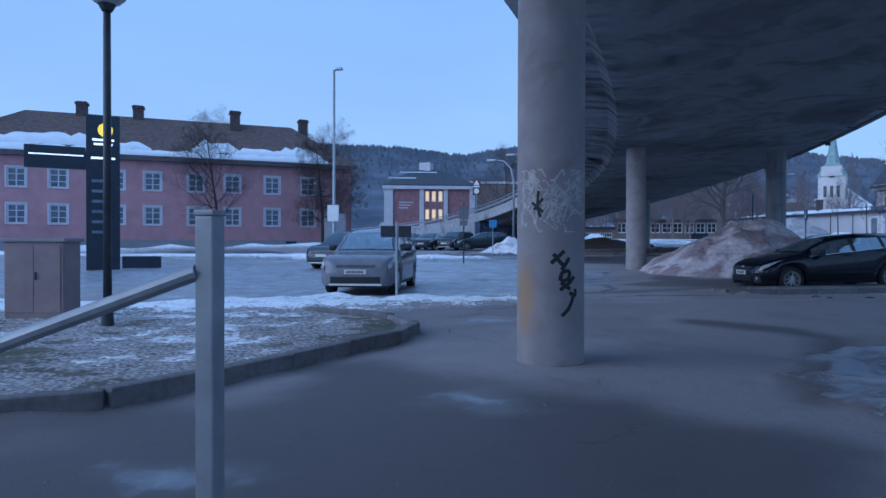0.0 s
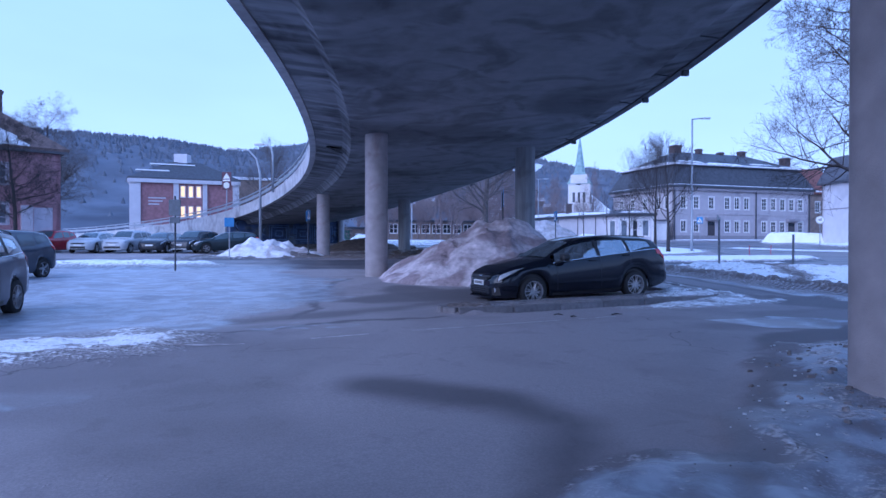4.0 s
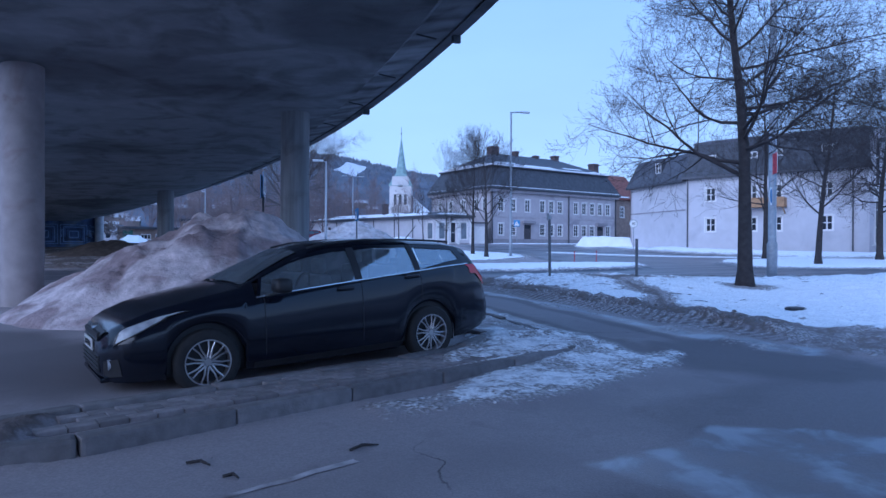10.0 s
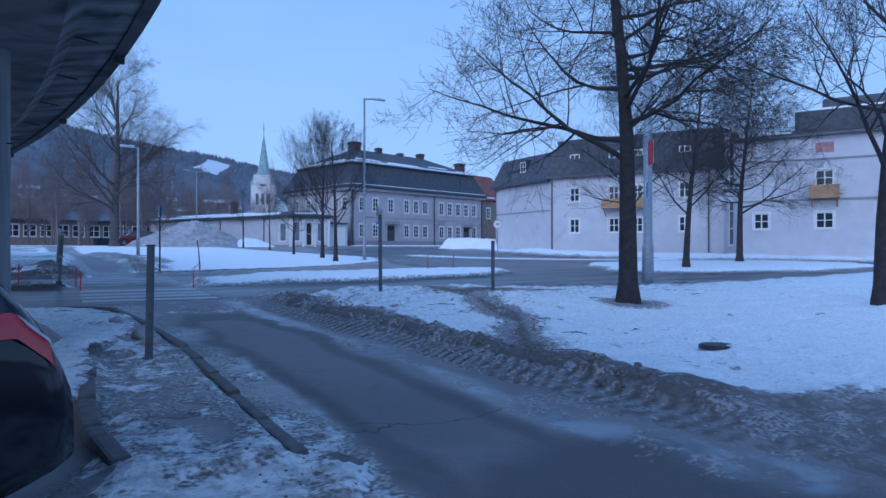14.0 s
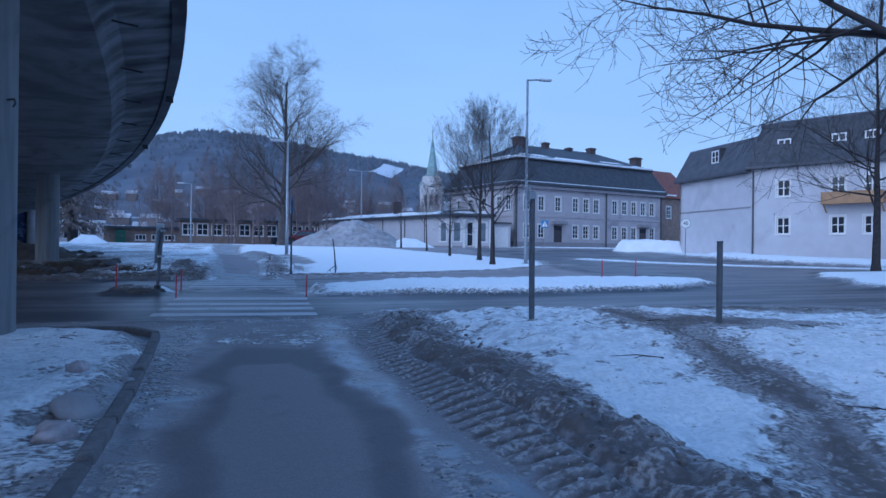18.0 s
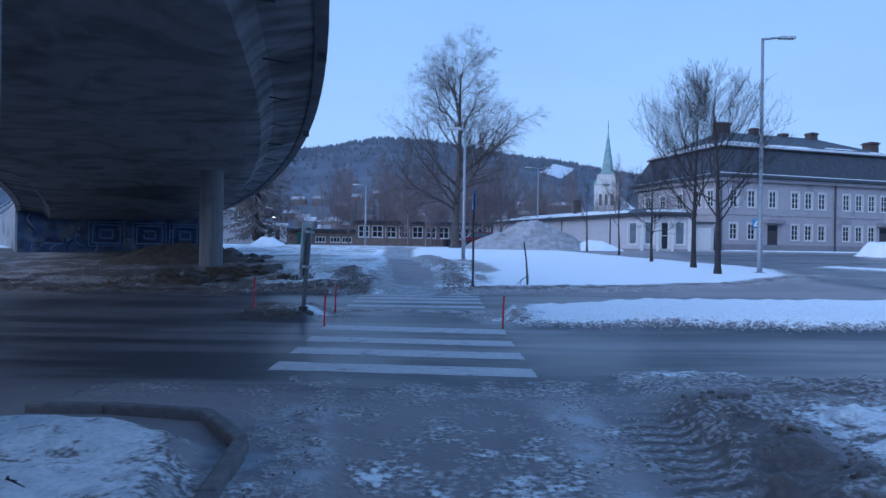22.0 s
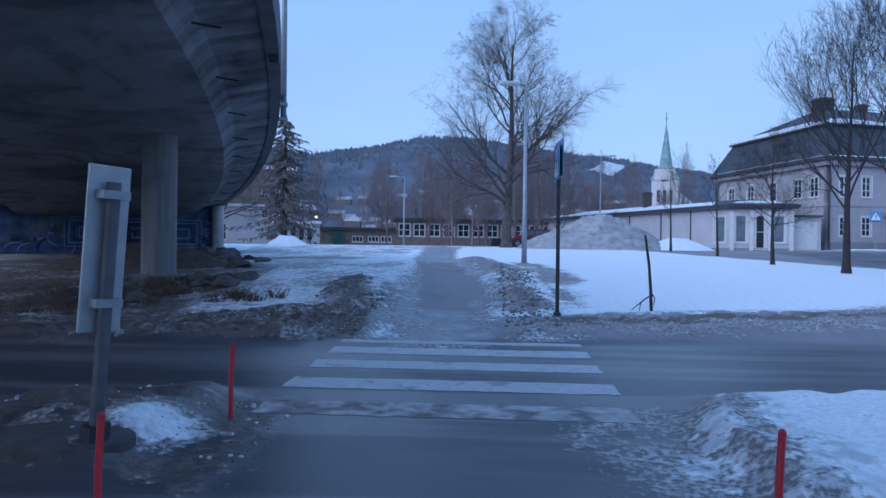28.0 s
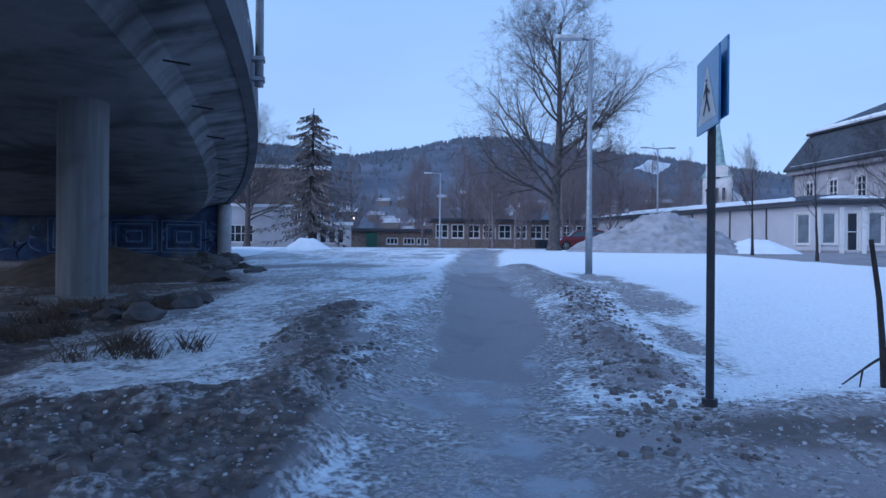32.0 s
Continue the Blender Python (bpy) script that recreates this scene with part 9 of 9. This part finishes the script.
th_ = [(u, u + 1.0, v, v + 1.5) for u in (9.2, 10.9, 12.5) for v in (3.0, 6.0, 9.0)]
facade("wall", T1, T2, 1.5, 13.5, th_, M_SCHOOLB, tall)
for h in th_:
    window(T1, T2, h, tall, 2, 2, 0.12, m_glass=M_LIT if h[2] < 4 else None)
wall_box("roof", T1, T2, -0.3, 14.5, 13.5, 14.0, -8, 0.3, M_SNOWROOF, tall)
under(tall, ())
redh = thing("red_roofed_house", 58, 97, 0, 0, "red brick house with a snowy red tiled roof", "house")
R1 = rect((57.2, 93.0), (0.963, 0.27), 9, 8)
M_REDT = mat("red_tiles", (0.20, 0.075, 0.06), 0.8, var=0.25, scale=3, bump=0.4)
facade("wall", R1[0], R1[1], 1.5, 8.6, [(1.0, 1.9, 6.0, 7.6), (3.4, 4.3, 6.0, 7.6), (1.0, 1.9, 2.8, 4.4)], M_SCHOOLB, redh)
for h in ((1.0, 1.9, 6.0, 7.6), (3.4, 4.3, 6.0, 7.6), (1.0, 1.9, 2.8, 4.4)):
    window(R1[0], R1[1], h, redh, 3, 2, 0.1, trim=0.08)
facade("wall", R1[3], R1[0], 1.5, 8.6, [], M_SCHOOLB, redh)
skirt_roof("roof", rect((57.2, 93.0), (0.963, 0.27), 9, 8, 0.4), 8.8, [tuple(Vector(R1[0]) * 0.5 + Vector(R1[3]) * 0.5), tuple(Vector(R1[1]) * 0.5 + Vector(R1[2]) * 0.5), tuple(Vector(R1[1]) * 0.49 + Vector(R1[2]) * 0.51), tuple(Vector(R1[0]) * 0.49 + Vector(R1[3]) * 0.51)], 12.8, M_REDT, redh)
wall_box("roof_snow", R1[0], R1[1], 1.6, 5.0, 8.95, 9.15, -1.4, 0.3, M_SNOWROOF, redh)
q, a = on_wall(R1[0], R1[1], 1.5, -3.6)
chimney(q.x, q.y, 11.0, 14.2, 1.1, M_CHIM, redh, a)
under(redh, ())

# spruce with drooping boughs
spv, spf = [], []
rs = random.Random(77)


def bough(p, d, ln, w):
    """A drooping bough with hanging sprays of needles."""
    side = Vector((-d.y, d.x, 0)).normalized()
    prev = None
    for i in range(9):
        f = i / 8
        c = p + d * ln * f + Vector((0, 0, -0.70 * ln * f + 0.28 * ln * f * f)) + side * rs.uniform(-0.06, 0.06)
        ww = 0.05 * (1 - f) + 0.02
        b0 = len(spv)
        spv.extend([tuple(c + side * ww), tuple(c + Vector((0, 0, ww))), tuple(c - side * ww)])
        if prev is not None:
            spf.extend([(prev, b0, b0 + 1, prev + 1), (prev + 1, b0 + 1, b0 + 2, prev + 2), (prev + 2, b0 + 2, b0, prev)])
            for q in range(5):
                o = side * rs.uniform(-1, 1) * w + d * rs.uniform(-0.1, 0.25)
                hgt = rs.uniform(0.15, 0.55) * (0.5 + w)
                b1 = len(spv)
                spv.extend([tuple(c), tuple(c + o * 0.6 + Vector((0, 0, -0.05))), tuple(c + o + Vector((0, 0, -hgt))), tuple(c + o * 0.4 + Vector((0, 0, -hgt * 0.55)))])
                spf.append((b1, b1 + 1, b1 + 2, b1 + 3))
        prev = b0


for k in range(150):
    f = (k / 150) ** 1.1
    zz = 1.6 + 9.8 * f
    a = k * 2.4 + rs.uniform(-.5, .5)
    bough(Vector((0.05 * math.cos(a), 0.05 * math.sin(a), zz)), Vector((math.cos(a), math.sin(a), rs.uniform(0.0, 0.25))), (3.7 * (1 - f) ** 0.55 + 0.35) * rs.uniform(0.30, 1.22), 0.34 * (1 - 0.35 * f))
spr = thing("spruce_tree", -9.3, 94.0, top_z(-9.3, 94), 0, "dark drooping spruce tree", "tree")
spr.scale = (1.2, 1.2, 1.04)
part("trunk", tube([(0, 0, -0.2), (0, 0, 6), (0.1, 0, 11.8)], [0.28, 0.16, 0.03], 8), M_BARK, spr)
# needle colour lightened to include the haze at this distance
mesh_ob("crown", spv, spf, mat("spruce_needles", (0.155, 0.13, 0.125), 0.95, var=0.4, scale=1.5, bump=0.3), spr)

# picket fence before the white building
fence = thing("picket_fence", 47.5, 45.0, 0, 0, "low pale picket fence before the white building", "fence")
fp, ff = [], []
FL = [(42.6, 58.8), (47.6, 47.0), (47.9, 44.4), (55.6, 29.6)]
for (ax, ay), (bx, by) in zip(FL, FL[1:]):
    n = int(math.hypot(bx - ax, by - ay) / 0.16)
    for k in range(n):
        x, y = ax + (bx - ax) * k / n, ay + (by - ay) * k / n
        z, b0 = top_z(x, y), len(fp)
        fp += [(x - 0.04, y - 0.02, z), (x + 0.04, y - 0.02, z), (x + 0.04, y + 0.02, z), (x - 0.04, y + 0.02, z), (x - 0.04, y - 0.02, z + 0.9), (x + 0.04, y - 0.02, z + 0.9), (x + 0.04, y + 0.02, z + 0.9), (x - 0.04, y + 0.02, z + 0.9)]
        ff += [tuple(b0 + q for q in s) for s in ((0, 1, 5, 4), (1, 2, 6, 5), (2, 3, 7, 6), (3, 0, 4, 7), (4, 5, 6, 7))]
M_PICKET = mat("weathered_picket_paint", (0.44, 0.45, 0.48), 0.8, var=0.2, scale=3, bump=0)
pk = mesh_ob("pickets", fp, ff, M_PICKET, fence)
tagged(pk, kind="stuff")
for (ax, ay), (bx, by) in zip(FL, FL[1:]):
    part("fence_rail", tube([(ax, ay, top_z(ax, ay) + 0.6), (bx, by, top_z(bx, by) + 0.6)], 0.03, 4), M_PICKET, fence)

# dry grass tufts among the stones by the abutment
rg_ = random.Random(19)
gv, gf = [], []
for k in range(70):
    cx_, cy_ = rg_.uniform(0.6, 4.2), rg_.uniform(43.9, 49.5)
    if k % 9 == 0:
        cx_, cy_ = rg_.uniform(4.9, 5.9), rg_.uniform(44.8, 46.0)
    z_ = top_z(cx_, cy_) - 0.02
    for q in range(60):
        a_, h_ = rg_.uniform(0, 6.28), rg_.uniform(0.06, 0.30)
        x0, y0 = cx_ + rg_.uniform(-0.16, 0.16), cy_ + rg_.uniform(-0.16, 0.16)
        x1, y1 = x0 + 1.1 * h_ * math.cos(a_), y0 + 1.1 * h_ * math.sin(a_)
        b0 = len(gv)
        gv += [(x0 - 0.006, y0, z_), (x0 + 0.006, y0, z_), ((x0 + x1) / 2 + 0.004, (y0 + y1) / 2, z_ + 0.7 * h_), (x1, y1, z_ + h_ * rg_.uniform(0.6, 1.0)), ((x0 + x1) / 2 - 0.004, (y0 + y1) / 2, z_ + 0.7 * h_)]
        gf += [(b0, b0 + 1, b0 + 2, b0 + 4), (b0 + 4, b0 + 2, b0 + 3)]
tagged(mesh_ob("dry_grass", gv, gf, mat("dry_grass", (0.10, 0.078, 0.062), 0.95, var=0.35, scale=6, bump=0)), "dry brown grass tufts among stones", "grass", kind="stuff")

# grit, ice crumbs and gravel along the footpaths and verges
def crumbs(name, spots, m, label, seed, lo, hi):
    rc = random.Random(seed)
    V, Fc = [], []
    for (x0, y0, x1, y1), n in spots:
        for _ in range(n):
            x, y, s = rc.uniform(x0, x1), rc.uniform(y0, y1), lo + (hi - lo) * rc.random() ** 2.2
            gi, gj = int(np.searchsorted(xs, x)), int(np.searchsorted(ys, y))
            if dirt[gi, gj] < 0.3 and snow[gi, gj] < 0.3:
                continue
            z, b0, a = top_z(x, y) + s * 0.15, len(V), rc.uniform(0, 6.28)
            hh = s * rc.uniform(0.3, 0.7)
            for rr, zz in ((1.0, -0.3 * s), (0.78, hh * 0.75)):
                for q in range(5):
                    e = s * rr * rc.uniform(0.65, 1.15)
                    V.append((x + e * math.cos(a + q * 1.257), y + e * math.sin(a + q * 1.257), z + zz))
            V.append((x + 0.2 * s * rc.uniform(-1, 1), y, z + hh))
            for q in range(5):
                w = (q + 1) % 5
                Fc += [(b0 + q, b0 + w, b0 + 5 + w, b0 + 5 + q), (b0 + 5 + q, b0 + 5 + w, b0 + 10)]
    return tagged(mesh_ob(name, V, Fc, m, smooth=True), label, "grit", kind="stuff")


M_GRIT = mat("grit", (0.14, 0.118, 0.112), 0.9, var=0.5, scale=30, bump=0)
M_CRUMB = mat("ice_crumb", (0.48, 0.48, 0.50), 0.6, var=0.3, scale=20, bump=0)
crumbs("loose_grit", [((8.6, 19, 9.4, 33), 700), ((10.7, 19, 11.4, 33), 900), ((12.0, 20, 12.7, 33), 500), ((5.2, 42.5, 8.0, 44.2), 700), ((10.2, 42.8, 14.5, 45.4), 900), ((10.0, 44, 11.0, 52), 600), ((6.4, 44.5, 8.2, 49), 500), ((3, 7, 8, 13), 500), ((-3, 3, 0, 9), 120), ((6.0, 38, 8.3, 39.4), 200)], M_GRIT, "dark loose grit strewn along the paths", 61, 0.004, 0.013)
M_CLOD = mat("dirty_snow_clod", (0.19, 0.165, 0.16), 0.9, var=0.6, scale=9, bump=0.3, bscale=30)
crumbs("dirty_clods", [((4.6, 42.0, 8.05, 43.6), 900), ((7.2, 43.6, 8.0, 45.8), 300), ((6.5, 45.8, 7.3, 48.4), 260), ((10.0, 43.2, 10.9, 52), 800), ((12.0, 20, 12.6, 32), 450), ((4.5, 8, 8, 12.5), 350)], M_CLOD, "dirty clods of ploughed snow along the path", 71, 0.006, 0.050)
crumbs("ice_crumbs", [((8.5, 20, 9.2, 32), 260), ((10.9, 20, 12.0, 32), 260), ((5.2, 42.6, 8.0, 44.2), 300), ((10.2, 42.8, 14.5, 44.4), 420), ((8.2, 42.6, 10.2, 44.6), 160), ((3, 7, 8, 13), 260), ((5.5, 16.8, 9.6, 20), 200), ((6.0, 38, 8.3, 39.4), 120)], M_CRUMB, "pale crumbs of broken ice on the ground", 67, 0.006, 0.024)
for x, y, a, ln in ((4.14, 16.40, -30, 0.17), (4.36, 16.08, -30, 0.11), (5.18, 16.33, 18, 0.22)):
    t = thing("fallen_twig", x, y, top_z(x, y) + 0.012, a, "short dark stick lying on the asphalt", "twig", "fallen twigs")
    part("stem", tube([(0, 0, 0), (ln * 0.5, 0.02, 0.012), (ln, -0.01, 0.0)], [0.010, 0.012, 0.006], 5), M_BARK, t)
